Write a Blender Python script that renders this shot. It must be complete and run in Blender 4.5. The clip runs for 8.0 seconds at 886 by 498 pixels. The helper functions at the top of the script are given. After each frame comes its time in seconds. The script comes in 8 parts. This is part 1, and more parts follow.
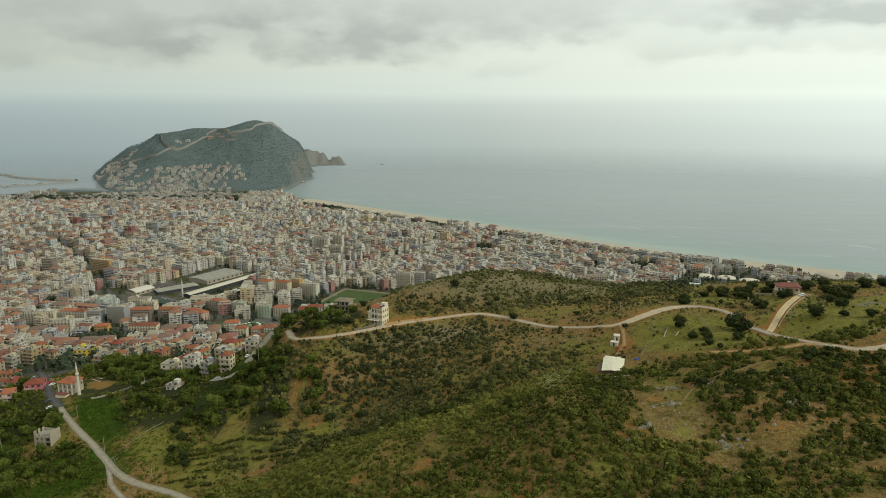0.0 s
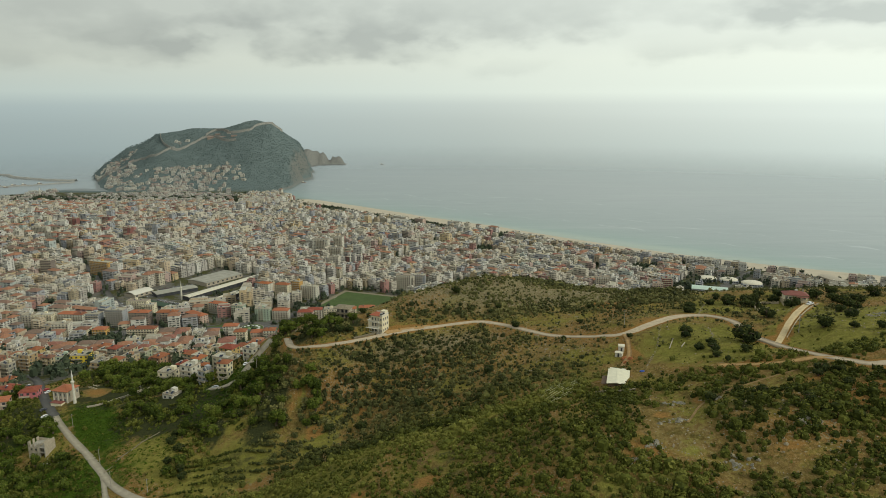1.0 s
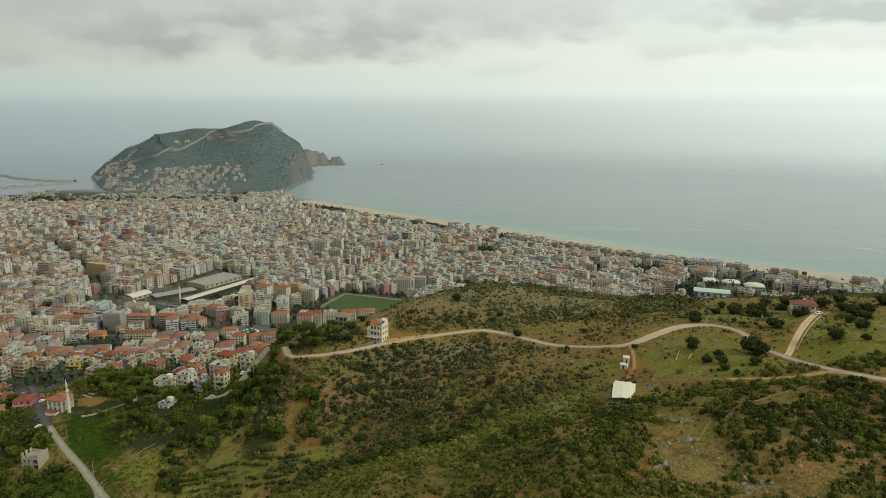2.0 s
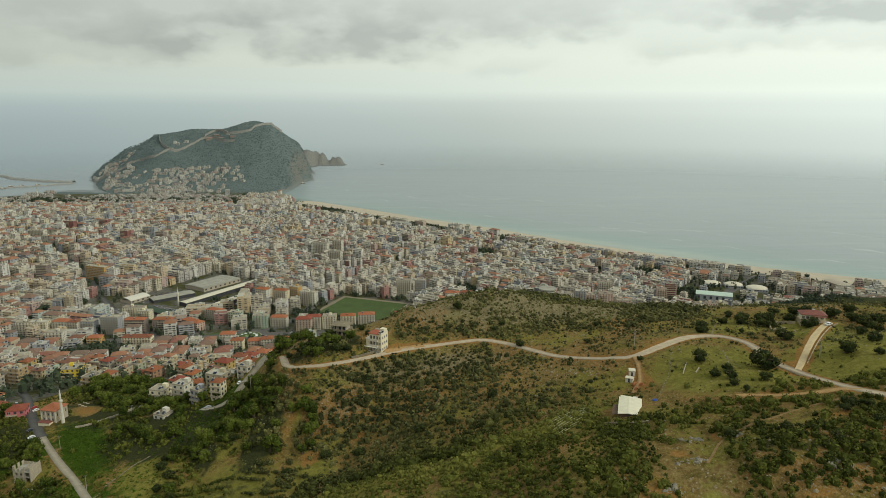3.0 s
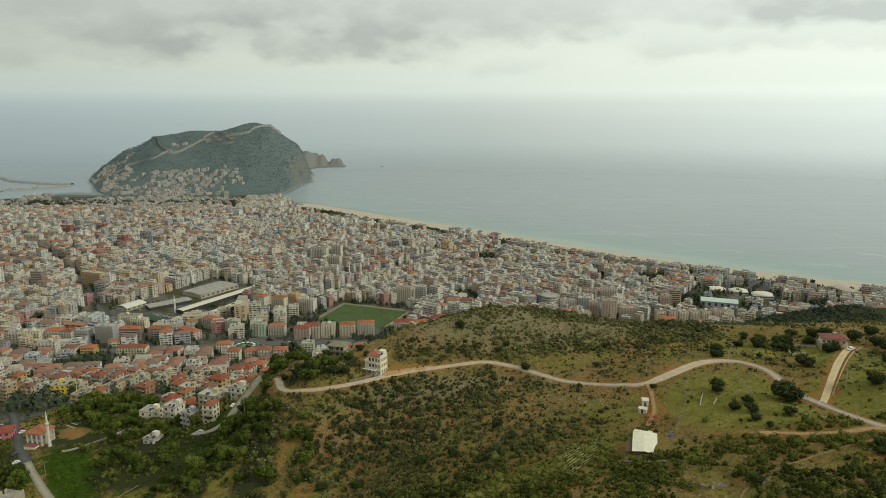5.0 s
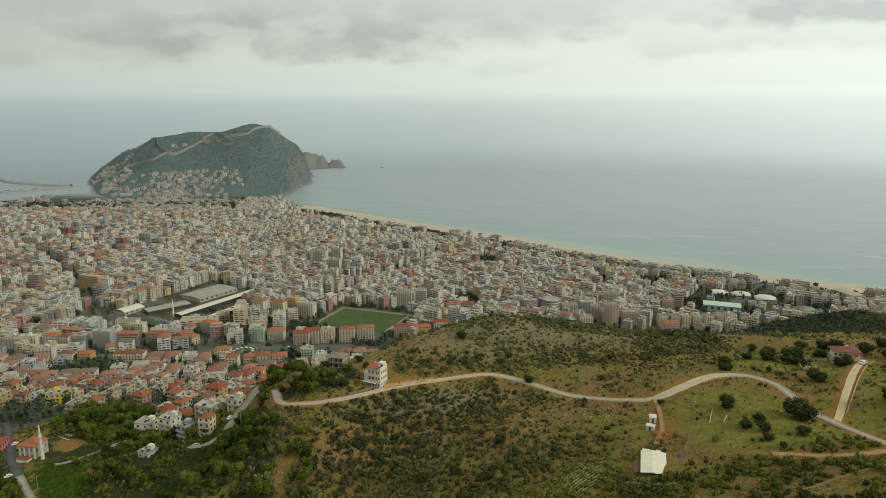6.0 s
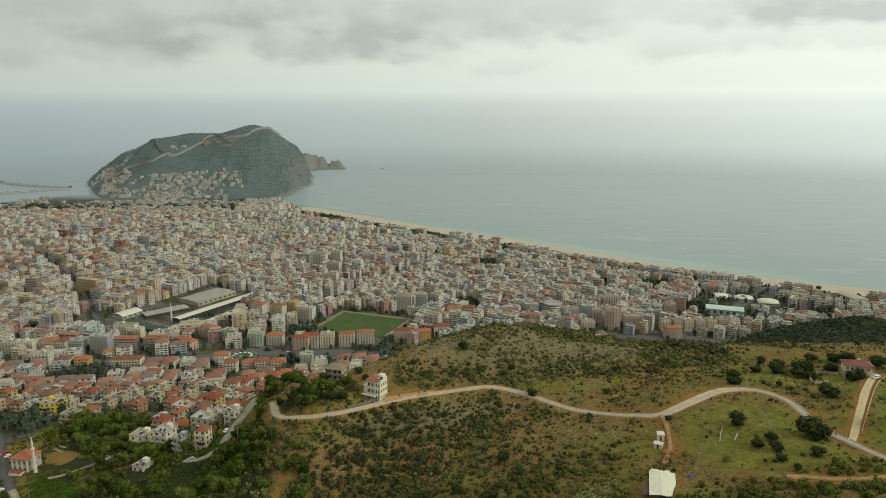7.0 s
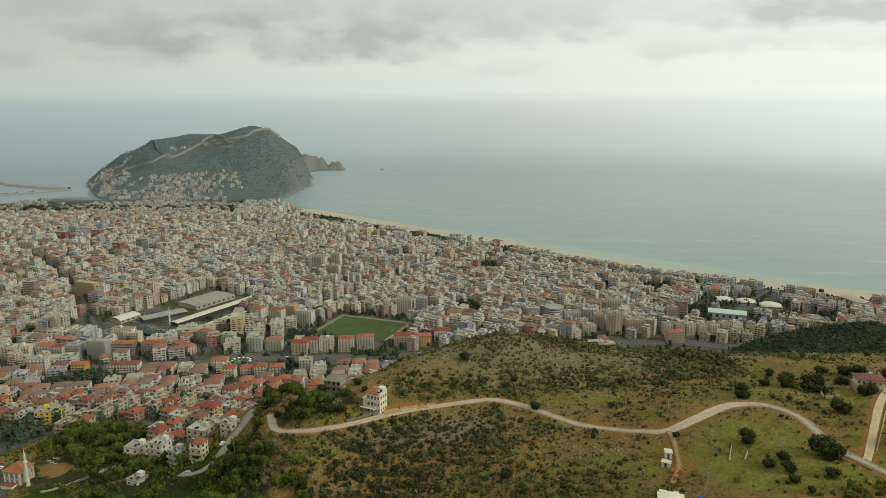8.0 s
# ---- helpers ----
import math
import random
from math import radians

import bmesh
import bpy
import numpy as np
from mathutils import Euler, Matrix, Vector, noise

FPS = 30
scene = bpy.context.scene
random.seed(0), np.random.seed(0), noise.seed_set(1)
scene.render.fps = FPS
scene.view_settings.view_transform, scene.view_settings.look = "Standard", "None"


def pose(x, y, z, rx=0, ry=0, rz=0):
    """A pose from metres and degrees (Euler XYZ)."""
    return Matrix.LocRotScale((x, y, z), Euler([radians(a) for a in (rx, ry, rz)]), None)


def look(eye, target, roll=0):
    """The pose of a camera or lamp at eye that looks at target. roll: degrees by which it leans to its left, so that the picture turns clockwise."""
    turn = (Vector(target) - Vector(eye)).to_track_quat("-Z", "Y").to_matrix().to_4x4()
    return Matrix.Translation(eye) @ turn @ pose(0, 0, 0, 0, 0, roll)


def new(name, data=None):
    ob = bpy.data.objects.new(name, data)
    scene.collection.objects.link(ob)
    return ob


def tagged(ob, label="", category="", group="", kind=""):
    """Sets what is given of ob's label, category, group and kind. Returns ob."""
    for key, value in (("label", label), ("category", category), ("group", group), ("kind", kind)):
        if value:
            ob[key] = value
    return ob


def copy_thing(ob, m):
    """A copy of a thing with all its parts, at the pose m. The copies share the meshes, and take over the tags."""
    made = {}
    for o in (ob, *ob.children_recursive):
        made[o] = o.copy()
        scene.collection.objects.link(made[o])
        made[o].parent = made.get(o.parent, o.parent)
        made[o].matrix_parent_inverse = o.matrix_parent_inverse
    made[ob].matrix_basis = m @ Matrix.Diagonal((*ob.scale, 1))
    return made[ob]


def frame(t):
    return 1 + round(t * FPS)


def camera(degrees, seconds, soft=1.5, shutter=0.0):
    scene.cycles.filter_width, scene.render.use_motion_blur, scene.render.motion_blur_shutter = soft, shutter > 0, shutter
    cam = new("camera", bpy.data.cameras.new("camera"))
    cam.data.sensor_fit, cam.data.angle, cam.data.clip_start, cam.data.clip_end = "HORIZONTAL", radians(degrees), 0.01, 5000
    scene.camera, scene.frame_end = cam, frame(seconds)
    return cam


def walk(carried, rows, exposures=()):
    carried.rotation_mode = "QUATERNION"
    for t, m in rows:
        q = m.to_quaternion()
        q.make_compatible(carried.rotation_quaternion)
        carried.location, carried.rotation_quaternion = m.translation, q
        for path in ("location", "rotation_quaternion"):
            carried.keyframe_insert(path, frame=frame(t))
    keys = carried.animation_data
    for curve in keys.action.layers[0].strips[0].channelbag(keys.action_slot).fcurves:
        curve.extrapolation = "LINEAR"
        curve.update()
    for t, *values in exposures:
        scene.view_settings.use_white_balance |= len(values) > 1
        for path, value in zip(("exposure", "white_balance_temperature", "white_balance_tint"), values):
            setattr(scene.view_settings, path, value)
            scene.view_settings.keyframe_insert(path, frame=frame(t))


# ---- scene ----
cam = camera(65.5, 8.0, soft=0.6)
# seconds, x, y, z in metres, yaw, pitch and roll in degrees
ROWS = [
    (0, 0.00, 0.00, 308.00, 0.000, -12.176, 0.000),
    (0.5, -0.20, 3.62, 309.51, 0.015, -12.213, -0.014),
    (1, -0.37, 7.47, 310.99, 0.025, -12.246, -0.026),
    (1.5, -0.52, 11.52, 312.46, 0.032, -12.275, -0.037),
    (2, -0.67, 15.73, 313.93, 0.037, -12.300, -0.048),
    (2.5, -0.82, 20.08, 315.39, 0.041, -12.319, -0.058),
    (3, -0.99, 24.54, 316.86, 0.044, -12.334, -0.068),
    (3.5, -1.19, 29.09, 318.34, 0.047, -12.343, -0.078),
    (4, -1.40, 33.69, 319.84, 0.051, -12.347, -0.088),
    (4.5, -1.65, 38.34, 321.35, 0.054, -12.347, -0.098),
    (5, -1.92, 42.99, 322.87, 0.058, -12.343, -0.108),
    (5.5, -2.22, 47.64, 324.40, 0.062, -12.335, -0.117),
    (6, -2.52, 52.26, 325.94, 0.065, -12.326, -0.127),
    (6.5, -2.84, 56.82, 327.47, 0.068, -12.315, -0.135),
    (7, -3.15, 61.31, 328.99, 0.068, -12.305, -0.143),
    (7.5, -3.44, 65.71, 330.50, 0.066, -12.297, -0.150),
    (8, -3.69, 70.00, 331.97, 0.060, -12.292, -0.154),
]
walk(cam, [(t, pose(x, y, z, 0, 0, yaw) @ pose(0, 0, 0, 90 + pitch) @ pose(0, 0, 0, 0, 0, roll)) for t, x, y, z, yaw, pitch, roll in ROWS],
     exposures=[(0.0, 0.0, 6650, 0), (8.0, 0.0, 6650, 0)])

# ---- world, sun ----
scene.view_settings.exposure = 0.0
SUN_TO = Vector((0.74, -0.42, 0.56)).normalized()
world = bpy.data.worlds.new("overcast_sky")
scene.world = world
world.use_nodes = True


class Nodes:
    """A thin wrapper to write node trees in one line a node."""

    def __init__(self, tree):
        self.t = tree
        tree.nodes.clear()

    def add(self, kind, props=(), **links):
        n = self.t.nodes.new(kind)
        for k, v in dict(props).items():
            if k == "attribute_name":
                n.attribute_name = v
            elif k == "bands_direction":
                n.bands_direction = v
            elif k == "operation":
                n.operation = v
            elif k == "sky_type":
                n.sky_type = v
            elif k == "sun_disc":
                n.sun_disc = v
            elif k == "sun_elevation":
                n.sun_elevation = v
            elif k == "sun_rotation":
                n.sun_rotation = v
            elif k == "use_clamp":
                n.use_clamp = v
            elif k == "wave_type":
                n.wave_type = v
        for k, v in links.items():
            key = int(k[1:]) if k[0] == "i" and k[1:].isdigit() else k.replace("_", " ")
            sock = n.inputs[key]
            if isinstance(v, bpy.types.NodeSocket):
                self.t.links.new(v, sock)
            else:
                sock.default_value = v
        return n

    def math(self, op, a, b=0.0, c=0.0, clamp=False):
        return self.add("ShaderNodeMath", {"operation": op, "use_clamp": clamp}, i0=a, i1=b, i2=c).outputs[0]

    def mix(self, fac, a, b, mode="MIX"):
        n = self.t.nodes.new("ShaderNodeMix")
        n.data_type, n.blend_type = "RGBA", mode
        for sock, v in ((n.inputs[0], fac), (n.inputs[6], a), (n.inputs[7], b)):
            if isinstance(v, bpy.types.NodeSocket):
                self.t.links.new(v, sock)
            else:
                sock.default_value = v if not isinstance(v, tuple) or len(v) == 4 else (*v, 1)
        return n.outputs[2]

    def ramp(self, fac, stops, mode="LINEAR"):
        n = self.add("ShaderNodeValToRGB", i0=fac)
        el = n.color_ramp.elements
        n.color_ramp.interpolation = mode
        while len(el) < len(stops):
            el.new(0.5)
        for e, (p, c) in zip(el, stops):
            e.position = p
            e.color = (c, c, c, 1) if isinstance(c, (int, float)) else (*c, 1)
        return n.outputs[0]

    def noise(self, vec, scale, detail=3.0, rough=0.55):
        return self.add("ShaderNodeTexNoise", Vector=vec, Scale=scale, Detail=detail, Roughness=rough).outputs[0]

    def soft(self, v, lo, hi):
        n = self.add("ShaderNodeMapRange", i0=v, i1=lo, i2=hi, i3=0.0, i4=1.0)
        n.interpolation_type = "SMOOTHSTEP"
        return n.outputs[0]

    def fit(self, v, lo, hi, a=0.0, b=1.0):
        return self.add("ShaderNodeMapRange", i0=v, i1=lo, i2=hi, i3=a, i4=b).outputs[0]


# cloud banks: bearing, height of the underside, half length, depth, weight
CLOUDS = [(-0.387, 0.068, 0.17, 0.065, 0.70), (-0.487, 0.046, 0.13, 0.035, 0.42), (-0.19, 0.050, 0.20, 0.095, 0.85), (-0.20, 0.083, 0.10, 0.060, 0.35), (0.06, 0.072, 0.18, 0.070, 0.75),
          (0.332, 0.056, 0.09, 0.030, 0.45), (0.482, 0.054, 0.11, 0.038, 0.45), (0.49, 0.090, 0.15, 0.100, 0.95), (0.10, 0.034, 0.07, 0.024, 0.28), (0.27, 0.085, 0.10, 0.050, 0.30)]


def build_world():
    g = Nodes(world.node_tree)
    way = g.add("ShaderNodeTexCoord").outputs["Generated"]
    sep = g.add("ShaderNodeSeparateXYZ", i0=way).outputs
    x, y, z = sep[0], sep[1], sep[2]
    up = g.fit(z, -0.10, 0.50)
    # hazy gradient: sea haze under the horizon, bright gap, grey cloud deck
    def e(v):
        return (v + 0.10) / 0.60
    sky = g.ramp(up, [(0.0, (0.285, 0.315, 0.315)), (e(-0.062), (0.385, 0.416, 0.412)), (e(-0.030), (0.435, 0.462, 0.455)),
                      (e(-0.007), (0.495, 0.522, 0.512)), (e(0.010), (0.60, 0.63, 0.60)), (e(0.055), (0.630, 0.650, 0.612)),
                      (e(0.10), (0.60, 0.62, 0.60)), (e(0.16), (0.58, 0.60, 0.59)), (1.0, (0.62, 0.65, 0.66))])
    # the cloud deck: ragged banks, soft above and dark along their flat undersides
    flat = g.add("ShaderNodeCombineXYZ", i0=x, i1=g.math("MULTIPLY", y, 0.6), i2=g.math("MULTIPLY", z, 2.1)).outputs[0]
    big = g.noise(flat, 8.0, 2.0, 0.45)
    fine = g.noise(flat, 22.0, 3.0, 0.5)
    wob = g.math("ADD", g.math("MULTIPLY", g.math("SUBTRACT", big, 0.5), 0.050), g.math("MULTIPLY", g.math("SUBTRACT", fine, 0.5), 0.030))
    bank = 0.0
    for cx, z0, rx, h, k in CLOUDS:
        u = g.math("DIVIDE", g.math("SUBTRACT", x, cx), rx)
        ends = g.soft(g.math("MULTIPLY", u, u), 1.25, 0.2)
        v = g.math("ADD", g.math("SUBTRACT", z, z0), wob)
        body = g.math("MULTIPLY", g.soft(v, -0.008, 0.016), g.fit(v, 0.008, h, 1.0, 0.0))
        bank = g.math("ADD", g.math("MULTIPLY", g.math("MULTIPLY", ends, body), k), bank)
    patchy = g.fit(g.math("ADD", g.math("MULTIPLY", big, 0.6), g.math("MULTIPLY", fine, 0.4)), 0.38, 0.60, 0.25, 1.25)
    above = g.math("MULTIPLY", g.fit(z, 0.070, 0.170, 0.0, 0.50), patchy)
    dark = g.math("ADD", g.math("MULTIPLY", bank, patchy), above, clamp=True)
    sky = g.mix(g.math("MULTIPLY", dark, 0.62), sky, (0.300, 0.318, 0.325))
    # brighter towards the veiled sun
    gain = g.math("MULTIPLY", g.fit(x, -0.55, 0.60, 0.75, 1.25), g.math("ADD", 1.0, g.math("MULTIPLY", g.fit(x, 0.05, 0.60, 0, 0.20), g.fit(z, 0.02, -0.02))))
    cool = g.math("MULTIPLY", g.fit(x, 0.15, -0.50), g.fit(z, 0.045, -0.01))
    sky = g.mix(1.0, sky, g.add("ShaderNodeCombineColor", i0=g.math("MULTIPLY", gain, g.fit(cool, 0, 1, 1.0, 0.92)), i1=gain, i2=g.math("MULTIPLY", gain, g.fit(cool, 0, 1, 1.0, 1.07))).outputs[0], "MULTIPLY")
    clear = g.add("ShaderNodeTexSky", {"sky_type": "NISHITA", "sun_disc": False, "sun_elevation": math.asin(SUN_TO.z),
                                       "sun_rotation": math.atan2(SUN_TO.x, SUN_TO.y)}).outputs[0]
    low = g.add("ShaderNodeBackground", Color=clear, Strength=0.05)
    deck = g.add("ShaderNodeBackground", Color=sky, Strength=1.22)
    veil = g.fit(z, 0.10, 0.5, 1.0, 0.92)
    out = g.add("ShaderNodeMixShader", i0=veil, i1=low.outputs[0], i2=deck.outputs[0])
    g.add("ShaderNodeOutputWorld", Surface=out.outputs[0])


build_world()
sun = new("sun", bpy.data.lights.new("sun", "SUN"))
sun.data.energy, sun.data.angle, sun.data.color = 1.5, radians(14), (1.0, 0.95, 0.86)
sun.matrix_world = look(SUN_TO * 900, (0, 0, 0))


# ---- materials ----
def material(name, rough=0.85, metal=0.0, spec=0.3):
    m = bpy.data.materials.new(name)
    m.use_nodes = True
    g = Nodes(m.node_tree)
    b = g.add("ShaderNodeBsdfPrincipled", Roughness=rough, Metallic=metal)
    b.inputs["Specular IOR Level"].default_value = spec
    g.add("ShaderNodeOutputMaterial", Surface=b.outputs[0])
    return m, g, b


def place(g):
    return g.add("ShaderNodeNewGeometry").outputs["Position"]


def bump(g, b, height, strength, distance):
    n = g.add("ShaderNodeBump", Strength=strength, Distance=distance, Height=height)
    g.t.links.new(n.outputs[0], b.inputs["Normal"])


def colour(g, b, sock):
    g.t.links.new(sock, b.inputs["Base Color"])


def plain_mat(name, rgb, rough=0.8, metal=0.0, vary=0.25, scale=0.8, spec=0.3):
    """A painted or mineral surface with stains at two scales."""
    m, g, b = material(name, rough, metal, spec)
    p = place(g)
    n = g.math("ADD", g.math("MULTIPLY", g.noise(p, scale, 4), 0.6), g.math("MULTIPLY", g.noise(p, scale * 9, 3), 0.4))
    k = g.fit(n, 0.3, 0.7, 1 - vary, 1 + vary * 0.6)
    colour(g, b, g.mix(1.0, (*rgb, 1), g.add("ShaderNodeCombineColor", i0=k, i1=k, i2=k).outputs[0], "MULTIPLY"))
    return m


# far house paints, whitened and greyed against the near ones to stand for haze
HAZED_PAINTS = [(0.0, (0.556, 0.504, 0.412)), (0.14, (0.627, 0.600, 0.540)), (0.29, (0.526, 0.424, 0.303)), (0.39, (0.457, 0.424, 0.379)), (0.48, (0.576, 0.524, 0.433)), (0.61, (0.446, 0.366, 0.250)),
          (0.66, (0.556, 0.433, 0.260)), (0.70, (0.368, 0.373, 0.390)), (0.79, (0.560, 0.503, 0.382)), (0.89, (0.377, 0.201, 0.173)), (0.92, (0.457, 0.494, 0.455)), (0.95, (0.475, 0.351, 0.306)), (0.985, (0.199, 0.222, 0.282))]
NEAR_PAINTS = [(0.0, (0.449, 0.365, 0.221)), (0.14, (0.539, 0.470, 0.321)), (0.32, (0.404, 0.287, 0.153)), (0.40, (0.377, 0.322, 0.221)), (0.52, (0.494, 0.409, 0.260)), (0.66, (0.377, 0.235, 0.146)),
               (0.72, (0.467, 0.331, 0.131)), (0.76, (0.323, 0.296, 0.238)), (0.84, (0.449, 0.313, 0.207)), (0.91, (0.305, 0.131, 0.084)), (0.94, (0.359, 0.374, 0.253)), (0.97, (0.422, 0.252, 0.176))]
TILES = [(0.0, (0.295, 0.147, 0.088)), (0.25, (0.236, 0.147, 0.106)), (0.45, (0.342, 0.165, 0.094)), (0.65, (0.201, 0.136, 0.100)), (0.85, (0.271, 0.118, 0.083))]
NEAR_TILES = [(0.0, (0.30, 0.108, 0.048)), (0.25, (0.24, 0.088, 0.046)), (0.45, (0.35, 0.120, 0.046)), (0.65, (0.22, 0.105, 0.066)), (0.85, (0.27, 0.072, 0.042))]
DECKS = [(0.0, (0.36, 0.325, 0.245)), (0.3, (0.25, 0.225, 0.175)), (0.5, (0.42, 0.385, 0.29)), (0.75, (0.30, 0.25, 0.19)), (0.9, (0.48, 0.455, 0.37))]


def varied(name, stops, rough, island, vary=0.3, scale=0.5, rib=0.0, blend=0.0):
    """A surface whose colour differs from house to house."""
    m, g, b = material(name, rough)
    if island == "house":
        pick = g.add("ShaderNodeAttribute", {"attribute_name": "tone"}).outputs["Fac"]
    else:
        pick = g.add("ShaderNodeNewGeometry").outputs["Random Per Island"] if island else g.add("ShaderNodeObjectInfo").outputs["Random"]
    c = g.ramp(pick, stops, "CONSTANT")
    if blend:
        c = g.mix(blend, c, (0.46, 0.41, 0.33))
    p = place(g)
    n = g.math("ADD", g.math("MULTIPLY", g.noise(p, scale, 4), 0.55), g.math("MULTIPLY", g.noise(p, scale * 7, 3), 0.45))
    k = g.fit(n, 0.3, 0.7, 1 - vary, 1 + vary * 0.5)
    colour(g, b, g.mix(1.0, c, g.add("ShaderNodeCombineColor", i0=k, i1=k, i2=k).outputs[0], "MULTIPLY"))
    if rib:
        w = g.add("ShaderNodeTexWave", {"wave_type": "BANDS", "bands_direction": "DIAGONAL"}, Vector=p, Scale=rib, Distortion=0.5)
        bump(g, b, w.outputs[1], 0.5, 0.08)
    return m


M_WALL_I, M_WALL = varied("painted_render_far", HAZED_PAINTS, 0.85, "house"), varied("painted_render", NEAR_PAINTS, 0.85, False)
M_SLAB_I = varied("balcony_slab_far", HAZED_PAINTS, 0.85, "house", blend=0.35)
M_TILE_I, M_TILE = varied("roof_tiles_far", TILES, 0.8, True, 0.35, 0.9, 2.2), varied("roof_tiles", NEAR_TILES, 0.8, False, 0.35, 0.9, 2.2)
M_DECK_I, M_DECK = varied("flat_roof_far", DECKS, 0.9, True), varied("flat_roof", DECKS, 0.9, False)
# headland walls and tiles with distance haze mixed into their colours
M_HAZED_WALL = varied("weathered_limewash", [(0.0, (0.46, 0.44, 0.38)), (0.3, (0.36, 0.35, 0.32)), (0.5, (0.54, 0.52, 0.46)), (0.7, (0.38, 0.32, 0.28)), (0.85, (0.48, 0.47, 0.43))], 0.9, "house")
M_HAZED_TILE = varied("bleached_roof_tiles", [(0.0, (0.27, 0.20, 0.17)), (0.5, (0.22, 0.18, 0.16)), (0.8, (0.30, 0.23, 0.19))], 0.85, True)
M_SLAB = plain_mat("balcony_slab", (0.44, 0.38, 0.29), 0.8, vary=0.3)
M_WHITE = plain_mat("white_paint", (0.63, 0.59, 0.49), 0.7, vary=0.16)
M_CREAM = plain_mat("cream_paint", (0.74, 0.66, 0.47), 0.75, vary=0.15)
M_REDTILE = plain_mat("red_roof_tiles", (0.36, 0.11, 0.06), 0.8, vary=0.35, scale=1.2)
M_MAROON = plain_mat("dark_red_roof", (0.22, 0.080, 0.062), 0.75, vary=0.3, scale=1.0)
M_TAN = plain_mat("tan_roof", (0.44, 0.36, 0.24), 0.9, vary=0.3, scale=0.8)
M_ORANGE = plain_mat("orange_roof_tiles", (0.37, 0.13, 0.062), 0.8, vary=0.3, scale=1.2)
M_CONC = plain_mat("raw_concrete", (0.36, 0.33, 0.27), 0.9, vary=0.4, scale=0.7)
M_STONE = plain_mat("field_stone", (0.25, 0.21, 0.14), 0.95, vary=0.5, scale=1.5)
M_ROCK = plain_mat("limestone", (0.31, 0.26, 0.17), 0.95, vary=0.55, scale=0.9)
M_SHEET = plain_mat("white_sheet_roof", (0.66, 0.60, 0.46), 0.55, vary=0.22, scale=0.35)
M_GREENROOF = plain_mat("pale_green_roof", (0.50, 0.60, 0.50), 0.6, vary=0.15, scale=0.1)
M_GREYROOF = plain_mat("grey_sheet_roof", (0.34, 0.32, 0.26), 0.7, vary=0.35, scale=0.12)
M_DARK = plain_mat("dark_metal", (0.06, 0.06, 0.065), 0.5, vary=0.3)
M_TANK = plain_mat("white_tank", (0.60, 0.58, 0.53), 0.45, vary=0.15)
M_PANEL = plain_mat("solar_panel", (0.03, 0.04, 0.07), 0.25, vary=0.3, spec=0.5)
M_ASPHALT = plain_mat("asphalt", (0.115, 0.108, 0.098), 0.9, vary=0.3, scale=0.25)
M_LANE = plain_mat("pale_concrete_road", (0.37, 0.32, 0.235), 0.92, vary=0.28, scale=0.35)
M_TRACK = plain_mat("dirt_track", (0.47, 0.38, 0.265), 0.95, vary=0.3, scale=0.45)
M_DRIVE = plain_mat("sandy_drive", (0.50, 0.39, 0.225), 0.95, vary=0.3, scale=0.4)
M_TROD = plain_mat("trodden_earth", (0.25, 0.165, 0.070), 0.95, vary=0.45, scale=0.5)
M_DIRT = plain_mat("bare_orange_earth", (0.42, 0.26, 0.11), 0.95, vary=0.35, scale=0.6)
M_SAND = plain_mat("beach_sand", (0.50, 0.43, 0.32), 0.95, vary=0.18, scale=0.05)
M_BARK = plain_mat("bark", (0.12, 0.09, 0.065), 0.95, vary=0.35, scale=3.0)
M_TURF = plain_mat("pitch_turf", (0.068, 0.100, 0.028), 0.95, vary=0.25, scale=0.06)
M_LINE = plain_mat("white_marking", (0.7, 0.7, 0.68), 0.8, vary=0.1)
M_GREENPAINT = plain_mat("green_paint", (0.22, 0.30, 0.12), 0.8, vary=0.2)
M_DARKGREEN = plain_mat("dark_green_canvas", (0.045, 0.075, 0.045), 0.8, vary=0.2)
M_RAMPART = plain_mat("weathered_rampart", (0.31, 0.30, 0.27), 0.95, vary=0.4, scale=0.2)
M_SHEDROOF = plain_mat("cream_shed_sheets", (0.76, 0.71, 0.53), 0.55, vary=0.18, scale=0.35)
M_RUST = plain_mat("rusty_sheets", (0.13, 0.085, 0.055), 0.85, vary=0.45, scale=0.9)
M_BRICK = plain_mat("orange_bricks", (0.42, 0.17, 0.07), 0.9, vary=0.3, scale=2.0)
M_RUIN = plain_mat("stained_block_wall", (0.40, 0.35, 0.26), 0.95, vary=0.45, scale=0.6)
M_YELLOW = plain_mat("yellow_paint", (0.68, 0.50, 0.06), 0.75, vary=0.15)
M_PINK = plain_mat("pink_paint", (0.50, 0.16, 0.17), 0.8, vary=0.2)
M_BLUE = plain_mat("blue_paint", (0.04, 0.08, 0.30), 0.6, vary=0.2)
M_REDCLAD = plain_mat("dark_red_cladding", (0.25, 0.10, 0.085), 0.6, vary=0.2)
M_OCHRE = plain_mat("ochre_paint", (0.58, 0.34, 0.10), 0.8, vary=0.2)


def glass_mat():
    m, g, b = material("window_glass", 0.12, 0.0, 0.6)
    n = g.add("ShaderNodeNewGeometry").outputs["Random Per Island"]
    # pane tones raised to stand for haze over distant windows
    colour(g, b, g.ramp(n, [(0.0, (0.06, 0.065, 0.07)), (0.45, (0.11, 0.11, 0.105)), (0.7, (0.21, 0.195, 0.165)), (0.9, (0.05, 0.055, 0.07))], "CONSTANT"))
    return m


M_GLASS = glass_mat()


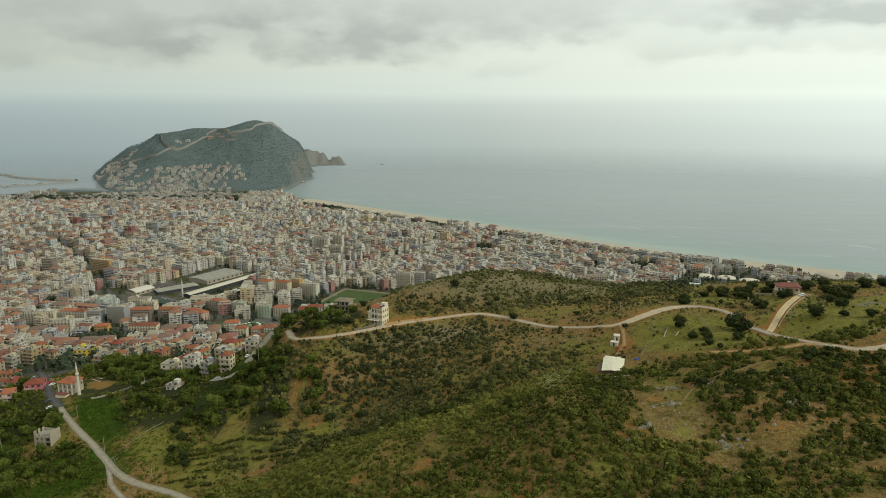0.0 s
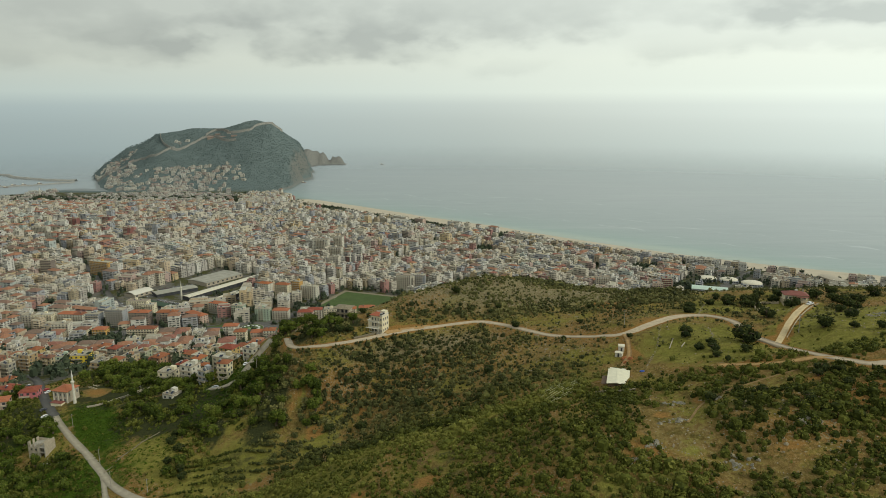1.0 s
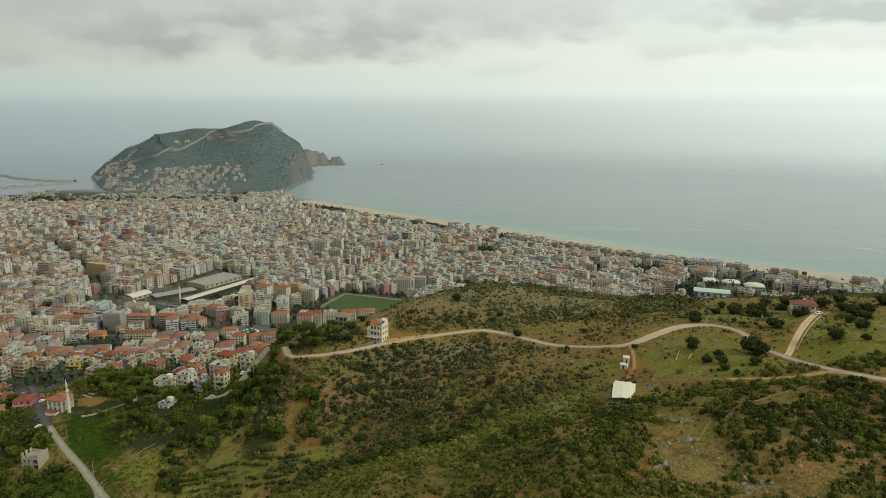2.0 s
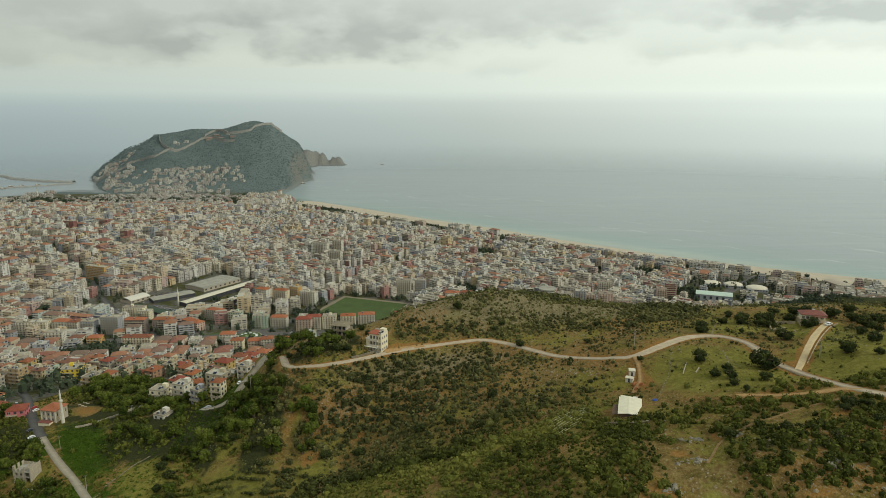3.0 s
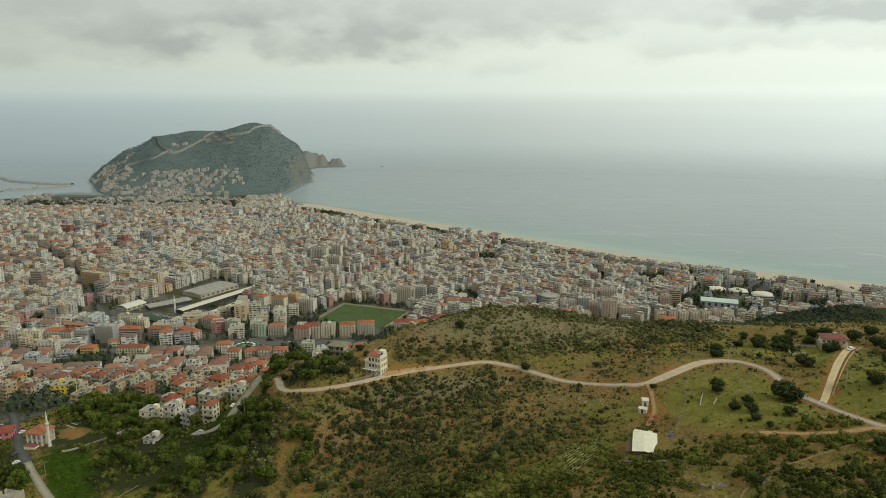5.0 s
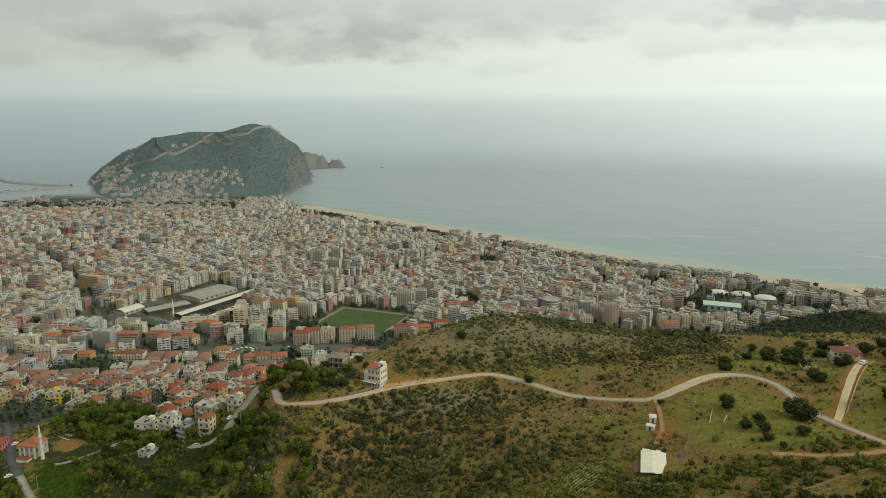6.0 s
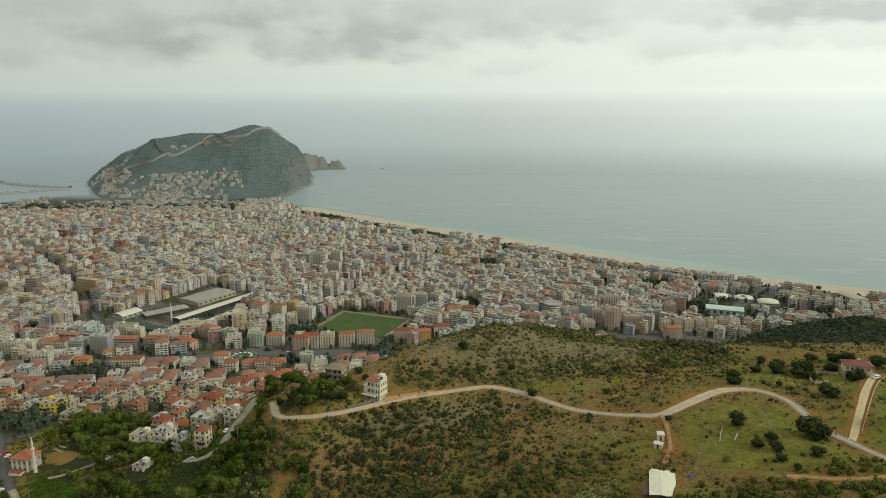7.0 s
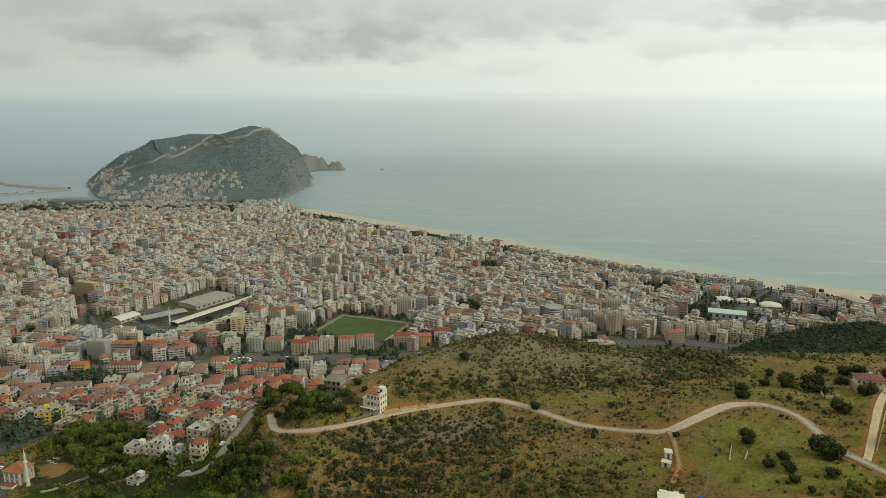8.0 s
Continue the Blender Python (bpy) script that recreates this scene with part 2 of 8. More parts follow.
def leaf_mat(name, dark, mid, light, rough=0.75, spread=0.06, warm=()):
    """Foliage; the attribute 'tone' sets each plant apart."""
    m, g, b = material(name, rough, 0.0, 0.08)
    tone = g.add("ShaderNodeAttribute", {"attribute_name": "tone"}).outputs["Fac"]
    isl = g.add("ShaderNodeNewGeometry").outputs["Random Per Island"]
    obj = g.add("ShaderNodeObjectInfo").outputs["Random"]
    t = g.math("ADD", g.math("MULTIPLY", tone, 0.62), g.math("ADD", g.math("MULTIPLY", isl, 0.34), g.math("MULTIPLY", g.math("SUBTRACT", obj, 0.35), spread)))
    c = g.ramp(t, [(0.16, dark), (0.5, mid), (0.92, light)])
    if warm:
        # greener heath on the near spur and in the valley, greyer thorn scrub on the slopes behind
        at = g.add("ShaderNodeSeparateXYZ", i0=place(g)).outputs
        c = g.mix(g.math("MAXIMUM", g.fit(at[1], 322, 280), g.fit(at[0], -86, -112)), c, g.ramp(t, [(0.16, warm[0]), (0.5, warm[1]), (0.92, warm[2])]))
    colour(g, b, c)
    return m


M_SHRUB = leaf_mat("scrub_leaves", (0.037, 0.042, 0.015), (0.119, 0.116, 0.040), (0.262, 0.234, 0.094),
                   warm=((0.030, 0.038, 0.007), (0.098, 0.106, 0.019), (0.196, 0.188, 0.043)))
M_TREE = leaf_mat("tree_leaves", (0.026, 0.038, 0.006), (0.074, 0.098, 0.014), (0.166, 0.180, 0.038), spread=0.5)
M_DARKTREE = leaf_mat("evergreen_leaves", (0.016, 0.024, 0.008), (0.044, 0.054, 0.015), (0.105, 0.115, 0.030))
# town and shoulder trees, lightened and blued in colour as haze would do
M_FAR = leaf_mat("town_tree_leaves", (0.040, 0.052, 0.034), (0.062, 0.078, 0.046), (0.096, 0.112, 0.060))
M_MEADOW = leaf_mat("meadow_grass", (0.032, 0.062, 0.006), (0.055, 0.095, 0.009), (0.098, 0.135, 0.015))
# pine green paled towards blue: the haze over the headland is in the colour
M_HAZED_PINE = leaf_mat("headland_pines", (0.122, 0.156, 0.152), (0.134, 0.168, 0.162), (0.148, 0.180, 0.168))


def ground_mat():
    m, g, b = material("hill_ground", 0.97, 0.0, 0.05)
    p = place(g)
    cov = g.add("ShaderNodeAttribute", {"attribute_name": "cover"})
    s = g.add("ShaderNodeSeparateColor", i0=cov.outputs["Color"]).outputs
    n1, n2, n3 = g.noise(p, 0.03, 4), g.noise(p, 0.16, 4, 0.6), g.noise(p, 1.1, 4, 0.6)
    n4 = g.noise(p, 0.55, 5, 0.7)
    dry = g.ramp(n2, [(0.30, (0.130, 0.102, 0.027)), (0.48, (0.232, 0.150, 0.049)), (0.66, (0.298, 0.182, 0.070))])
    earth = g.ramp(n3, [(0.3, (0.20, 0.110, 0.032)), (0.7, (0.34, 0.186, 0.060))])
    grass = g.ramp(n2, [(0.3, (0.155, 0.156, 0.026)), (0.7, (0.285, 0.248, 0.064))])
    grass = g.mix(g.fit(n4, 0.44, 0.60), grass, g.mix(0.4, grass, (0.075, 0.060, 0.018)))
    stone = g.ramp(n3, [(0.35, (0.13, 0.112, 0.058)), (0.65, (0.27, 0.235, 0.14))])
    town = g.ramp(n2, [(0.3, (0.085, 0.082, 0.075)), (0.5, (0.15, 0.14, 0.12)), (0.7, (0.22, 0.19, 0.15))])
    town = g.mix(g.fit(g.math("ADD", g.math("MULTIPLY", n1, 0.5), g.math("MULTIPLY", n2, 0.5)), 0.47, 0.53), town, g.ramp(n3, [(0.3, (0.045, 0.055, 0.018)), (0.7, (0.105, 0.095, 0.038))]))
    wood = g.ramp(n3, [(0.3, (0.028, 0.034, 0.014)), (0.7, (0.060, 0.062, 0.024))])
    dry = g.mix(g.fit(n4, 0.40, 0.62), g.mix(0.45, dry, (0.035, 0.034, 0.008)), g.mix(0.35, dry, (0.25, 0.20, 0.075)))
    herb = g.ramp(n3, [(0.3, (0.136, 0.132, 0.022)), (0.7, (0.250, 0.216, 0.052))])
    dry = g.mix(g.fit(g.math("ADD", g.math("MULTIPLY", g.noise(p, 0.05, 4, 0.6), 0.6), g.math("MULTIPLY", n4, 0.4)), 0.48, 0.56, 0, 0.85), dry, herb)
    c = g.mix(g.fit(g.math("ADD", g.math("MULTIPLY", n1, 0.7), g.math("MULTIPLY", n3, 0.3)), 0.50, 0.60), dry, earth)
    c = g.mix(g.fit(g.math("ADD", g.math("MULTIPLY", n3, 0.65), g.math("MULTIPLY", n1, 0.35)), 0.56, 0.64), c, stone)
    edge = g.math("MULTIPLY", g.math("SUBTRACT", n2, 0.5), 0.9)
    p_sep = g.add("ShaderNodeSeparateXYZ", i0=p).outputs
    steep = g.add("ShaderNodeSeparateXYZ", i0=g.add("ShaderNodeNewGeometry").outputs["Normal"]).outputs[2]
    # headland cover and cliff, their colours paled blue-grey to imitate haze
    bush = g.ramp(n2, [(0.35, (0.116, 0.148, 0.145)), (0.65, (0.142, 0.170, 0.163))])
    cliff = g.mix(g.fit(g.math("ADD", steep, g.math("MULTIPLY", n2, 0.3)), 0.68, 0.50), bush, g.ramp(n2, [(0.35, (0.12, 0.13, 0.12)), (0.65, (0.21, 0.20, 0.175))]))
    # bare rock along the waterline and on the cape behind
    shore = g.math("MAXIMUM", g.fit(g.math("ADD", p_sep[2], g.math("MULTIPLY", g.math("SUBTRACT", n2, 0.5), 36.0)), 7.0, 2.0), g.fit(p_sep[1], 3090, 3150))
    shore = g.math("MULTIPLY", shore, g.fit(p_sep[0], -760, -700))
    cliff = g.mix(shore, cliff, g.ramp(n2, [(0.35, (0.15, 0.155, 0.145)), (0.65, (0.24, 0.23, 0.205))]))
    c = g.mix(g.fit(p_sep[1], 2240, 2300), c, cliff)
    rocky = g.add("ShaderNodeAttribute", {"attribute_name": "rocky"}).outputs["Fac"]
    c = g.mix(g.math("MULTIPLY", g.fit(g.math("ADD", g.math("MULTIPLY", rocky, 0.22), g.math("ADD", g.math("MULTIPLY", n4, 0.6), g.math("MULTIPLY", n2, 0.4))), 0.50, 0.68), g.fit(rocky, 0.2, 0.6, 0, 0.8)), c, stone)
    lush = g.add("ShaderNodeAttribute", {"attribute_name": "lush"}).outputs["Fac"]
    green = g.ramp(n3, [(0.3, (0.032, 0.064, 0.006)), (0.7, (0.070, 0.108, 0.012))])
    for chan, tex in ((s[0], grass), (lush, green), (s[1], earth), (cov.outputs["Alpha"], wood), (s[2], town)):
        c = g.mix(g.fit(g.math("ADD", chan, edge), 0.40, 0.62), c, tex)
    colour(g, b, c)
    bump(g, b, g.math("ADD", g.math("ADD", n3, n4), g.math("MULTIPLY", n2, 2.0)), 0.8, 0.6)
    return m


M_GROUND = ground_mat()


def sea_mat():
    m, g, b = material("sea_water", 0.22, 0.0, 0.5)
    p = place(g)
    b.inputs["IOR"].default_value = 1.333
    sep = g.add("ShaderNodeSeparateXYZ", i0=p).outputs
    # distance out from the beach line; shallow water is lighter and greener
    off = g.math("MULTIPLY", g.math("ADD", g.math("MULTIPLY", sep[0], 0.624), g.math("SUBTRACT", g.math("MULTIPLY", sep[1], 0.781), 1450.0)), 1.0)
    off = g.math("MAXIMUM", off, g.math("MULTIPLY", g.math("ADD", sep[0], 620.0), -4.0))
    streak = g.noise(g.add("ShaderNodeMapping", i0=p, Rotation=(0, 0, radians(18)), Scale=(0.0012, 0.012, 1)).outputs[0], 1.0, 5, 0.6)
    # water tones kept pale in place of haze and reflected sky
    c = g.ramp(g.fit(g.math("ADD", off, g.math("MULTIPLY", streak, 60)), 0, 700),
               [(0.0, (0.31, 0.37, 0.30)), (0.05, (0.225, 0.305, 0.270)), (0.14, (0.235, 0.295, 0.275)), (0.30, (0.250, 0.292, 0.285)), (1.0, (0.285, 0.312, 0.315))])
    c = g.mix(g.fit(streak, 0.53, 0.70, 0, 0.55), c, (0.34, 0.37, 0.35))
    ripple = g.noise(g.add("ShaderNodeMapping", i0=p, Rotation=(0, 0, radians(-32)), Scale=(0.008, 0.034, 1)).outputs[0], 1.0, 4, 0.6)
    c = g.mix(g.fit(ripple, 0.54, 0.70, 0, 0.16), c, (0.37, 0.41, 0.39))
    c = g.mix(g.fit(ripple, 0.46, 0.34, 0, 0.16), c, (0.14, 0.17, 0.175))
    # thin pale lines of foam where swell and wakes run along the shore
    drift = g.noise(p, 0.0035, 3, 0.5)
    broken = g.fit(g.noise(p, 0.012, 4, 0.6), 0.48, 0.60)
    for out, wide, amount in ((120.0, 5.0, 0.45), (245.0, 7.0, 0.40), (420.0, 9.0, 0.30)):
        line = g.math("ABSOLUTE", g.math("SUBTRACT", g.math("ADD", off, g.math("MULTIPLY", g.math("SUBTRACT", drift, 0.5), 260.0)), out))
        c = g.mix(g.math("MULTIPLY", g.math("MULTIPLY", g.fit(line, wide, 0.0), broken), amount), c, (0.62, 0.65, 0.62))
    colour(g, b, c)
    b.inputs["Roughness"].default_value = 0.3
    w = g.math("ADD", g.noise(g.add("ShaderNodeMapping", i0=p, Rotation=(0, 0, radians(25)), Scale=(0.02, 0.05, 1)).outputs[0], 1.0, 5, 0.65), g.math("MULTIPLY", streak, 1.5))
    bump(g, b, w, 0.35, 1.2)
    # haze far out is imitated: the water turns transparent with distance
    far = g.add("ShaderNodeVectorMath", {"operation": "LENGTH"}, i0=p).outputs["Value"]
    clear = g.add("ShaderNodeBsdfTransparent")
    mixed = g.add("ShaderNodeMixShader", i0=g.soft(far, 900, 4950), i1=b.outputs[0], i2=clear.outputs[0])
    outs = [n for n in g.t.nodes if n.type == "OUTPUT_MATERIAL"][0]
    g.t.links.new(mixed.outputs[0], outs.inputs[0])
    return m


M_SEA = sea_mat()


# ---- mesh helpers ----
def mesh_of(name, verts, faces, mats, which=None, smooth=False, tone=None):
    """A mesh from arrays: faces is a list of (n, k) index arrays."""
    me = bpy.data.meshes.new(name)
    verts = np.asarray(verts, np.float32).reshape(-1, 3)
    me.vertices.add(len(verts))
    me.vertices.foreach_set("co", verts.ravel())
    faces = [np.asarray(f, np.int32) for f in faces if len(f)]
    loops = np.concatenate([f.ravel() for f in faces])
    sizes = np.concatenate([np.full(len(f), f.shape[1], np.int32) for f in faces])
    me.loops.add(len(loops))
    me.loops.foreach_set("vertex_index", loops)
    me.polygons.add(len(sizes))
    me.polygons.foreach_set("loop_start", np.r_[0, np.cumsum(sizes)[:-1]].astype(np.int32))
    for m in mats:
        me.materials.append(m)
    if which is not None:
        me.polygons.foreach_set("material_index", np.asarray(which, np.int32))
    me.polygons.foreach_set("use_smooth", np.full(len(sizes), smooth))
    if tone is not None:
        a = me.attributes.new("tone", "FLOAT", "POINT")
        a.data.foreach_set("value", np.asarray(tone, np.float32))
    me.update(calc_edges=True)
    me.validate()
    return me


def part(name, bm, mat, parent=None, label=""):
    """Links a bmesh as one mesh object under a thing or a part."""
    me = bpy.data.meshes.new(name)
    bmesh.ops.recalc_face_normals(bm, faces=bm.faces)
    bm.to_mesh(me)
    bm.free()
    me.materials.append(mat)
    ob = new(name, me)
    ob.parent = parent
    return tagged(ob, label)


def bm_box(x0, y0, z0, x1, y1, z1, bm=None):
    bm = bm or bmesh.new()
    v = [bm.verts.new(p) for p in ((x0, y0, z0), (x1, y0, z0), (x1, y1, z0), (x0, y1, z0), (x0, y0, z1), (x1, y0, z1), (x1, y1, z1), (x0, y1, z1))]
    for q in ((3, 2, 1, 0), (4, 5, 6, 7), (0, 1, 5, 4), (1, 2, 6, 5), (2, 3, 7, 6), (3, 0, 4, 7)):
        bm.faces.new([v[i] for i in q])
    return bm


def bm_tube(points, radii, sides=7, bm=None, cap=True):
    """A tapered tube along points."""
    bm = bm or bmesh.new()
    rings = []
    for i, (p, r) in enumerate(zip(points, radii)):
        p = Vector(p)
        d = (Vector(points[min(i + 1, len(points) - 1)]) - Vector(points[max(i - 1, 0)])).normalized()
        a = d.orthogonal().normalized()
        b = d.cross(a)
        rings.append([bm.verts.new(p + r * (math.cos(2 * math.pi * k / sides) * a + math.sin(2 * math.pi * k / sides) * b)) for k in range(sides)])
    for r0, r1 in zip(rings, rings[1:]):
        for k in range(sides):
            bm.faces.new((r0[k], r0[(k + 1) % sides], r1[(k + 1) % sides], r1[k]))
    if cap:
        bm.faces.new(rings[0][::-1])
        bm.faces.new(rings[-1])
    return bm


def bm_hip(x0, y0, x1, y1, z, rise, over=0.5, thick=0.18, bm=None):
    """A hipped roof with eaves."""
    bm = bm or bmesh.new()
    x0, y0, x1, y1 = x0 - over, y0 - over, x1 + over, y1 + over
    w, d = x1 - x0, y1 - y0
    k = min(w, d) / 2
    if w >= d:
        ridge = ((x0 + k, (y0 + y1) / 2), (x1 - k + 0.01, (y0 + y1) / 2))
    else:
        ridge = (((x0 + x1) / 2, y0 + k), ((x0 + x1) / 2, y1 - k + 0.01))
    c = [(x0, y0), (x1, y0), (x1, y1), (x0, y1)]
    lo = [bm.verts.new((*p, z)) for p in c]
    hi = [bm.verts.new((*p, z + thick)) for p in c]
    r = [bm.verts.new((*p, z + thick + rise)) for p in ridge]
    bm.faces.new(lo[::-1])
    for i in range(4):
        bm.faces.new((lo[i], lo[(i + 1) % 4], hi[(i + 1) % 4], hi[i]))
    if w >= d:
        for f in ((hi[0], hi[1], r[1], r[0]), (hi[2], hi[3], r[0], r[1]), (hi[1], hi[2], r[1]), (hi[3], hi[0], r[0])):
            bm.faces.new(f)
    else:
        for f in ((hi[1], hi[2], r[1], r[0]), (hi[3], hi[0], r[0], r[1]), (hi[0], hi[1], r[0]), (hi[2], hi[3], r[1])):
            bm.faces.new(f)
    return bm


def thing(name, label, category, m, group="", kind=""):
    ob = new(name)
    ob.empty_display_size = 0.5
    ob.matrix_world = m
    return tagged(ob, label, category, group, kind)


# ---- the lie of the land ----
STEP_X, STEP_Y = 84.0, 75.0
GX, GY = -420 + STEP_X * np.arange(11), 110 + STEP_Y * np.arange(9)
HILL = np.array([
    [114, 107, 103, 110, 139, 180, 207, 214, 221, 231, 243], [112, 108, 108, 115, 141, 173, 200, 214, 228, 231, 232],
    [107, 105, 110, 127, 136, 160, 201, 229, 232, 227, 219], [106, 102, 101, 123, 130, 170, 194, 207, 215, 218, 206],
    [93, 111, 122, 137, 169, 185, 187, 202, 202, 204, 186], [75, 105, 115, 111, 152, 198, 175, 175, 173, 168, 160],
    [88, 89, 92, 91, 98, 137, 134, 133, 142, 136, 128], [72, 66, 66, 65, 60, 74, 82, 89, 98, 106, 112],
    [30, 42, 46, 39, 27, 22, 27, 26, 56, 101, 115]], float)
KNOLLS = [(-76, 388, 30, 18), (-118, 408, 26, -7), (43, 226, 28, 15), (40, 478, 42, 10), (-30, 372, 24, 2), (-60, 520, 48, -21), (20, 304, 30, 4),
          (-104, 448, 28, 15), (-226, 370, 30, -3), (-30, 250, 30, 15), (6, 440, 30, 2), (-32, 446, 24, 8),
          (146, 286, 10, -5.5), (-45, 337, 20, -7), (106, 219, 14, 6), (100, 346, 15, 4)]
COAST = np.array([(-3000, 2300), (-1700, 2260), (-1480, 2290), (-1408, 2359), (-1364, 2420), (-1330, 2450), (-560, 2330), (-502, 2215), (-394, 2162), (-218, 2008),
                  (-36, 1834), (119, 1714), (274, 1557), (467, 1394), (651, 1275), (787, 1206), (1500, 800), (5000, -900)], float)
PROFILE = np.array([(-1440, 0), (-1412, 14), (-1366, 52), (-1288, 104), (-1153, 175), (-1025, 180), (-885, 195), (-792, 216), (-688, 212), (-634, 170),
                    (-598, 146), (-574, 112), (-560, 62), (-547, 8), (-534, -6)], float)


def lattice(i, j, seed):
    n = (i * 374761393 + j * 668265263 + seed * 144665) & 0x7FFFFFFF
    n = ((n ^ (n >> 13)) * 1274126177) & 0x7FFFFFFF
    return ((n ^ (n >> 16)) & 0xFFFF) / 65535.0


def vnoise(x, y, size, seed=0):
    """Smooth noise, -1 to 1, of that size in metres."""
    x, y = np.asarray(x, float) / size, np.asarray(y, float) / size
    i, j = np.floor(x).astype(np.int64), np.floor(y).astype(np.int64)
    u, v = x - i, y - j
    u, v = u * u * (3 - 2 * u), v * v * (3 - 2 * v)
    a, b, c, d = lattice(i, j, seed), lattice(i + 1, j, seed), lattice(i, j + 1, seed), lattice(i + 1, j + 1, seed)
    return 2 * (a * (1 - u) * (1 - v) + b * u * (1 - v) + c * (1 - u) * v + d * u * v) - 1


def bspline(u):
    u = np.abs(u)
    return np.where(u < 1, 2 / 3 - u ** 2 + u ** 3 / 2, np.where(u < 2, (2 - u) ** 3 / 6, 0))


def smooth(v, a, b):
    t = np.clip((np.asarray(v, float) - a) / (b - a), 0, 1)
    return t * t * (3 - 2 * t)


def coast_y(x):
    return np.interp(x, COAST[:, 0], COAST[:, 1])


def headland(x, y):
    """The rocky headland with its cape and stacks."""
    xw = x + 14 * vnoise(x, y, 90, 5) + 6 * vnoise(x, y, 30, 6)
    xw = xw + xw * (2850 / y - 1) * smooth(-x, 850, 1200) * (y < 2900)
    # behind its ridge the land keeps within the same bearing
    xw = xw * 2850 / np.maximum(y, 2850)
    ridge = np.interp(xw, PROFILE[:, 0], PROFILE[:, 1])
    along = smooth(y, 2240, 2820) ** 1.25 * (1 - smooth(y, 2880, 3360))
    z = ridge * along - 8 + 8 * smooth(ridge * along, 0, 14) + 12 * smooth(ridge * along, 8, 60) * vnoise(x, y, 130, 7) + 5 * smooth(ridge * along, 8, 50) * vnoise(x, y, 45, 8)
    for cx, cy, rx, ry, h in ((-670, 3400, 44, 70, 70), (-632, 3440, 28, 56, 62), (-600, 3440, 24, 46, 55), (-570, 3445, 20, 40, 22), (-545, 3450, 16, 38, 40), (-518, 3452, 15, 34, 38), (-505, 3440, 18, 40, 9),
                              (-576, 2790, 36, 64, 28), (-600, 2700, 34, 90, 20), (-612, 2520, 34, 120, 20)):
        u = ((x - cx) / rx) ** 2 + ((y - cy) / ry) ** 2
        z = np.maximum(z, h * np.exp(-u ** 2) * (1 + 0.16 * vnoise(x, y, 14, 9)) * 1.1 - 0.08 * h - 4)
    return z


def base_height(x, y):
    x, y = np.broadcast_arrays(np.asarray(x, float), np.asarray(y, float))
    shape = x.shape
    x, y = x.ravel(), y.ravel()
    cx, cy = np.clip(x, -420, 420), np.clip(y, 110, 710)
    bx, by = bspline((cx[:, None] - GX) / STEP_X), bspline((cy[:, None] - GY) / STEP_Y)
    bx /= bx.sum(1, keepdims=True)
    by /= by.sum(1, keepdims=True)
    hill = np.einsum("nj,ji,ni->n", by, HILL, bx)
    for kx, ky, r, h in KNOLLS:
        hill = hill + h * np.exp(-((cx - kx) ** 2 + (cy - ky) ** 2) / (2 * r * r))
    hill = hill + np.clip(110 - y, 0, 2000) * 0.06
    plain = 3 + 6 * np.clip((1900 - y) / 1000, 0, 1.3) + 28 * np.clip((960 - y) / 220, 0, 2) ** 1.5
    shift = 80 * smooth(x, 170, 320)
    z = hill + (plain - hill) * smooth(y - shift, 640, 750)
    out = y - coast_y(x)
    z = np.where(out > -95, np.minimum(z, 1.6), z)
    z = np.where(out > -70, z + (np.minimum(z, -6) - z) * smooth(out, -50, -12), z)
    far = (y > 2150) & (x < -420)
    if far.any():
        z[far] = np.maximum(z[far], headland(x[far], y[far]))
    return z.reshape(shape)


def curve_points(pts, step):
    """A smooth line through points, at about that step."""
    p = np.array(pts, float)
    p = np.vstack([2 * p[0] - p[1], p, 2 * p[-1] - p[-2]])
    out = []
    for a, b, c, d in zip(p, p[1:], p[2:], p[3:]):
        n = max(1, int(np.linalg.norm(c - b) / step))
        for k in range(n):
            t = k / n
            out.append(0.5 * (2 * b + (c - a) * t + (2 * a - 5 * b + 4 * c - d) * t * t + (3 * b - a - 3 * c + d) * t ** 3))
    return np.array(out + [p[-2]])


def near_line(x, y, line):
    """Distance to a line, and the place along it as an index."""
    x, y = np.asarray(x, float).ravel(), np.asarray(y, float).ravel()
    best, where = np.full(len(x), 1e9), np.zeros(len(x))
    for k, (a, b) in enumerate(zip(line, line[1:])):
        d = b - a
        t = np.clip(((x - a[0]) * d[0] + (y - a[1]) * d[1]) / max(d @ d, 1e-9), 0, 1)
        r = np.hypot(x - a[0] - t * d[0], y - a[1] - t * d[1])
        m = r < best
        best[m], where[m] = r[m], k + t[m]
    return best, where


# name, half width, points, kind of surface
TRACK = [(-97, 413), (-93.5, 402), (-90, 392), (-85.5, 387), (-78.5, 383), (-67, 380.5), (-55, 380.6), (-42, 384.2), (-33, 388), (-27, 390), (-15, 391.8), (0, 393.5), (13, 394), (22, 393.2),
         (37, 383), (48, 370.5), (58, 358.5), (66, 351.8), (80.2, 339.2), (90.2, 334.2), (97.4, 337.3), (106.7, 341.7), (121.7, 349.6), (134.9, 346.9), (140.6, 333.5), (140, 318), (138, 303),
         (140, 294.5), (143.2, 286), (143.4, 272), (144.3, 257.5), (148.9, 248.3), (153.5, 242.7), (162.7, 240.6), (184.7, 244.6), (240.2, 250.2)]
SPUR = [(142.2, 287), (148.3, 295.2), (153.5, 302.5), (161.3, 313.4), (172.4, 329), (183.4, 343), (190, 349.4)]
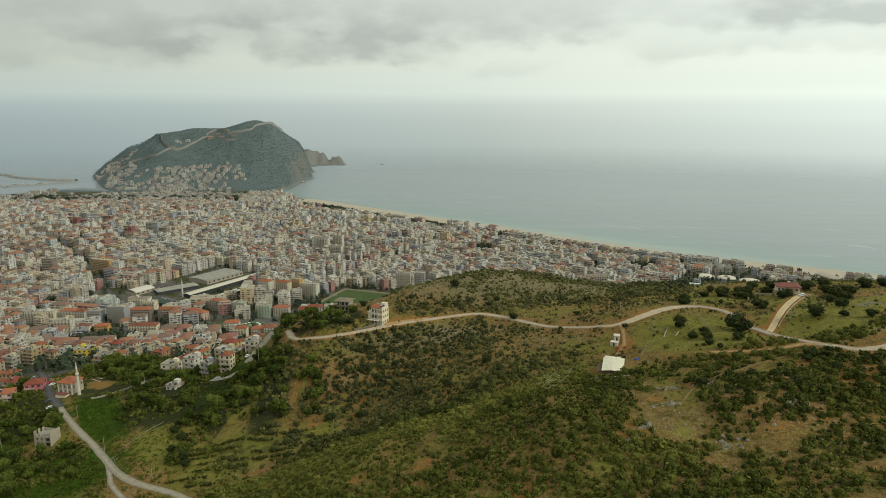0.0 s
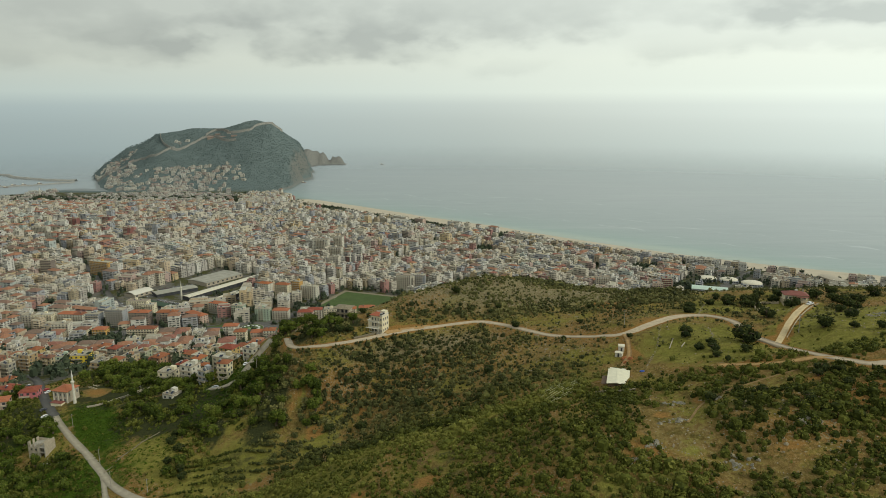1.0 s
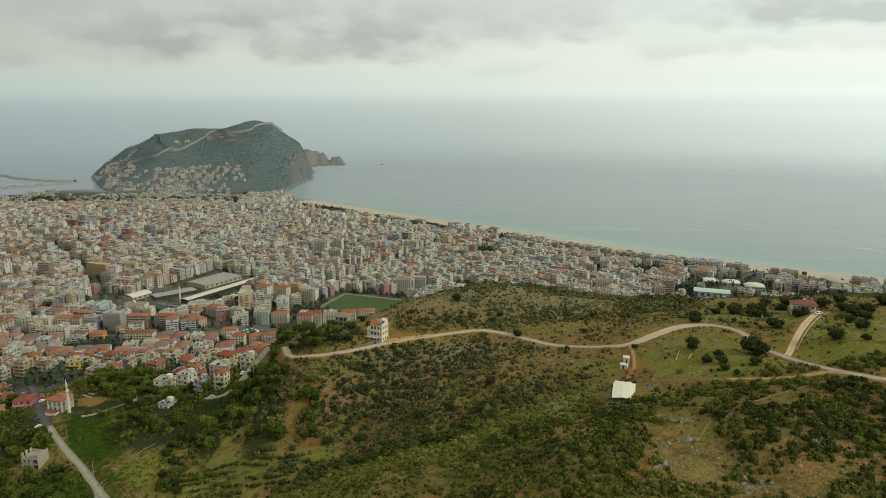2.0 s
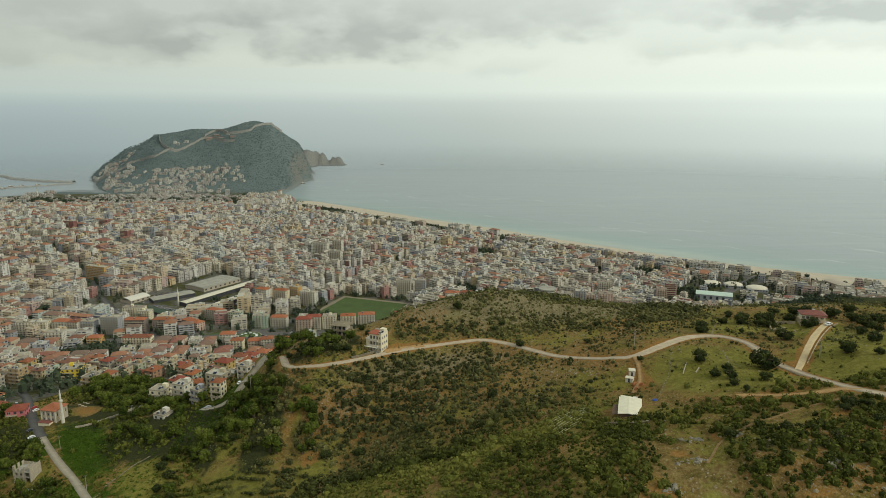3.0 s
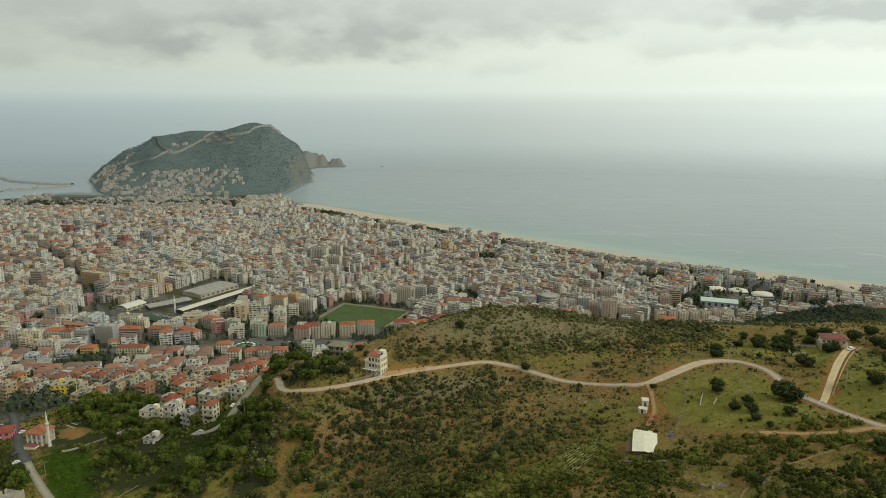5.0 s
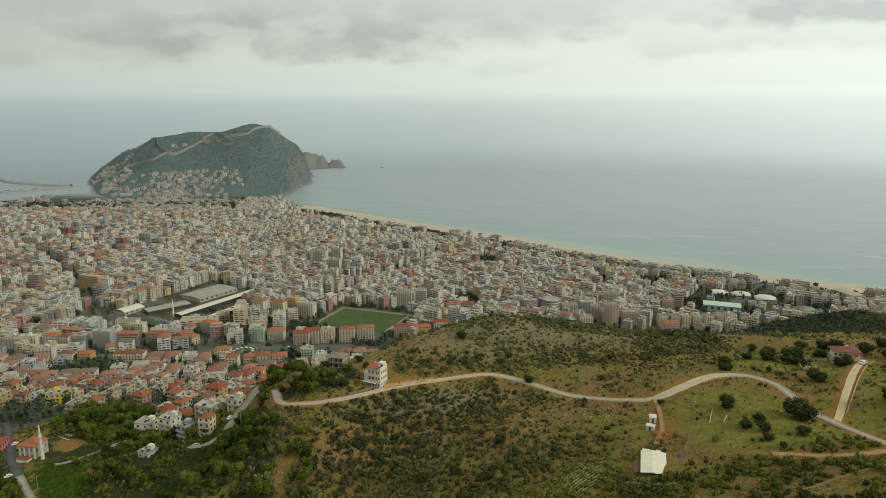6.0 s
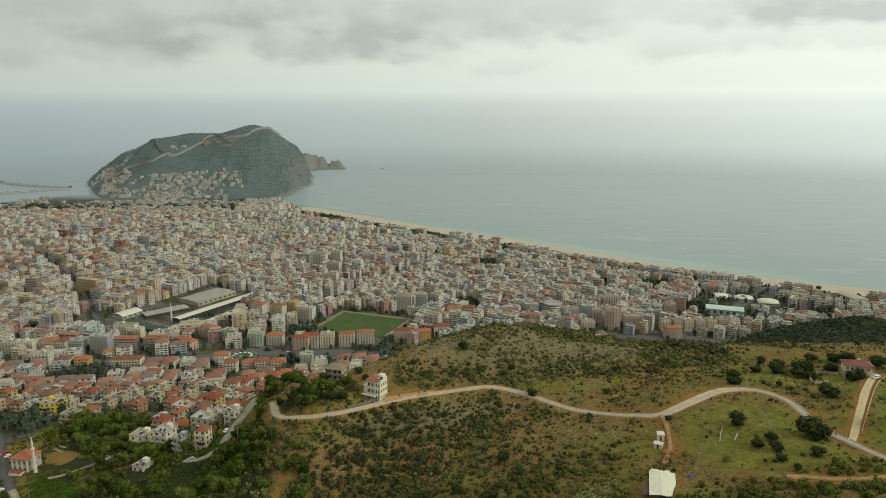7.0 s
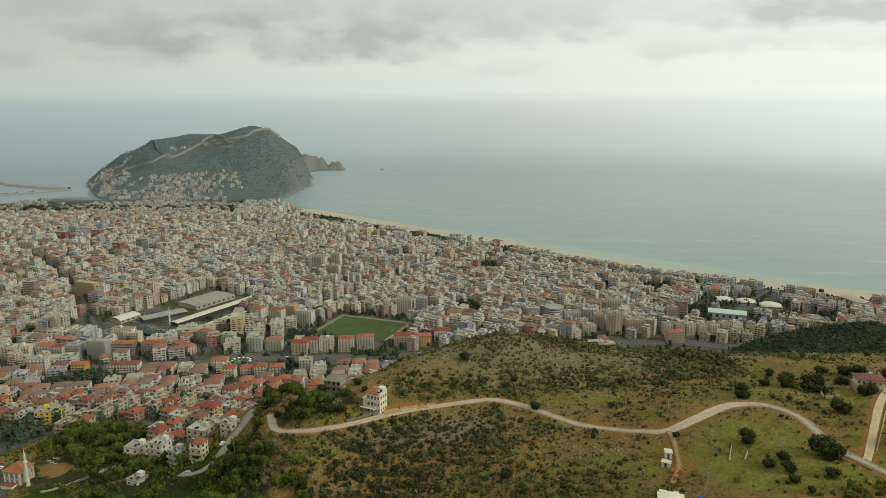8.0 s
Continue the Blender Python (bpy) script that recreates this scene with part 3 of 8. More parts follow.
FOOTPATH = [(82, 222), (85.6, 226.6), (90.4, 233.4), (96.3, 238.5), (102.6, 241.3), (111.9, 244.4), (123.3, 246.9), (131.8, 247.9), (143, 248.3)]
LANE = [(-330, 523), (-302, 487), (-274, 446), (-253, 417.5), (-235, 396.5), (-216, 375.5), (-197, 355), (-180, 334.5), (-164, 316), (-149, 302.8), (-133, 293), (-118.6, 282.5), (-95, 258)]
BRANCH = [(-177, 331), (-169, 317), (-163, 306), (-155, 296), (-147, 287), (-140, 276)]
HAIRPIN = [(-114, 441), (-116, 430), (-120, 417), (-126, 400), (-135, 396), (-143, 399)]
DIRT_PATH = [(109.8, 267.6), (114.5, 266), (121.5, 260.9), (130.2, 257.3), (139.7, 255), (147.1, 252.1)]
SHEDWAY = [(89.6, 333.4), (89.1, 325.2), (85.9, 309.5), (80, 298)]
RING = [(-1200, 790), (-700, 800), (-510, 825), (-401, 838), (-319, 856), (-254, 871), (-208, 879), (-66, 892), (60, 920), (190, 950), (312, 952), (390, 930), (520, 940), (900, 860)]
AVENUE = [(-1000, 1640), (-750, 1357), (-624, 1198), (-542, 1073), (-470, 980), (-417, 927), (-370, 862)]
BOULEVARD = [(-254, 871), (-205, 985), (-200, 1100), (-130, 1250), (-10, 1480), (80, 1640)]
COASTROAD = [(-490, 2050), (-320, 1915), (-120, 1725), (70, 1570), (230, 1420), (430, 1265), (620, 1155), (780, 1070)]
CROSS = [(312, 952), (420, 1060), (560, 1215)]
BENCHED = [(curve_points(l, 4), w) for l, w in ((TRACK, 2.4), (SPUR, 1.9), (LANE, 2.2), (BRANCH, 1.5), (HAIRPIN, 2.4))]
BENCH_Z = []
for line_, w_ in BENCHED:
    zz_ = base_height(line_[:, 0], line_[:, 1])
    ker_ = np.ones(7) / 7
    BENCH_Z.append(np.convolve(np.pad(zz_, 3, mode="edge"), ker_, mode="valid"))
TOWN_EDGE = np.array([(-3000, 380), (-700, 400), (-330, 440), (-290, 452), (-275, 500), (-258, 545), (-228, 540), (-206, 505), (-196, 450), (-188, 432), (-160, 428), (-132, 436), (-118, 470), (-110, 540),
                      (-60, 640), (0, 705), (80, 745), (150, 760), (200, 785), (250, 830), (330, 880), (420, 915), (480, 950), (600, 950), (3000, 300)], float)


def town_edge(x):
    return np.interp(x, TOWN_EDGE[:, 0], TOWN_EDGE[:, 1])


def crest_line(x):
    """Where the near spur's crest runs."""
    return np.interp(x, (-100, -72, -46, -20, 4, 29, 55, 75), (281, 279, 280, 272, 268, 283, 290, 296))


def height(x, y, detail=True):
    """The ground with its small relief and the benches cut for the roads."""
    x, y = np.broadcast_arrays(np.asarray(x, float), np.asarray(y, float))
    shape = x.shape
    x, y = x.ravel(), y.ravel()
    z = base_height(x, y)
    wild = (1 - smooth(y - town_edge(x), -30, 20)) * (y < 1000)
    z = z + wild * (1.3 * vnoise(x, y, 38, 1) + 0.7 * vnoise(x, y, 15, 2) + 0.35 * vnoise(x, y, 6, 3))
    # old field terraces on the valley side
    ter = np.exp(-((x + 103) / 33) ** 4 - ((y - 314) / 31) ** 4)
    z = z + ter * 1.1 * ((((y + 0.12 * x + 5.0 * vnoise(x, y, 26, 58)) / 5.6) % 1.0) - 0.5) * -1.4
    z = z + 2.4 * np.exp(-((y - crest_line(x) + 3) / 6.5) ** 2) * smooth(x, -120, -90) * (1 - smooth(x, 50, 72))
    hot = (x > -420) & (x < 300) & (y > 200) & (y < 540)
    if hot.any():
        zx = z[hot]
        for (line, w), bz in zip(BENCHED, BENCH_Z):
            d, at = near_line(x[hot], y[hot], line)
            f = 1 - smooth(d, w + 0.4, w + 6)
            zx = zx + (np.interp(at, np.arange(len(bz)), bz) - zx) * f
        z[hot] = zx
    return z.reshape(shape)


def hz(x, y):
    return float(height(np.array([x]), np.array([y]))[0])


def blob(x, y, cx, cy, rx, ry, rot=0.0):
    c, s = math.cos(radians(rot)), math.sin(radians(rot))
    u, v = (x - cx) * c + (y - cy) * s, -(x - cx) * s + (y - cy) * c
    return np.clip(1.35 - np.sqrt((u / rx) ** 2 + (v / ry) ** 2), 0, 1)


# bare places in the scrub: x, y, half sizes
BARE = [(-1, 246, 5, 8), (-6, 231, 7, 5), (-24, 227, 11, 4), (-33, 235, 6, 4), (51, 197, 8, 6), (25, 197, 9, 5), (68, 196, 5, 5), (106, 200, 6, 3), (84, 252, 5, 4), (76, 230, 5, 4),
        (142, 206, 4, 4), (133, 238, 6, 3), (96, 254, 2, 7), (92, 240, 2, 6), (84, 228, 2, 4), (115, 211, 4, 2.5), (78, 206, 5, 4), (-66, 331, 7, 7), (-77, 356, 3.5, 11), (-43, 339, 4, 4)]


# thickets on the near slope: x, y, half sizes
THICK = [(98, 241, 10, 6), (110, 230, 12, 6), (131, 232, 14, 7), (131, 210, 12, 8), (94, 189, 10, 5), (104, 180, 10, 5), (113, 171, 12, 6), (70, 178, 12, 6), (76, 240, 9, 7), (150, 208, 18, 9), (140, 186, 14, 8), (122, 166, 14, 8), (150, 230, 14, 7), (84, 168, 14, 6), (58, 241, 9, 7), (62, 232, 9, 6), (70, 241, 8, 6), (68, 256, 10, 6), (79, 262, 8, 5), (104, 224, 10, 6), (109, 233, 10, 6), (98, 226, 8, 5), (112, 220, 16, 8), (122, 212, 16, 7), (132, 200, 14, 7), (96, 210, 8, 6), (118, 186, 12, 7), (90, 184, 9, 5), (128, 222, 14, 6), (74, 182, 9, 5), (108, 208, 8, 5)]


def build_ground():
    xs = np.r_[np.arange(-4900, -1600, 220), np.arange(-1600, -430, 13), np.arange(-430, 330, 3.2), np.arange(330, 900, 13), np.arange(900, 4901, 200)]
    ys = np.r_[np.arange(-3000, 120, 60), np.arange(120, 560, 3.2), np.arange(560, 1000, 8), np.arange(1000, 2160, 16), np.arange(2160, 3560, 10), np.arange(3560, 4901, 200)]
    X, Y = np.meshgrid(xs, ys)
    Z = height(X, Y)
    nx, ny = len(xs), len(ys)
    i = np.arange(nx * ny).reshape(ny, nx)
    quads = np.stack([i[:-1, :-1], i[:-1, 1:], i[1:, 1:], i[1:, :-1]], -1).reshape(-1, 4)
    # the bed is left off far out, where the water is deep
    out = (Y - coast_y(X) > 45) & (Z < -3.5)
    quads = quads[~out.ravel()[quads].all(1)]
    me = mesh_of("ground", np.stack([X, Y, Z], -1), [quads], [M_GROUND], smooth=True)
    x, y, z = X.ravel(), Y.ravel(), Z.ravel()
    grass = np.maximum.reduce([blob(x, y, 118, 300, 30, 38, 20), blob(x, y, 162, 286, 26, 36), blob(x, y, 176, 322, 16, 24), 0.9 * blob(x, y, 200, 300, 42, 34), 0.70 * blob(x, y, -154, 342, 24, 36, 25),
                               0.8 * blob(x, y, 178, 345, 22, 30), 0.66 * blob(x, y, 146, 366, 30, 34), 0.8 * blob(x, y, -130, 408, 16, 26), 0.75 * blob(x, y, -60, 255, 50, 30),
                               0.8 * blob(x, y, -104, 314, 34, 30), 0.9 * blob(x, y, -63, 322, 14, 16), 0.8 * blob(x, y, 45, 284, 26, 9, 20), *(0.75 * blob(x, y, *q) for q in BARE[::2])])
    earth = np.maximum.reduce([0.9 * blob(x, y, 86, 312, 6, 22), 0.8 * blob(x, y, 122, 262, 16, 6), 0.6 * blob(x, y, -80, 352, 4, 14, -10), *(0.85 * blob(x, y, *q) for q in BARE[1::2]), 0.9 * blob(x, y, 25, 196, 10, 5), 0.8 * blob(x, y, 118, 420, 12, 6), 0.8 * blob(x, y, 96, 405, 14, 10),
                               0.95 * blob(x, y, -18, 395, 24, 5), 0.58 * blob(x, y, 64, 208, 14, 17), 0.7 * blob(x, y, 150, 225, 40, 12, 15), 0.6 * blob(x, y, -92, 415, 16, 8), 0.75 * blob(x, y, -234, 441, 14, 8, -40)])
    # dry grass along the crest of the spur
    grass = np.maximum(grass, 0.72 * np.exp(-((y - crest_line(x) + 4) / 6) ** 2) * (x > -110) * (x < 75))
    for (line, w), _ in zip(BENCHED[:2], range(2)):
        near = (x > -130) & (x < 260) & (y > 220) & (y < 430)
        d, _at = near_line(x[near], y[near], line)
        earth[near] = np.maximum(earth[near], 0.8 * (1 - smooth(d, w + 0.5, w + 4)))
    urban = smooth(y - town_edge(x), -6, 14) * (y < coast_y(x) + 30) * (1 - smooth(y, 2260, 2420) * (x < -420))
    wood = np.maximum.reduce([blob(x, y, -205, 440, 60, 42, -20), blob(x, y, -160, 385, 42, 34), blob(x, y, -70, 402, 26, 15), blob(x, y, -240, 500, 34, 40),
                              smooth(y, 580, 625) * smooth(x, 190, 240) * (1 - urban), blob(x, y, -300, 400, 70, 40), 0.46 * blob(x, y, 15, 236, 48, 36), 0.42 * blob(x, y, -50, 262, 40, 22), 0.45 * blob(x, y, -100, 318, 36, 32), 0.9 * blob(x, y, -94, 350, 12, 30, -8), 0.85 * blob(x, y, -126, 352, 11, 24, 20),
                              *(0.50 * blob(x, y, cx, cy, rx * 1.1, ry * 1.1) for cx, cy, rx, ry in THICK)])
    lush = np.maximum.reduce([blob(x, y, -208, 388, 54, 15, -51), 0.9 * blob(x, y, -136, 385, 16, 34), 0.7 * blob(x, y, -262, 372, 30, 30), 0.85 * blob(x, y, -215, 322, 70, 40), 0.55 * blob(x, y, -92, 276, 40, 8), 0.9 * blob(x, y, -118, 374, 20, 24), 0.75 * blob(x, y, -128, 408, 14, 16), 0.85 * blob(x, y, -244, 388, 24, 26)])
    rocky = np.maximum.reduce([0.8 * blob(x, y, 60, 440, 110, 45), 0.6 * blob(x, y, -10, 374, 70, 16), 0.6 * blob(x, y, 205, 268, 40, 26), 0.3 * blob(x, y, 76, 212, 24, 22)])
    v = me.attributes.new("rocky", "FLOAT", "POINT")
    v.data.foreach_set("value", rocky.astype(np.float32))
    v = me.attributes.new("lush", "FLOAT", "POINT")
    v.data.foreach_set("value", lush.astype(np.float32))
    yard = np.clip(2 * blob(x, y, -234, 441, 13, 7, -40), 0, 1)
    wood, urban = wood * (1 - yard), urban * (1 - yard)
    a = me.attributes.new("cover", "FLOAT_COLOR", "POINT")
    a.data.foreach_set("color", np.stack([grass, earth, urban, wood], -1).astype(np.float32).ravel())
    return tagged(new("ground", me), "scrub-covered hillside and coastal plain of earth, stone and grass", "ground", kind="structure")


ground = build_ground()

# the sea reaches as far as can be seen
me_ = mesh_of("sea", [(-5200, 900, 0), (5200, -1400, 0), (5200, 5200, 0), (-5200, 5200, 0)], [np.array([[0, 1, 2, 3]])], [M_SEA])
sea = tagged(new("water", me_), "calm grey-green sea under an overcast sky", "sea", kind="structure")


def ribbon(name, pts, half, mat, label, lift=0.14, step=4, across=3, category="road", top=None):
    """A road laid on the ground."""
    line = curve_points(pts, step)
    d = np.gradient(line, axis=0)
    d /= np.linalg.norm(d, axis=1, keepdims=True)
    nrm = np.stack([-d[:, 1], d[:, 0]], -1)
    offs = np.linspace(-half, half, across)
    wob = 1 + 0.12 * vnoise(line[:, 0], line[:, 1], 9, 31)
    P = line[:, None, :] + nrm[:, None, :] * offs[None, :, None] * wob[:, None, None]
    Z = height(P[..., 0], P[..., 1]) + lift
    Z = np.maximum(Z, Z.mean(1, keepdims=True))
    Z = np.maximum(Z - 0.05, np.apply_along_axis(lambda v: np.convolve(np.pad(v, 2, mode="edge"), np.array([1, 2, 3, 2, 1]) / 9, mode="valid"), 0, Z)) + 0.02
    n = len(line)
    top_v = np.concatenate([P, Z[..., None]], -1)
    low_v = top_v.copy()
    low_v[..., 2] -= lift + 0.5
    i = np.arange(n * across).reshape(n, across)
    q = np.stack([i[:-1, :-1], i[1:, :-1], i[1:, 1:], i[:-1, 1:]], -1).reshape(-1, 4)[:, ::-1]
    k = n * across
    sides = []
    for c in (0, across - 1):
        sides.append(np.stack([i[:-1, c], i[1:, c], i[1:, c] + k, i[:-1, c] + k], -1))
    me = mesh_of(name, np.r_[top_v.reshape(-1, 3), low_v.reshape(-1, 3)], [q, *sides], [mat], smooth=True)
    return tagged(new(name, me), label, category, kind="structure")


ribbon("road_hill_track", TRACK, 2.2, M_TRACK, "pale dirt track winding along the hill crest", lift=0.16)
ribbon("road_spur", SPUR, 1.4, M_DRIVE, "sandy drive climbing to the red-roofed farmhouse", lift=0.12)
ribbon("road_valley_lane", LANE, 2.05, M_LANE, "grey concrete lane running down into town", lift=0.16)
ribbon("road_valley_street", [*LANE[:4], (-243, 405.5)], 2.9, M_ASPHALT, "dark asphalt street coming out of town", lift=0.2)
ribbon("road_valley_branch", BRANCH, 1.3, M_LANE, "narrow grey side lane below the bend", lift=0.12)
ribbon("road_hairpin", HAIRPIN, 2.2, M_LANE, "concrete lane with a turning place below houses", lift=0.16)
ribbon("road_house_yard", [(-34, 390), (-27, 392.4), (-19, 393.6), (-8, 394.6)], 2.6, M_DIRT, "bare orange earth yard beside the white house", lift=0.13, step=2)
ribbon("road_shed_path", SHEDWAY, 1.1, M_DIRT, "orange earth path down to the shed", lift=0.1, step=2)
ribbon("road_dirt_path", DIRT_PATH, 1.2, M_DIRT, "orange earth path branching off below the track", lift=0.12, step=2)
ribbon("footpath", FOOTPATH, 0.42, M_TROD, "narrow trodden path between the bushes", lift=0.1, step=1.5, category="path")
ribbon("road_ring", RING, 12, M_ASPHALT, "wide asphalt ring road past the apartment blocks", lift=0.3, step=15, across=5)
ribbon("road_avenue", AVENUE, 6.5, M_ASPHALT, "broad asphalt avenue leading to the sea", lift=0.3, step=15, across=3)
ribbon("road_boulevard", BOULEVARD, 7, M_ASPHALT, "asphalt street between apartment blocks", lift=0.3, step=15)
ribbon("road_coast", COASTROAD, 7, M_ASPHALT, "asphalt coast road behind the beach hotels", lift=0.3, step=15)
ribbon("road_cross", CROSS, 7, M_ASPHALT, "asphalt street past the sports halls", lift=0.3, step=15)


def build_beach():
    x = np.linspace(-440, 1200, 240)
    y = coast_y(x) + 3 * vnoise(x, x * 0, 60, 40)
    rows = []
    for o, z in ((-62, 1.9), (-54, 2.8), (-14, 2.0), (3, 0.35), (9, -0.6)):
        rows.append(np.stack([x + o * 0.62, y + o * 0.78, np.full_like(x, z) + 0.15 * vnoise(x, y, 25, 41)], -1))
    V = np.stack(rows)
    i = np.arange(V.shape[0] * V.shape[1]).reshape(V.shape[:2])
    q = np.stack([i[:-1, :-1], i[:-1, 1:], i[1:, 1:], i[1:, :-1]], -1).reshape(-1, 4)
    tagged(new("beach", mesh_of("beach", V, [q], [M_SAND], smooth=True)), "long narrow strip of pale beach sand", "beach", kind="structure")


build_beach()

# ---- the town ----
DISTRICTS = [(-900, 700, -6), (-560, 640, -10), (-300, 600, -14), (-180, 560, -22), (-620, 950, -12), (-350, 760, 12), (-120, 800, 6), (-900, 1200, -30), (-560, 1300, -24),
             (-420, 1420, -32), (-200, 1350, -28), (0, 1200, -42), (60, 1000, -30), (300, 1100, -36), (500, 1050, -30), (-900, 1800, -20), (-650, 1750, -34),
             (-350, 1800, -40), (-1200, 2000, -12), (-1250, 1500, -18), (-700, 2150, -8), (250, 1350, -38), (-60, 1560, -40), (700, 1050, -28), (160, 860, 8), (-1050, 2350, -6)]
# open places kept free of houses: x, y, half length, half width, turn in degrees
PITCH = (-122, 1018, 54, 43, -21)
# dark groups of trees between the blocks: x, y, half sizes
PARKS = [(-304, 508, 20, 7), (-150, 1830, 34, 16), (-70, 1750, 30, 14), (-30, 1722, 16, 14), (-330, 1995, 40, 12), (134, 1556, 12, 14), (-960, 2165, 330, 30), (-395, 766, 34, 13), (-183, 840, 24, 13), (-288, 968, 14, 12), (-197, 984, 18, 14), (35, 1111, 16, 30), (394, 1099, 16, 26), (575, 1064, 18, 14), (514, 987, 34, 12), (-94, 900, 30, 9), (627, 1241, 30, 20), (85, 1394, 14, 30), (371, 1232, 20, 22), (-467, 830, 30, 10), (-396, 800, 22, 9), (-583, 995, 14, 10)]
KEEP = [(335, 908, 115, 24, 8), (-122, 1018, 64, 52, -21), (-256, 872, 70, 30, 4), (-412, 1090, 120, 68, 61), (-331, 1046, 45, 12, 63), (-505, 1030, 40, 40, 0), (-415, 1040, 62, 40, 40), (480, 1128, 58, 32, -12), (420, 1056, 36, 22, -10), (540, 1072, 26, 22, -30), (-60, 868, 150, 16, 4),
        (655, 1138, 26, 30, 0), (-150, 860, 60, 14, 4), (-380, 905, 70, 16, 8), (-333, 770, 34, 13, 4), (-308, 545, 22, 14, 0), *((a, b, c * 0.85, d * 0.8, 0) for a, b, c, d in PARKS)]
# blocks that stand out: x, y, turn, width, storeys, paint, tiled roof
RING_BLOCKS = [(-177, 912, 2, 20, 6, "w", 1), (-156, 916, 2, 18, 6, "c", 0), (-131, 918, 3, 20, 6, "c", 1), (-107, 926, 4, 22, 6, "w", 1), (-250, 919, -4, 20, 6, "g", 0),
               (-226, 922, -2, 22, 5, "w", 1), (-290, 938, -8, 17, 6, "g", 0), (-207, 1033, -16, 26, 7, "w", 0), (-251, 1044, -18, 22, 7, "y", 1), (-231, 1052, -18, 15, 8, "o", 0),
               (-278, 1040, -22, 20, 8, "w", 1), (-326, 961, -22, 25, 5, "w", 1)]
MID_BLOCKS = [(-59, 944, 6, 24, 5, "r", 1), (-33, 940, 8, 24, 5, "o", 1), (-6, 964, 4, 22, 5, "w", 1), (-65, 1091, -4, 24, 8, "w", 0), (-38, 1092, -6, 17, 8, "s", 0),
              (12, 1040, -10, 20, 6, "y", 1), (34, 1042, -12, 17, 6, "r", 1), (128, 1047, -8, 20, 7, "s", 0), (187, 1047, 0, 24, 5, "w", 0), (213, 1048, -8, 20, 6, "s", 0),
              (178, 992, 2, 17, 5, "w", 1), (199, 985, 4, 18, 5, "c", 0)]
EAST_BLOCKS = [(236, 991, -4, 20, 10, "p", 0), (219, 1016, -4, 12, 7, "r", 0), (257, 1080, -6, 22, 8, "w", 0), (264, 997, -4, 20, 6, "p", 0), (356, 1059, -6, 11, 8, "r", 0),
               (344, 1059, -6, 10, 7, "w", 0), (310, 989, 2, 13, 5, "c", 0), (326, 987, 3, 13, 5, "p", 0), (341, 987, 4, 13, 5, "c", 0), (357, 987, 4, 13, 5, "w", 0),
               (374, 989, 5, 14, 5, "c", 0), (391, 991, 6, 14, 5, "p", 0), (408, 994, 6, 14, 5, "c", 0)]
WEST_BLOCKS = [(-606, 1190, -20, 42, 8, "o", 0), (-692, 1175, -6, 20, 10, "n", 0), (-690, 1486, -12, 18, 11, "R", 0), (-655, 1530, -14, 30, 11, "s", 0), (-619, 1500, -14, 20, 9, "n", 0),
               (-916, 1545, -10, 40, 8, "w", 0), (-895, 1645, -10, 26, 9, "R", 0), (-832, 1685, -10, 22, 8, "R", 0), (-209, 1313, -16, 26, 8, "w", 0), (-240, 1312, -16, 16, 6, "n", 0),
               (-379, 1588, -20, 46, 4, "w", 0), (-108, 1722, -38, 44, 6, "w", 0), (-146, 1680, -38, 30, 7, "w", 0), (-58, 1706, -38, 26, 5, "r", 0), (-247, 1364, -14, 34, 10, "w", 0),
               (-212, 1372, -14, 18, 11, "w", 0), (-80, 1470, -30, 16, 9, "n", 0), (-100, 1462, -30, 18, 8, "s", 0)]
FOOT_HOUSES = [(-184, 437, -14, 10, 3, "c", 0), (-164, 424, -20, 9, 4, "w", 0), (-150, 413, -30, 7, 3, "s", 0), (-137, 411, -12, 7, 4, "y", 1), (-124, 425, -24, 8, 3, "w", 0),
               (-168, 402, -24, 8, 1, "w", 0), (-172, 446, -10, 9, 3, "c", 1), (-306, 553, 8, 15, 4, "Y", 0), (-319, 549, 8, 8, 4, "g", 0), (-279, 438, 14, 11, 2, "P", 1), (-290, 424, 20, 10, 2, "r", 1)]
JUNCTION_BLOCKS = [(-410, 895, 0, 27, 6, 'n', 1), (-373, 896, 0, 27, 6, 'n', 1), (-442, 963, -6, 30, 6, 'y', 0), (-424, 955, -6, 18, 5, 'y', 0), (-340, 911, -35, 34, 4, 'r', 1), (-436, 882, -4, 24, 8, 's', 0), (-469, 885, -4, 22, 6, 's', 0), (-484, 881, -4, 14, 6, 'w', 1), (-503, 885, -2, 20, 6, 'w', 1), (-531, 879, 2, 26, 6, 'c', 0), (-549, 879, 2, 16, 6, 'w', 0), (-471, 814, 6, 20, 6, 'w', 0), (-268, 832, 4, 18, 4, 'w', 1), (-244, 791, 4, 14, 4, 'y', 1), (-226, 805, 6, 18, 3, 'p', 1), (-211, 800, 6, 14, 4, 'w', 1), (-192, 798, 6, 16, 4, 'r', 1), (-451, 824, 2, 16, 3, 'c', 1), (-429, 824, 2, 16, 3, 'o', 1), (-371, 812, 2, 34, 4, 'c', 1), (-161, 805, 4, 14, 6, 'g', 0), (-187, 898, 2, 20, 6, 'p', 1), (352, 1058, -6, 14, 9, 'R', 0), (333, 1039, -6, 14, 8, 'p', 0), (309, 954, 2, 22, 5, 'p', 1)]
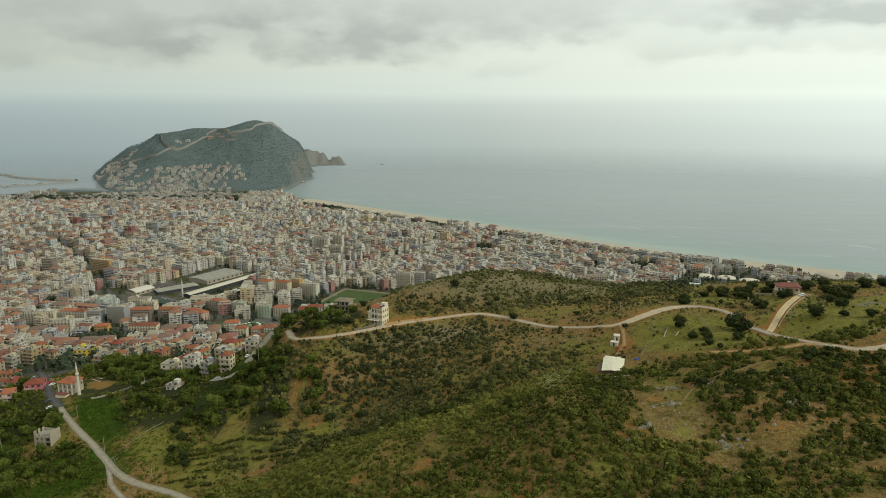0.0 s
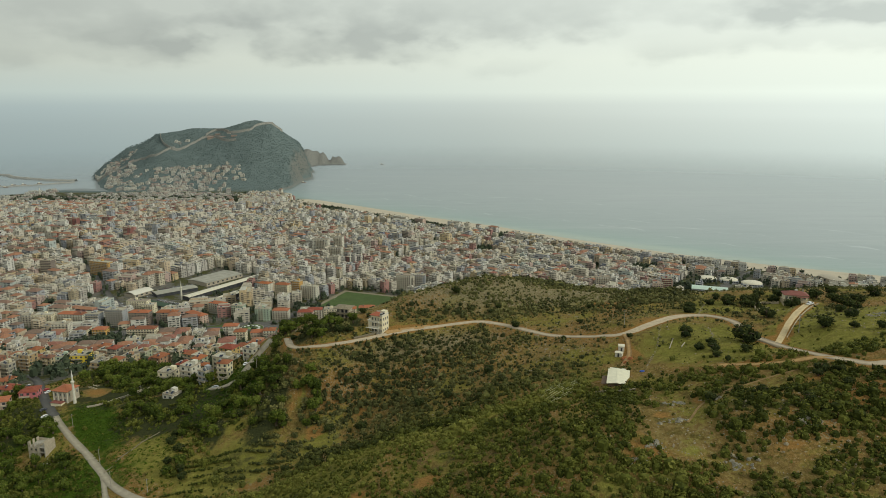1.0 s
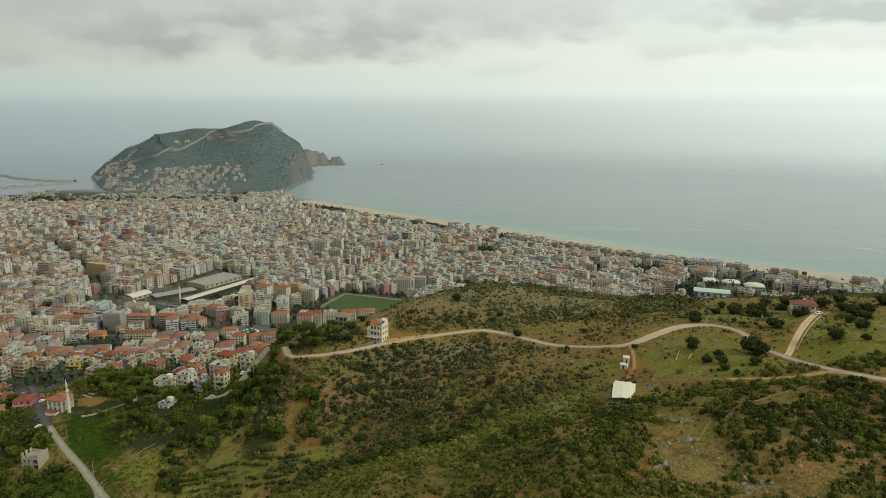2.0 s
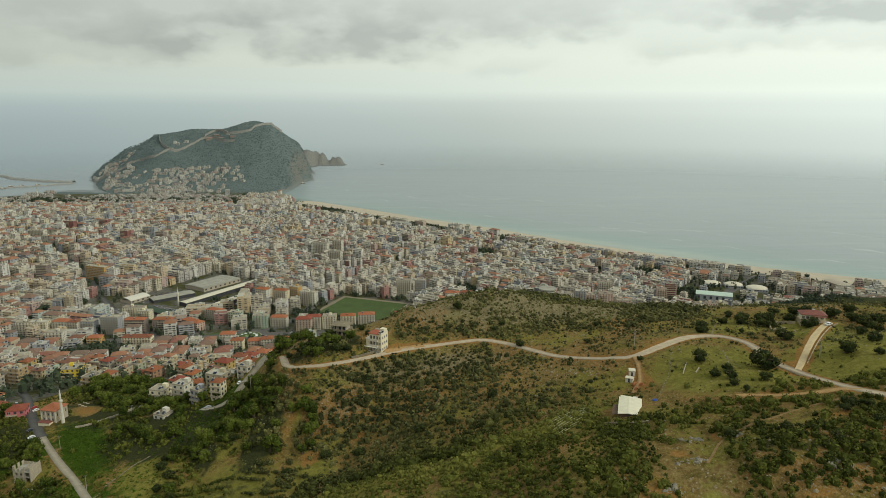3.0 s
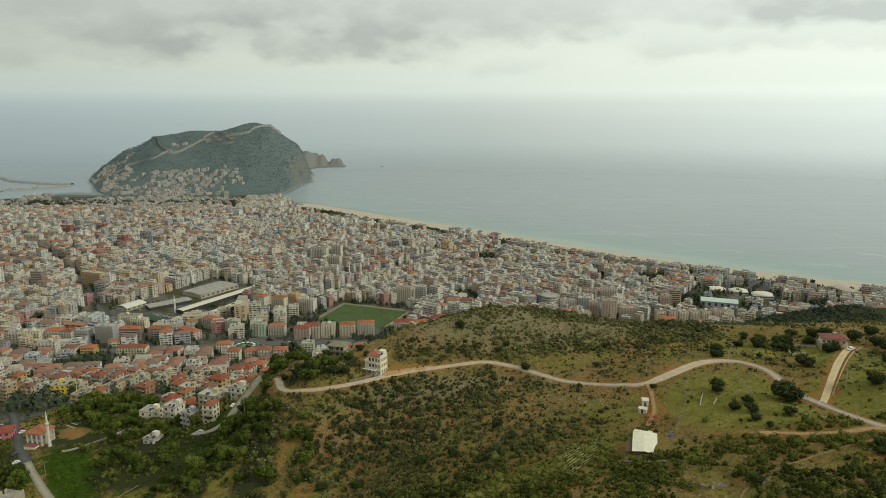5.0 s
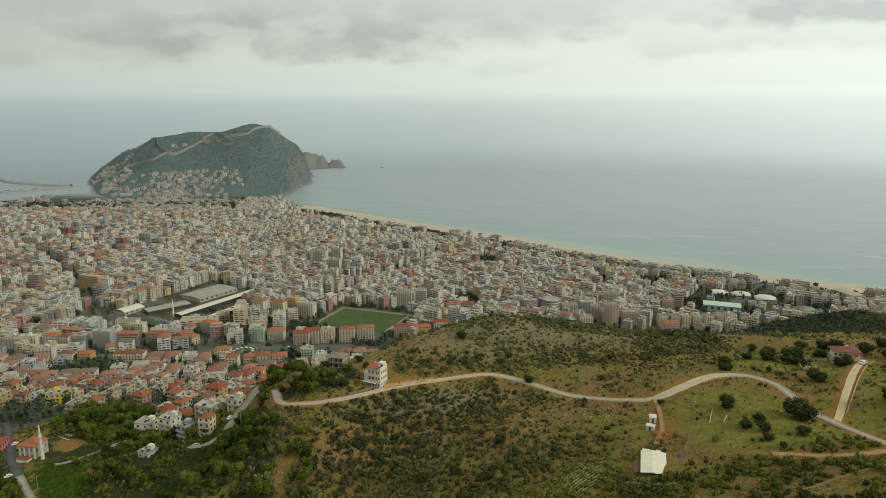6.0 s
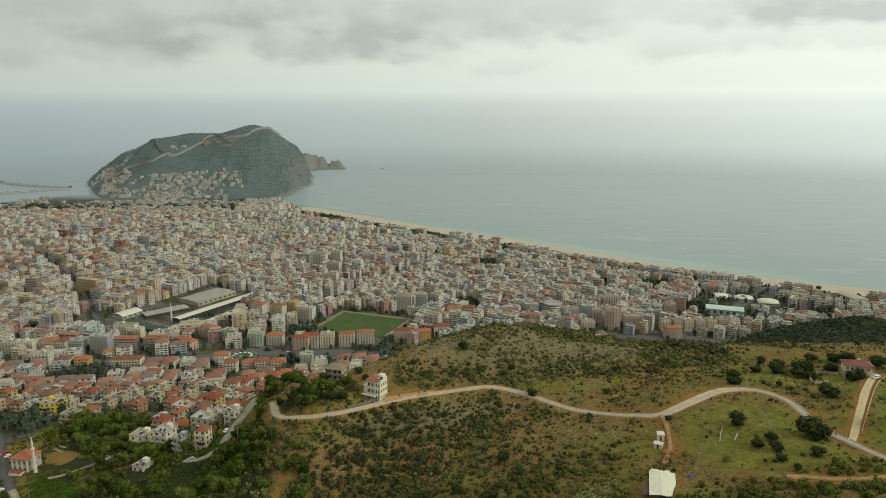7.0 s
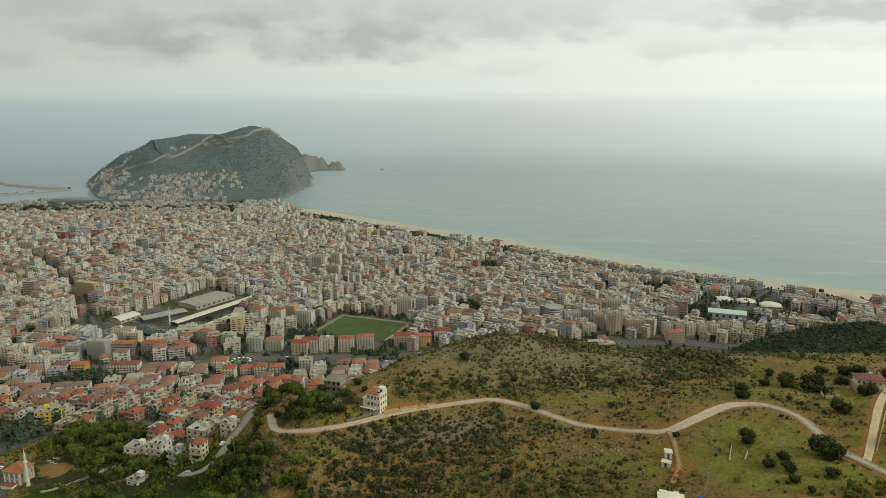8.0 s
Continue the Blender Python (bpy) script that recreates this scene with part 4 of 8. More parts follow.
RED_ROOFS = [(-205, 706, -20, 16, 3, 'w', 1), (-197, 728, -16, 14, 3, 'c', 1), (-184, 741, -14, 18, 3, 'o', 1), (-173, 752, -12, 14, 3, 'w', 1), (-128, 446, -20, 10, 2, 'c', 1), (-179, 693, -30, 13, 3, 'w', 1), (-213, 700, -10, 14, 3, 'c', 1)]
PLACED = RING_BLOCKS + RED_ROOFS + JUNCTION_BLOCKS + MID_BLOCKS + EAST_BLOCKS + WEST_BLOCKS + FOOT_HOUSES
ROADS = [(curve_points(l, 25), w) for l, w in ((RING, 15), (AVENUE, 7), (BOULEVARD, 10), (COASTROAD, 7), (CROSS, 8), (LANE, 9), (HAIRPIN, 8))]


def inside(x, y, rect, grow=0.0):
    cx, cy, a, b, rot = rect
    c, s = np.cos(np.radians(rot)), np.sin(np.radians(rot))
    u, v = (x - cx) * c + (y - cy) * s, -(x - cx) * s + (y - cy) * c
    return (np.abs(u) < a + grow) & (np.abs(v) < b + grow)


def plots():
    """One row a building plot: x, y, turn, width, depth, storeys, kind of roof, chance number."""
    rng = np.random.default_rng(11)
    centres = np.array([(d[0], d[1]) for d in DISTRICTS], float)
    rows = []
    for k, (cx, cy, turn) in enumerate(DISTRICTS):
        c, s = math.cos(radians(turn)), math.sin(radians(turn))
        old = 0.86 if cy < 640 else 0.92 if cy < 900 else 0.80 if cx < -450 else 0.70
        px, py = 19.5 * old * rng.uniform(0.94, 1.08), 17.5 * old * rng.uniform(0.94, 1.08)
        n = 60
        i, j = np.meshgrid(np.arange(-n, n), np.arange(-n, n))
        i, j = i.ravel(), j.ravel()
        u = i * px + np.floor(i / 5) * 6.5
        v = j * py + np.floor(j / 2) * 5.5
        u, v = u + rng.uniform(-1.5, 1.5, len(u)), v + rng.uniform(-1.5, 1.5, len(u))
        x, y = cx + u * c - v * s, cy + u * s + v * c
        near = ((x[:, None] - centres[:, 0]) ** 2 + (y[:, None] - centres[:, 1]) ** 2).argmin(1) == k
        ok = near & (y > town_edge(x) + 8) & (y < coast_y(x) - np.where((x > 10) & (x < 120), 125, np.where(x > 430, 92, np.where(x > 150, 118, np.where(x > -470, 158, 30))))) & ((y < 2095) | (x > -640)) & (x > -1750) & (x < 1050) & (np.abs(x) < 0.72 * y + 160)
        for r in KEEP:
            ok &= ~inside(x, y, r, 9)
        for p in PLACED:
            ok &= np.hypot(x - p[0], (y - p[1] - 3) * 0.9) > 8 + 0.5 * p[3]
        x, y, i, j = x[ok], y[ok], i[ok], j[ok]
        for line, w in ROADS:
            d, _ = near_line(x, y, line)
            m = d > w + 4
            x, y, i, j = x[m], y[m], i[m], j[m]
        z = base_height(x, y)
        slope = np.abs(base_height(x + 8, y) - z) + np.abs(base_height(x, y + 8) - z)
        for xx, yy, ii, jj, sl in zip(x, y, i, j, slope):
            park = vnoise(xx, yy, 95, 60)
            if rng.random() < (0.40 if park > 0.55 else (0.17 if xx < -600 else 0.08) if yy > 870 else 0.14) or sl > 9:
                continue
            w, d = rng.uniform(0.66, 0.97) * px, rng.uniform(0.62, 0.92) * py
            if yy < 700:
                w, d = rng.uniform(0.48, 0.76) * px, rng.uniform(0.48, 0.72) * py
            tall = 5.1 + 1.1 * vnoise(xx, yy, 160, 61) + rng.normal(0, 0.8)
            if yy > 860 and rng.random() < 0.13:
                w, d, tall = w * rng.uniform(1.4, 2.1), d * rng.uniform(1.0, 1.25), tall + rng.uniform(0.5, 2)
            if 700 <= yy < 865:
                tall -= 1.5
            if 770 < yy < 870 and -370 < xx < -130:
                tall = min(tall, 3)
            if yy < 700:
                tall = 3.0 + 0.9 * vnoise(xx, yy, 60, 62) + rng.normal(0, 0.95)
            if rng.random() < 0.030 and yy > 760:
                tall += rng.uniform(2, 4)
            if xx > 60 and yy > 1150:
                tall = min(tall - 0.5, 6)
            if yy > coast_y(xx) - 260 and xx > -400:
                tall = min(tall, 7 if 10 < xx < 120 else 4)
            if xx > 330 and yy > 1000:
                tall = min(tall, 4)
            if yy > 1960 and xx < -560:
                tall = min(tall, rng.uniform(2.5, 4.5))
            roof = 1 if rng.random() < (0.50 if yy < 700 else 0.52 if yy < 870 else 0.17 + 0.15 * (xx < -600) + 0.22 * vnoise(xx, yy, 120, 63)) else 0
            rows.append((xx, yy, turn + rng.choice([0, 0, 0, 90]) + rng.normal(0, 2.5), w, d, float(np.clip(round(tall), 2, 10)), roof, rng.random()))
    return np.array(rows)


PLOTS = plots()
# houses that climb the foot of the headland
rng_ = np.random.default_rng(5)
nc_ = 5200
hx_, hy_ = rng_.uniform(-1420, -560, nc_), rng_.uniform(2105, 2790, nc_)
hh_ = base_height(hx_, hy_)
lim_ = 86 + 30 * vnoise(hx_, hy_, 150, 66) - 60 * smooth(hx_, -790, -640)
ok_ = (hh_ > 2.2) & (hx_ < -655) & (((hh_ < lim_) & (rng_.random(nc_) < 0.12 + 0.42 * vnoise(hx_, hy_, 70, 67) + 0.34 * np.exp(-((hx_ + 880) / 170) ** 2))) | ((hh_ < 165) & (hx_ < -930) & (rng_.random(nc_) < 0.004 + 0.07 * vnoise(hx_, hy_, 110, 68))))
CLIMB = np.stack([hx_, hy_, rng_.uniform(-25, 25, nc_), rng_.uniform(9, 18, nc_), rng_.uniform(7, 11, nc_), np.round(rng_.uniform(0.8, 3.4, nc_)), (rng_.random(nc_) < 0.22) * 1.0, rng_.random(nc_)], -1)[ok_]
FLOOR = 3.0


class Heap:
    """Collects many small solids into one mesh."""

    def __init__(self):
        self.v, self.f, self.m, self.n, self.t = [], {3: [], 4: []}, {3: [], 4: []}, 0, []

    def add(self, verts, faces, mat, tone=0.5):
        """verts (n, k, 3) local, faces (q, s) of one solid."""
        n, k, _ = verts.shape
        f = (np.asarray(faces)[None] + (self.n + k * np.arange(n))[:, None, None]).reshape(-1, np.asarray(faces).shape[1])
        self.v.append(verts.reshape(-1, 3))
        self.f[f.shape[1]].append(f)
        self.m[f.shape[1]].append(np.full(len(f), mat))
        self.n += n * k
        self.t.append(np.repeat(np.broadcast_to(np.asarray(tone, float), n), k))

    def mesh(self, name, mats):
        fs, ms = [], []
        for k in (3, 4):
            if self.f[k]:
                fs.append(np.concatenate(self.f[k]))
                ms.append(np.concatenate(self.m[k]))
        return mesh_of(name, np.concatenate(self.v), fs, mats, np.concatenate(ms), tone=np.concatenate(self.t))


CUBE = np.array([(0, 0, 0), (1, 0, 0), (1, 1, 0), (0, 1, 0), (0, 0, 1), (1, 0, 1), (1, 1, 1), (0, 1, 1)], float)
CUBE_F = np.array([(4, 5, 6, 7), (0, 1, 5, 4), (1, 2, 6, 5), (2, 3, 7, 6), (3, 0, 4, 7)])
CUBE_F6 = np.vstack([CUBE_F, [(3, 2, 1, 0)]])


def to_world(v, x, y, z, turn):
    c, s = np.cos(np.radians(turn))[:, None], np.sin(np.radians(turn))[:, None]
    return np.stack([x[:, None] + v[..., 0] * c - v[..., 1] * s, y[:, None] + v[..., 0] * s + v[..., 1] * c, z[:, None] + v[..., 2]], -1)


def solids(lo, hi):
    return lo[:, None, :] + CUBE[None] * (hi - lo)[:, None, :]


def stack(*cols):
    n = max(np.size(c) for c in cols)
    return np.stack([np.broadcast_to(np.asarray(c, float), n) for c in cols], -1)


def heap_of_houses(rows, seed, rich=True, pale=0.0, tones=(0.05, 0.2, 0.25, 0.42, 0.5, 0.74)):
    """All houses of one quarter in one mesh: body, roof, slabs, windows, roof clutter."""
    rng = np.random.default_rng(seed)
    hp = Heap()
    x, y, turn, w, d, st, roof = rows[:, :7].T
    hue = rng.random(len(x))
    # the share of plain white and grey paints among the colours
    hue = np.where(rng.random(len(x)) < pale, rng.choice(tones, len(x)), hue)
    z = np.minimum.reduce([base_height(x + a, y + b) for a in (-6, 6) for b in (-6, 6)])
    top = st * FLOOR + np.maximum(base_height(x, y) - z, 0) * 0.7
    a, b = w / 2, d / 2
    put = lambda v, m=slice(None): to_world(v, x[m], y[m], z[m], turn[m])
    hp.add(put(solids(stack(-a, -b, -1), stack(a, b, top))), CUBE_F, 0, hue)
    # lower wings and extra floors set back, which break up the blocks
    m = np.flatnonzero(rng.random(len(x)) < (0.45 if rich else 0.25))
    sx, sy = rng.choice([-1, 1], len(m)), rng.choice([-1, 1], len(m))
    x0, y0 = sx * a[m] * 0.2, sy * b[m] * 0.3
    wing = top[m] - FLOOR * rng.integers(1, 3, len(m))
    hp.add(put(solids(stack(np.minimum(x0, sx * a[m] * 1.22), np.minimum(y0, sy * b[m] * 1.2), -1), stack(np.maximum(x0, sx * a[m] * 1.22), np.maximum(y0, sy * b[m] * 1.2), np.maximum(wing, 2.5))), m), CUBE_F, 0, hue[m])
    m = np.flatnonzero((roof < 0.5) & (rng.random(len(x)) < 0.4))
    cut = rng.uniform(-0.2, 0.5, len(m))
    attic = to_world(solids(stack(-a[m] * 0.9, b[m] * cut, top[m] + .1), stack(a[m] * 0.8, b[m] * 0.95, top[m] + 2.7)), x[m], y[m], z[m], turn[m])
    hp.add(attic, CUBE_F[1:], 0, hue[m])
    hp.add(attic, CUBE_F[:1], 2)
    # hipped roofs
    m = roof > 0.5
    if m.any():
        e = 0.5
        A, B, T = a[m] + e, b[m] + e, top[m]
        k = np.minimum(A, B)
        rise = k * 0.42
        wide = A >= B
        r0x, r1x = np.where(wide, -A + k, 0), np.where(wide, A - k, 0)
        r0y, r1y = np.where(wide, 0, -B + k), np.where(wide, 0, B - k)
        v = np.stack([stack(-A, -B, T), stack(A, -B, T), stack(A, B, T), stack(-A, B, T), stack(r0x, r0y, T + rise), stack(r1x, r1y, T + rise)], 1)
        for sel, fq, ft in ((wide, [(0, 1, 5, 4), (2, 3, 4, 5)], [(1, 2, 5), (3, 0, 4)]), (~wide, [(1, 2, 5, 4), (3, 0, 4, 5)], [(0, 1, 4), (2, 3, 5)])):
            if sel.any():
                idx = np.flatnonzero(m)[sel]
                vw = to_world(v[sel], x[idx], y[idx], z[idx], turn[idx])
                # quads and triangles share their corners, so each roof is one piece
                n0 = hp.n
                hp.add(vw, fq, 1)
                f3 = (np.array(ft)[None] + (n0 + 6 * np.arange(len(vw)))[:, None, None]).reshape(-1, 3)
                hp.f[3].append(f3)
                hp.m[3].append(np.full(len(f3), 1))
    # flat roofs: a deck inside a parapet, a stair head, tanks and panels
    m = np.flatnonzero(roof < 0.5)
    A, B, T = a[m], b[m], top[m]
    hp.add(put(solids(stack(-A + 0.25, -B + 0.25, T), stack(A - 0.25, B - 0.25, T + 0.12)), m), CUBE_F, 2)
    for lo, hi in () if not rich else ((stack(-A - .1, -B - .1, T), stack(A + .1, -B + .22, T + .9)), (stack(-A - .1, B - .22, T), stack(A + .1, B + .1, T + .9)),
                   (stack(-A - .1, -B + .22, T), stack(-A + .22, B - .22, T + .9)), (stack(A - .22, -B + .22, T), stack(A + .1, B - .22, T + .9))):
        hp.add(put(solids(lo, hi), m), CUBE_F, 3, hue[m])
    ox, oy = rng.uniform(-0.5, 0.3, len(m)) * A, rng.uniform(-0.3, 0.4, len(m)) * B
    hp.add(put(solids(stack(ox, oy, T), stack(ox + 3.2, oy + 2.8, T + 2.6)), m), CUBE_F, 0, hue[m])
    for _ in range(2 if rich else 1):
        s = m[rng.random(len(m)) < 0.7]
        tx, ty = rng.uniform(-0.8, 0.7, len(s)) * a[s], rng.uniform(-0.8, 0.7, len(s)) * b[s]
        hp.add(put(solids(stack(tx, ty, top[s]), stack(tx + 1.0, ty + 1.6, top[s] + rng.uniform(1.2, 2.2, len(s)))), s), CUBE_F, 5)
        p = np.stack([stack(tx + 1.1, ty, top[s] + .4), stack(tx + 2.9, ty, top[s] + .4), stack(tx + 2.9, ty + 1.8, top[s] + 1.5), stack(tx + 1.1, ty + 1.8, top[s] + 1.5)], 1)
        hp.add(put(p, s), [(0, 1, 2, 3)], 6)
    # storeys: balcony slabs on two fronts, windows on all
    for f in range(int(st.max())):
        s = np.flatnonzero(st > f)
        base = top[s] - (f + 1) * FLOOR
        A, B = a[s], b[s]
        if rich:
            for q in (0, 1):
                k = np.flatnonzero((rng.random(len(s)) < 0.9) & (rows[s, 7] * 7 % 1 < (0.62, 0.4)[q])) if f < st.max() - 1 else np.arange(0)
                if len(k):
                    pick = s[k]
                    r0 = np.where(rows[pick, 7] > 0.5, -0.95, -0.55)
                    r1 = np.where(rows[pick, 7] > 0.25, 0.95, 0.1)
                    if q == 0:
                        lo, hi = stack(A[k] * r0, -B[k] - 1.35, base[k] - .12), stack(A[k] * r1, -B[k] + .05, base[k] + .85)
                    else:
                        sx = np.where(turn[pick] > 40, -1, 1) * 1.0
                        lo = stack(np.where(sx > 0, A[k] - .05, -A[k] - 1.2), B[k] * r0, base[k] - .12)
                        hi = stack(np.where(sx > 0, A[k] + 1.2, -A[k] + .05), B[k] * r1, base[k] + .85)
                    hp.add(put(solids(lo, hi), pick), CUBE_F, 3, hue[pick])
        o = 0.06
        for side in range(4):
            half = A if side % 2 == 0 else B
            if side == 2:
                continue
            n = 3 if rich and side == 0 else 2
            for c in range(n):
                keep = np.flatnonzero(rng.random(len(s)) < 0.74)
                h = half[keep]
                mid = h * (2 * (c + 0.5) / n - 1)
                wd = h * rng.uniform(0.16, 0.26, len(keep))
                z0, z1 = base[keep] + 0.95, base[keep] + rng.choice([2.25, 2.4, 2.5], len(keep))
                if side == 0:
                    q = [stack(mid - wd, -B[keep] - o, z0), stack(mid + wd, -B[keep] - o, z0), stack(mid + wd, -B[keep] - o, z1), stack(mid - wd, -B[keep] - o, z1)]
                elif side == 2:
                    q = [stack(mid + wd, B[keep] + o, z0), stack(mid - wd, B[keep] + o, z0), stack(mid - wd, B[keep] + o, z1), stack(mid + wd, B[keep] + o, z1)]
                elif side == 1:
                    q = [stack(A[keep] + o, mid - wd, z0), stack(A[keep] + o, mid + wd, z0), stack(A[keep] + o, mid + wd, z1), stack(A[keep] + o, mid - wd, z1)]
                else:
                    q = [stack(-A[keep] - o, mid + wd, z0), stack(-A[keep] - o, mid - wd, z0), stack(-A[keep] - o, mid - wd, z1), stack(-A[keep] - o, mid + wd, z1)]
                hp.add(put(np.stack(q, 1), s[keep]), [(0, 1, 2, 3)], 4)
    return hp


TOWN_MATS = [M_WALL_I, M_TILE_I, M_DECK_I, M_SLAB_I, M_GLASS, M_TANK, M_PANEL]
reach_ = np.hypot(PLOTS[:, 0], PLOTS[:, 1])
# the nearest quarter, in the stretch of plan below the hill, is built house by house
single_ = (PLOTS[:, 1] < 930) & (PLOTS[:, 0] > -520) & (PLOTS[:, 0] < 460)
NEAR = PLOTS[single_]
NEAR = NEAR[np.argsort(np.hypot(NEAR[:, 0], NEAR[:, 1]))][:205]
keys_ = {(round(r[0], 2), round(r[1], 2)) for r in NEAR}
REST = PLOTS[[(round(r[0], 2), round(r[1], 2)) not in keys_ for r in PLOTS]]
mid_ = REST[:, 1] < 1500
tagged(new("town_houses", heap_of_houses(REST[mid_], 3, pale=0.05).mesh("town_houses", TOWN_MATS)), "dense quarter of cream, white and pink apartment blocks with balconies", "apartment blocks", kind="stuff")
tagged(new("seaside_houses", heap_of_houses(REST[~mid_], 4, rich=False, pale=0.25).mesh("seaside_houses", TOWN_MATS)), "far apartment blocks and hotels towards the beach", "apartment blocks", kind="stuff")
tagged(new("headland_houses", heap_of_houses(CLIMB, 6, rich=False, pale=0.9, tones=(0.42, 0.2, 0.74, 0.5, 0.2, 0.94)).mesh("headland_houses", [M_HAZED_WALL, M_HAZED_TILE] + TOWN_MATS[2:])), "small white and red-roofed houses climbing the headland", "houses", kind="stuff")


def apartment(w, d, storeys, roof, seed, fine=False, paint=None, tiles=None):
    """A block of flats with a part for the walls, roof, each row of windows and each balcony."""
    rng = random.Random(seed)
    a, b, h = w / 2, d / 2, storeys * FLOOR
    ob = thing("apartment_building" if storeys > 3 else "house", "", "", Matrix())
    bm = bm_box(-a, -b, -3, a, b, h)
    part("wall", bm, paint or M_WALL, ob)
    if roof:
        part("roof", bm_hip(-a, -b, a, b, h, min(a, b) * 0.42), tiles or M_TILE, ob)
    else:
        bm = bm_box(-a + .2, -b + .2, h, a - .2, b - .2, h + .1)
        part("roof", bm, M_DECK, ob)
        bm = bmesh.new()
        for x0, y0, x1, y1 in ((-a - .1, -b - .1, a + .1, -b + .2), (-a - .1, b - .2, a + .1, b + .1), (-a - .1, -b + .2, -a + .2, b - .2), (a - .2, -b + .2, a + .1, b - .2)):
            bm_box(x0, y0, h - .02, x1, y1, h + .9, bm)
        part("parapet", bm, M_SLAB, ob)
        sx, sy = rng.uniform(-.5, .2) * a, rng.uniform(-.2, .3) * b
        part("stair_tower", bm_box(sx, sy, h, sx + 3.2, sy + 2.8, h + 2.6), paint or M_WALL, ob)
    for k in range(1 if roof else 2):
        tx, ty = rng.uniform(-.7, .4) * a, rng.uniform(-.7, .4) * b
        z0 = h + (min(a, b) * 0.25 if roof else 0.1)
        tank = part("water_heater", bm_tube([(tx, ty, z0 + 1.5), (tx + 1.4, ty, z0 + 1.5)], [.33, .33], 8), M_TANK, ob, "white water tank")
        bm = bmesh.new()
        p = [(tx, ty - .1, z0 + 1.25), (tx + 1.4, ty - .1, z0 + 1.25), (tx + 1.4, ty - 1.7, z0 + .25), (tx, ty - 1.7, z0 + .25)]
        lo = [bm.verts.new(q) for q in p]
        hi = [bm.verts.new((q[0], q[1] + .05, q[2] + .08)) for q in p]
        bm.faces.new(lo[::-1]), bm.faces.new(hi)
        for i in range(4):
            bm.faces.new((lo[i], lo[(i + 1) % 4], hi[(i + 1) % 4], hi[i]))
        part("solar_panel", bm, M_PANEL, tank)
    full = rng.random() < 0.6
    r0, r1 = (-.95, .95) if full else (rng.choice((-.95, -.5)), rng.choice((.15, .6)))
    pane = {}
    rows = bmesh.new()
    for f in range(storeys):
        bm = rows
        z0, z1 = f * FLOOR + 0.9, f * FLOOR + 2.4
        for half, deep, along in ((a, b, 0), (b, a, 1)):
            n = max(2, int(half * 2 / 3.4))
            for c in range(n):
                m = half * (2 * (c + .5) / n - 1)
                g = rng.uniform(.55, .95)
                for sgn in (-1, 1):
                    e0, e1 = sorted((sgn * (deep - .03), sgn * (deep + .05)))
                    if fine:
                        key = (along, round(g, 1))
                        if key not in pane:
                            w_ob = part("window", bm_box(-key[1], -.04, 0, key[1], .04, 1.5), M_GLASS, ob)
                            bm_f = bmesh.new()
                            for q in ((-key[1] - .08, -.06, -.1, key[1] + .08, .09, 0), (-.04, -.05, 0, .04, .06, 1.5), (-key[1] - .08, -.06, 1.5, key[1] + .08, .07, 1.58)):
                                bm_box(*q, bm_f)
                            pane[key] = w_ob
                            part("frame", bm_f, M_WHITE, w_ob)
                        else:
                            w_ob = new("window", pane[key].data)
                            w_ob.parent = ob
                        turn = (180 if sgn > 0 else 0) if along == 0 else (90 if sgn > 0 else 270)
                        w_ob.matrix_basis = pose(m if along == 0 else sgn * deep, sgn * deep if along == 0 else m, z0, 0, 0, turn)
                    elif along == 0:
                        bm_box(m - g, e0, z0, m + g, e1, z1, bm)
                    else:
                        bm_box(e0, m - g, z0, e1, m + g, z1, bm)
        if f:
            bm = bm_box(a * r0, -b - 1.4, f * FLOOR - .14, a * r1, -b + .02, f * FLOOR + .02)
            bm_box(a * r0, -b - 1.42, f * FLOOR + .02, a * r1, -b - 1.30, f * FLOOR + .9, bm)
            bm_box(a * r0, -b - 1.30, f * FLOOR + .02, a * r0 + .1, -b - .05, f * FLOOR + .9, bm)
            bm_box(a * r1 - .1, -b - 1.30, f * FLOOR + .02, a * r1, -b - .05, f * FLOOR + .9, bm)
            part("balcony", bm, M_SLAB, ob)
    if fine:
        rows.free()
    else:
        tagged(part("glazing", rows, M_GLASS, ob), kind="stuff")
    return ob


def near_town():
    styles = {}
    for k, (x, y, turn, w, d, st, roof, chance) in enumerate(NEAR):
        while turn > 45:
            turn -= 90
            w, d = d, w
        key = (round(w / 2.5), round(d / 2.5), int(st), int(roof), k < 50)
        z = min(float(base_height(x + p, y + q)) for p in (-5, 5) for q in (-5, 5)) + 0.4
        m = pose(x, y, z, 0, 0, turn)
        if key not in styles:
            ob = styles[key] = apartment(key[0] * 2.5, key[1] * 2.5, key[2], key[3], k, key[4])
            ob.matrix_world = m
        else:
            ob = copy_thing(styles[key], m)
        size = "tall" if st > 5 else "mid-rise" if st > 3 else "low"
        top = "red-tiled roof" if roof else "flat roof with solar heaters"
        tagged(ob, f"{size} rendered {'flats' if st > 3 else 'house'} with balconies, {top}", "apartment building" if st > 3 else "house", "buildings below the hill")


near_town()

M_GREYPAINT = plain_mat("grey_paint", (0.36, 0.37, 0.38), 0.75, vary=0.2)
M_SALMON = plain_mat("salmon_paint", (0.56, 0.41, 0.33), 0.8, vary=0.2)
M_BROWN = plain_mat("brown_paint", (0.24, 0.19, 0.16), 0.8, vary=0.25)
M_SEAGREEN = plain_mat("pale_green_paint", (0.40, 0.47, 0.36), 0.8, vary=0.2)
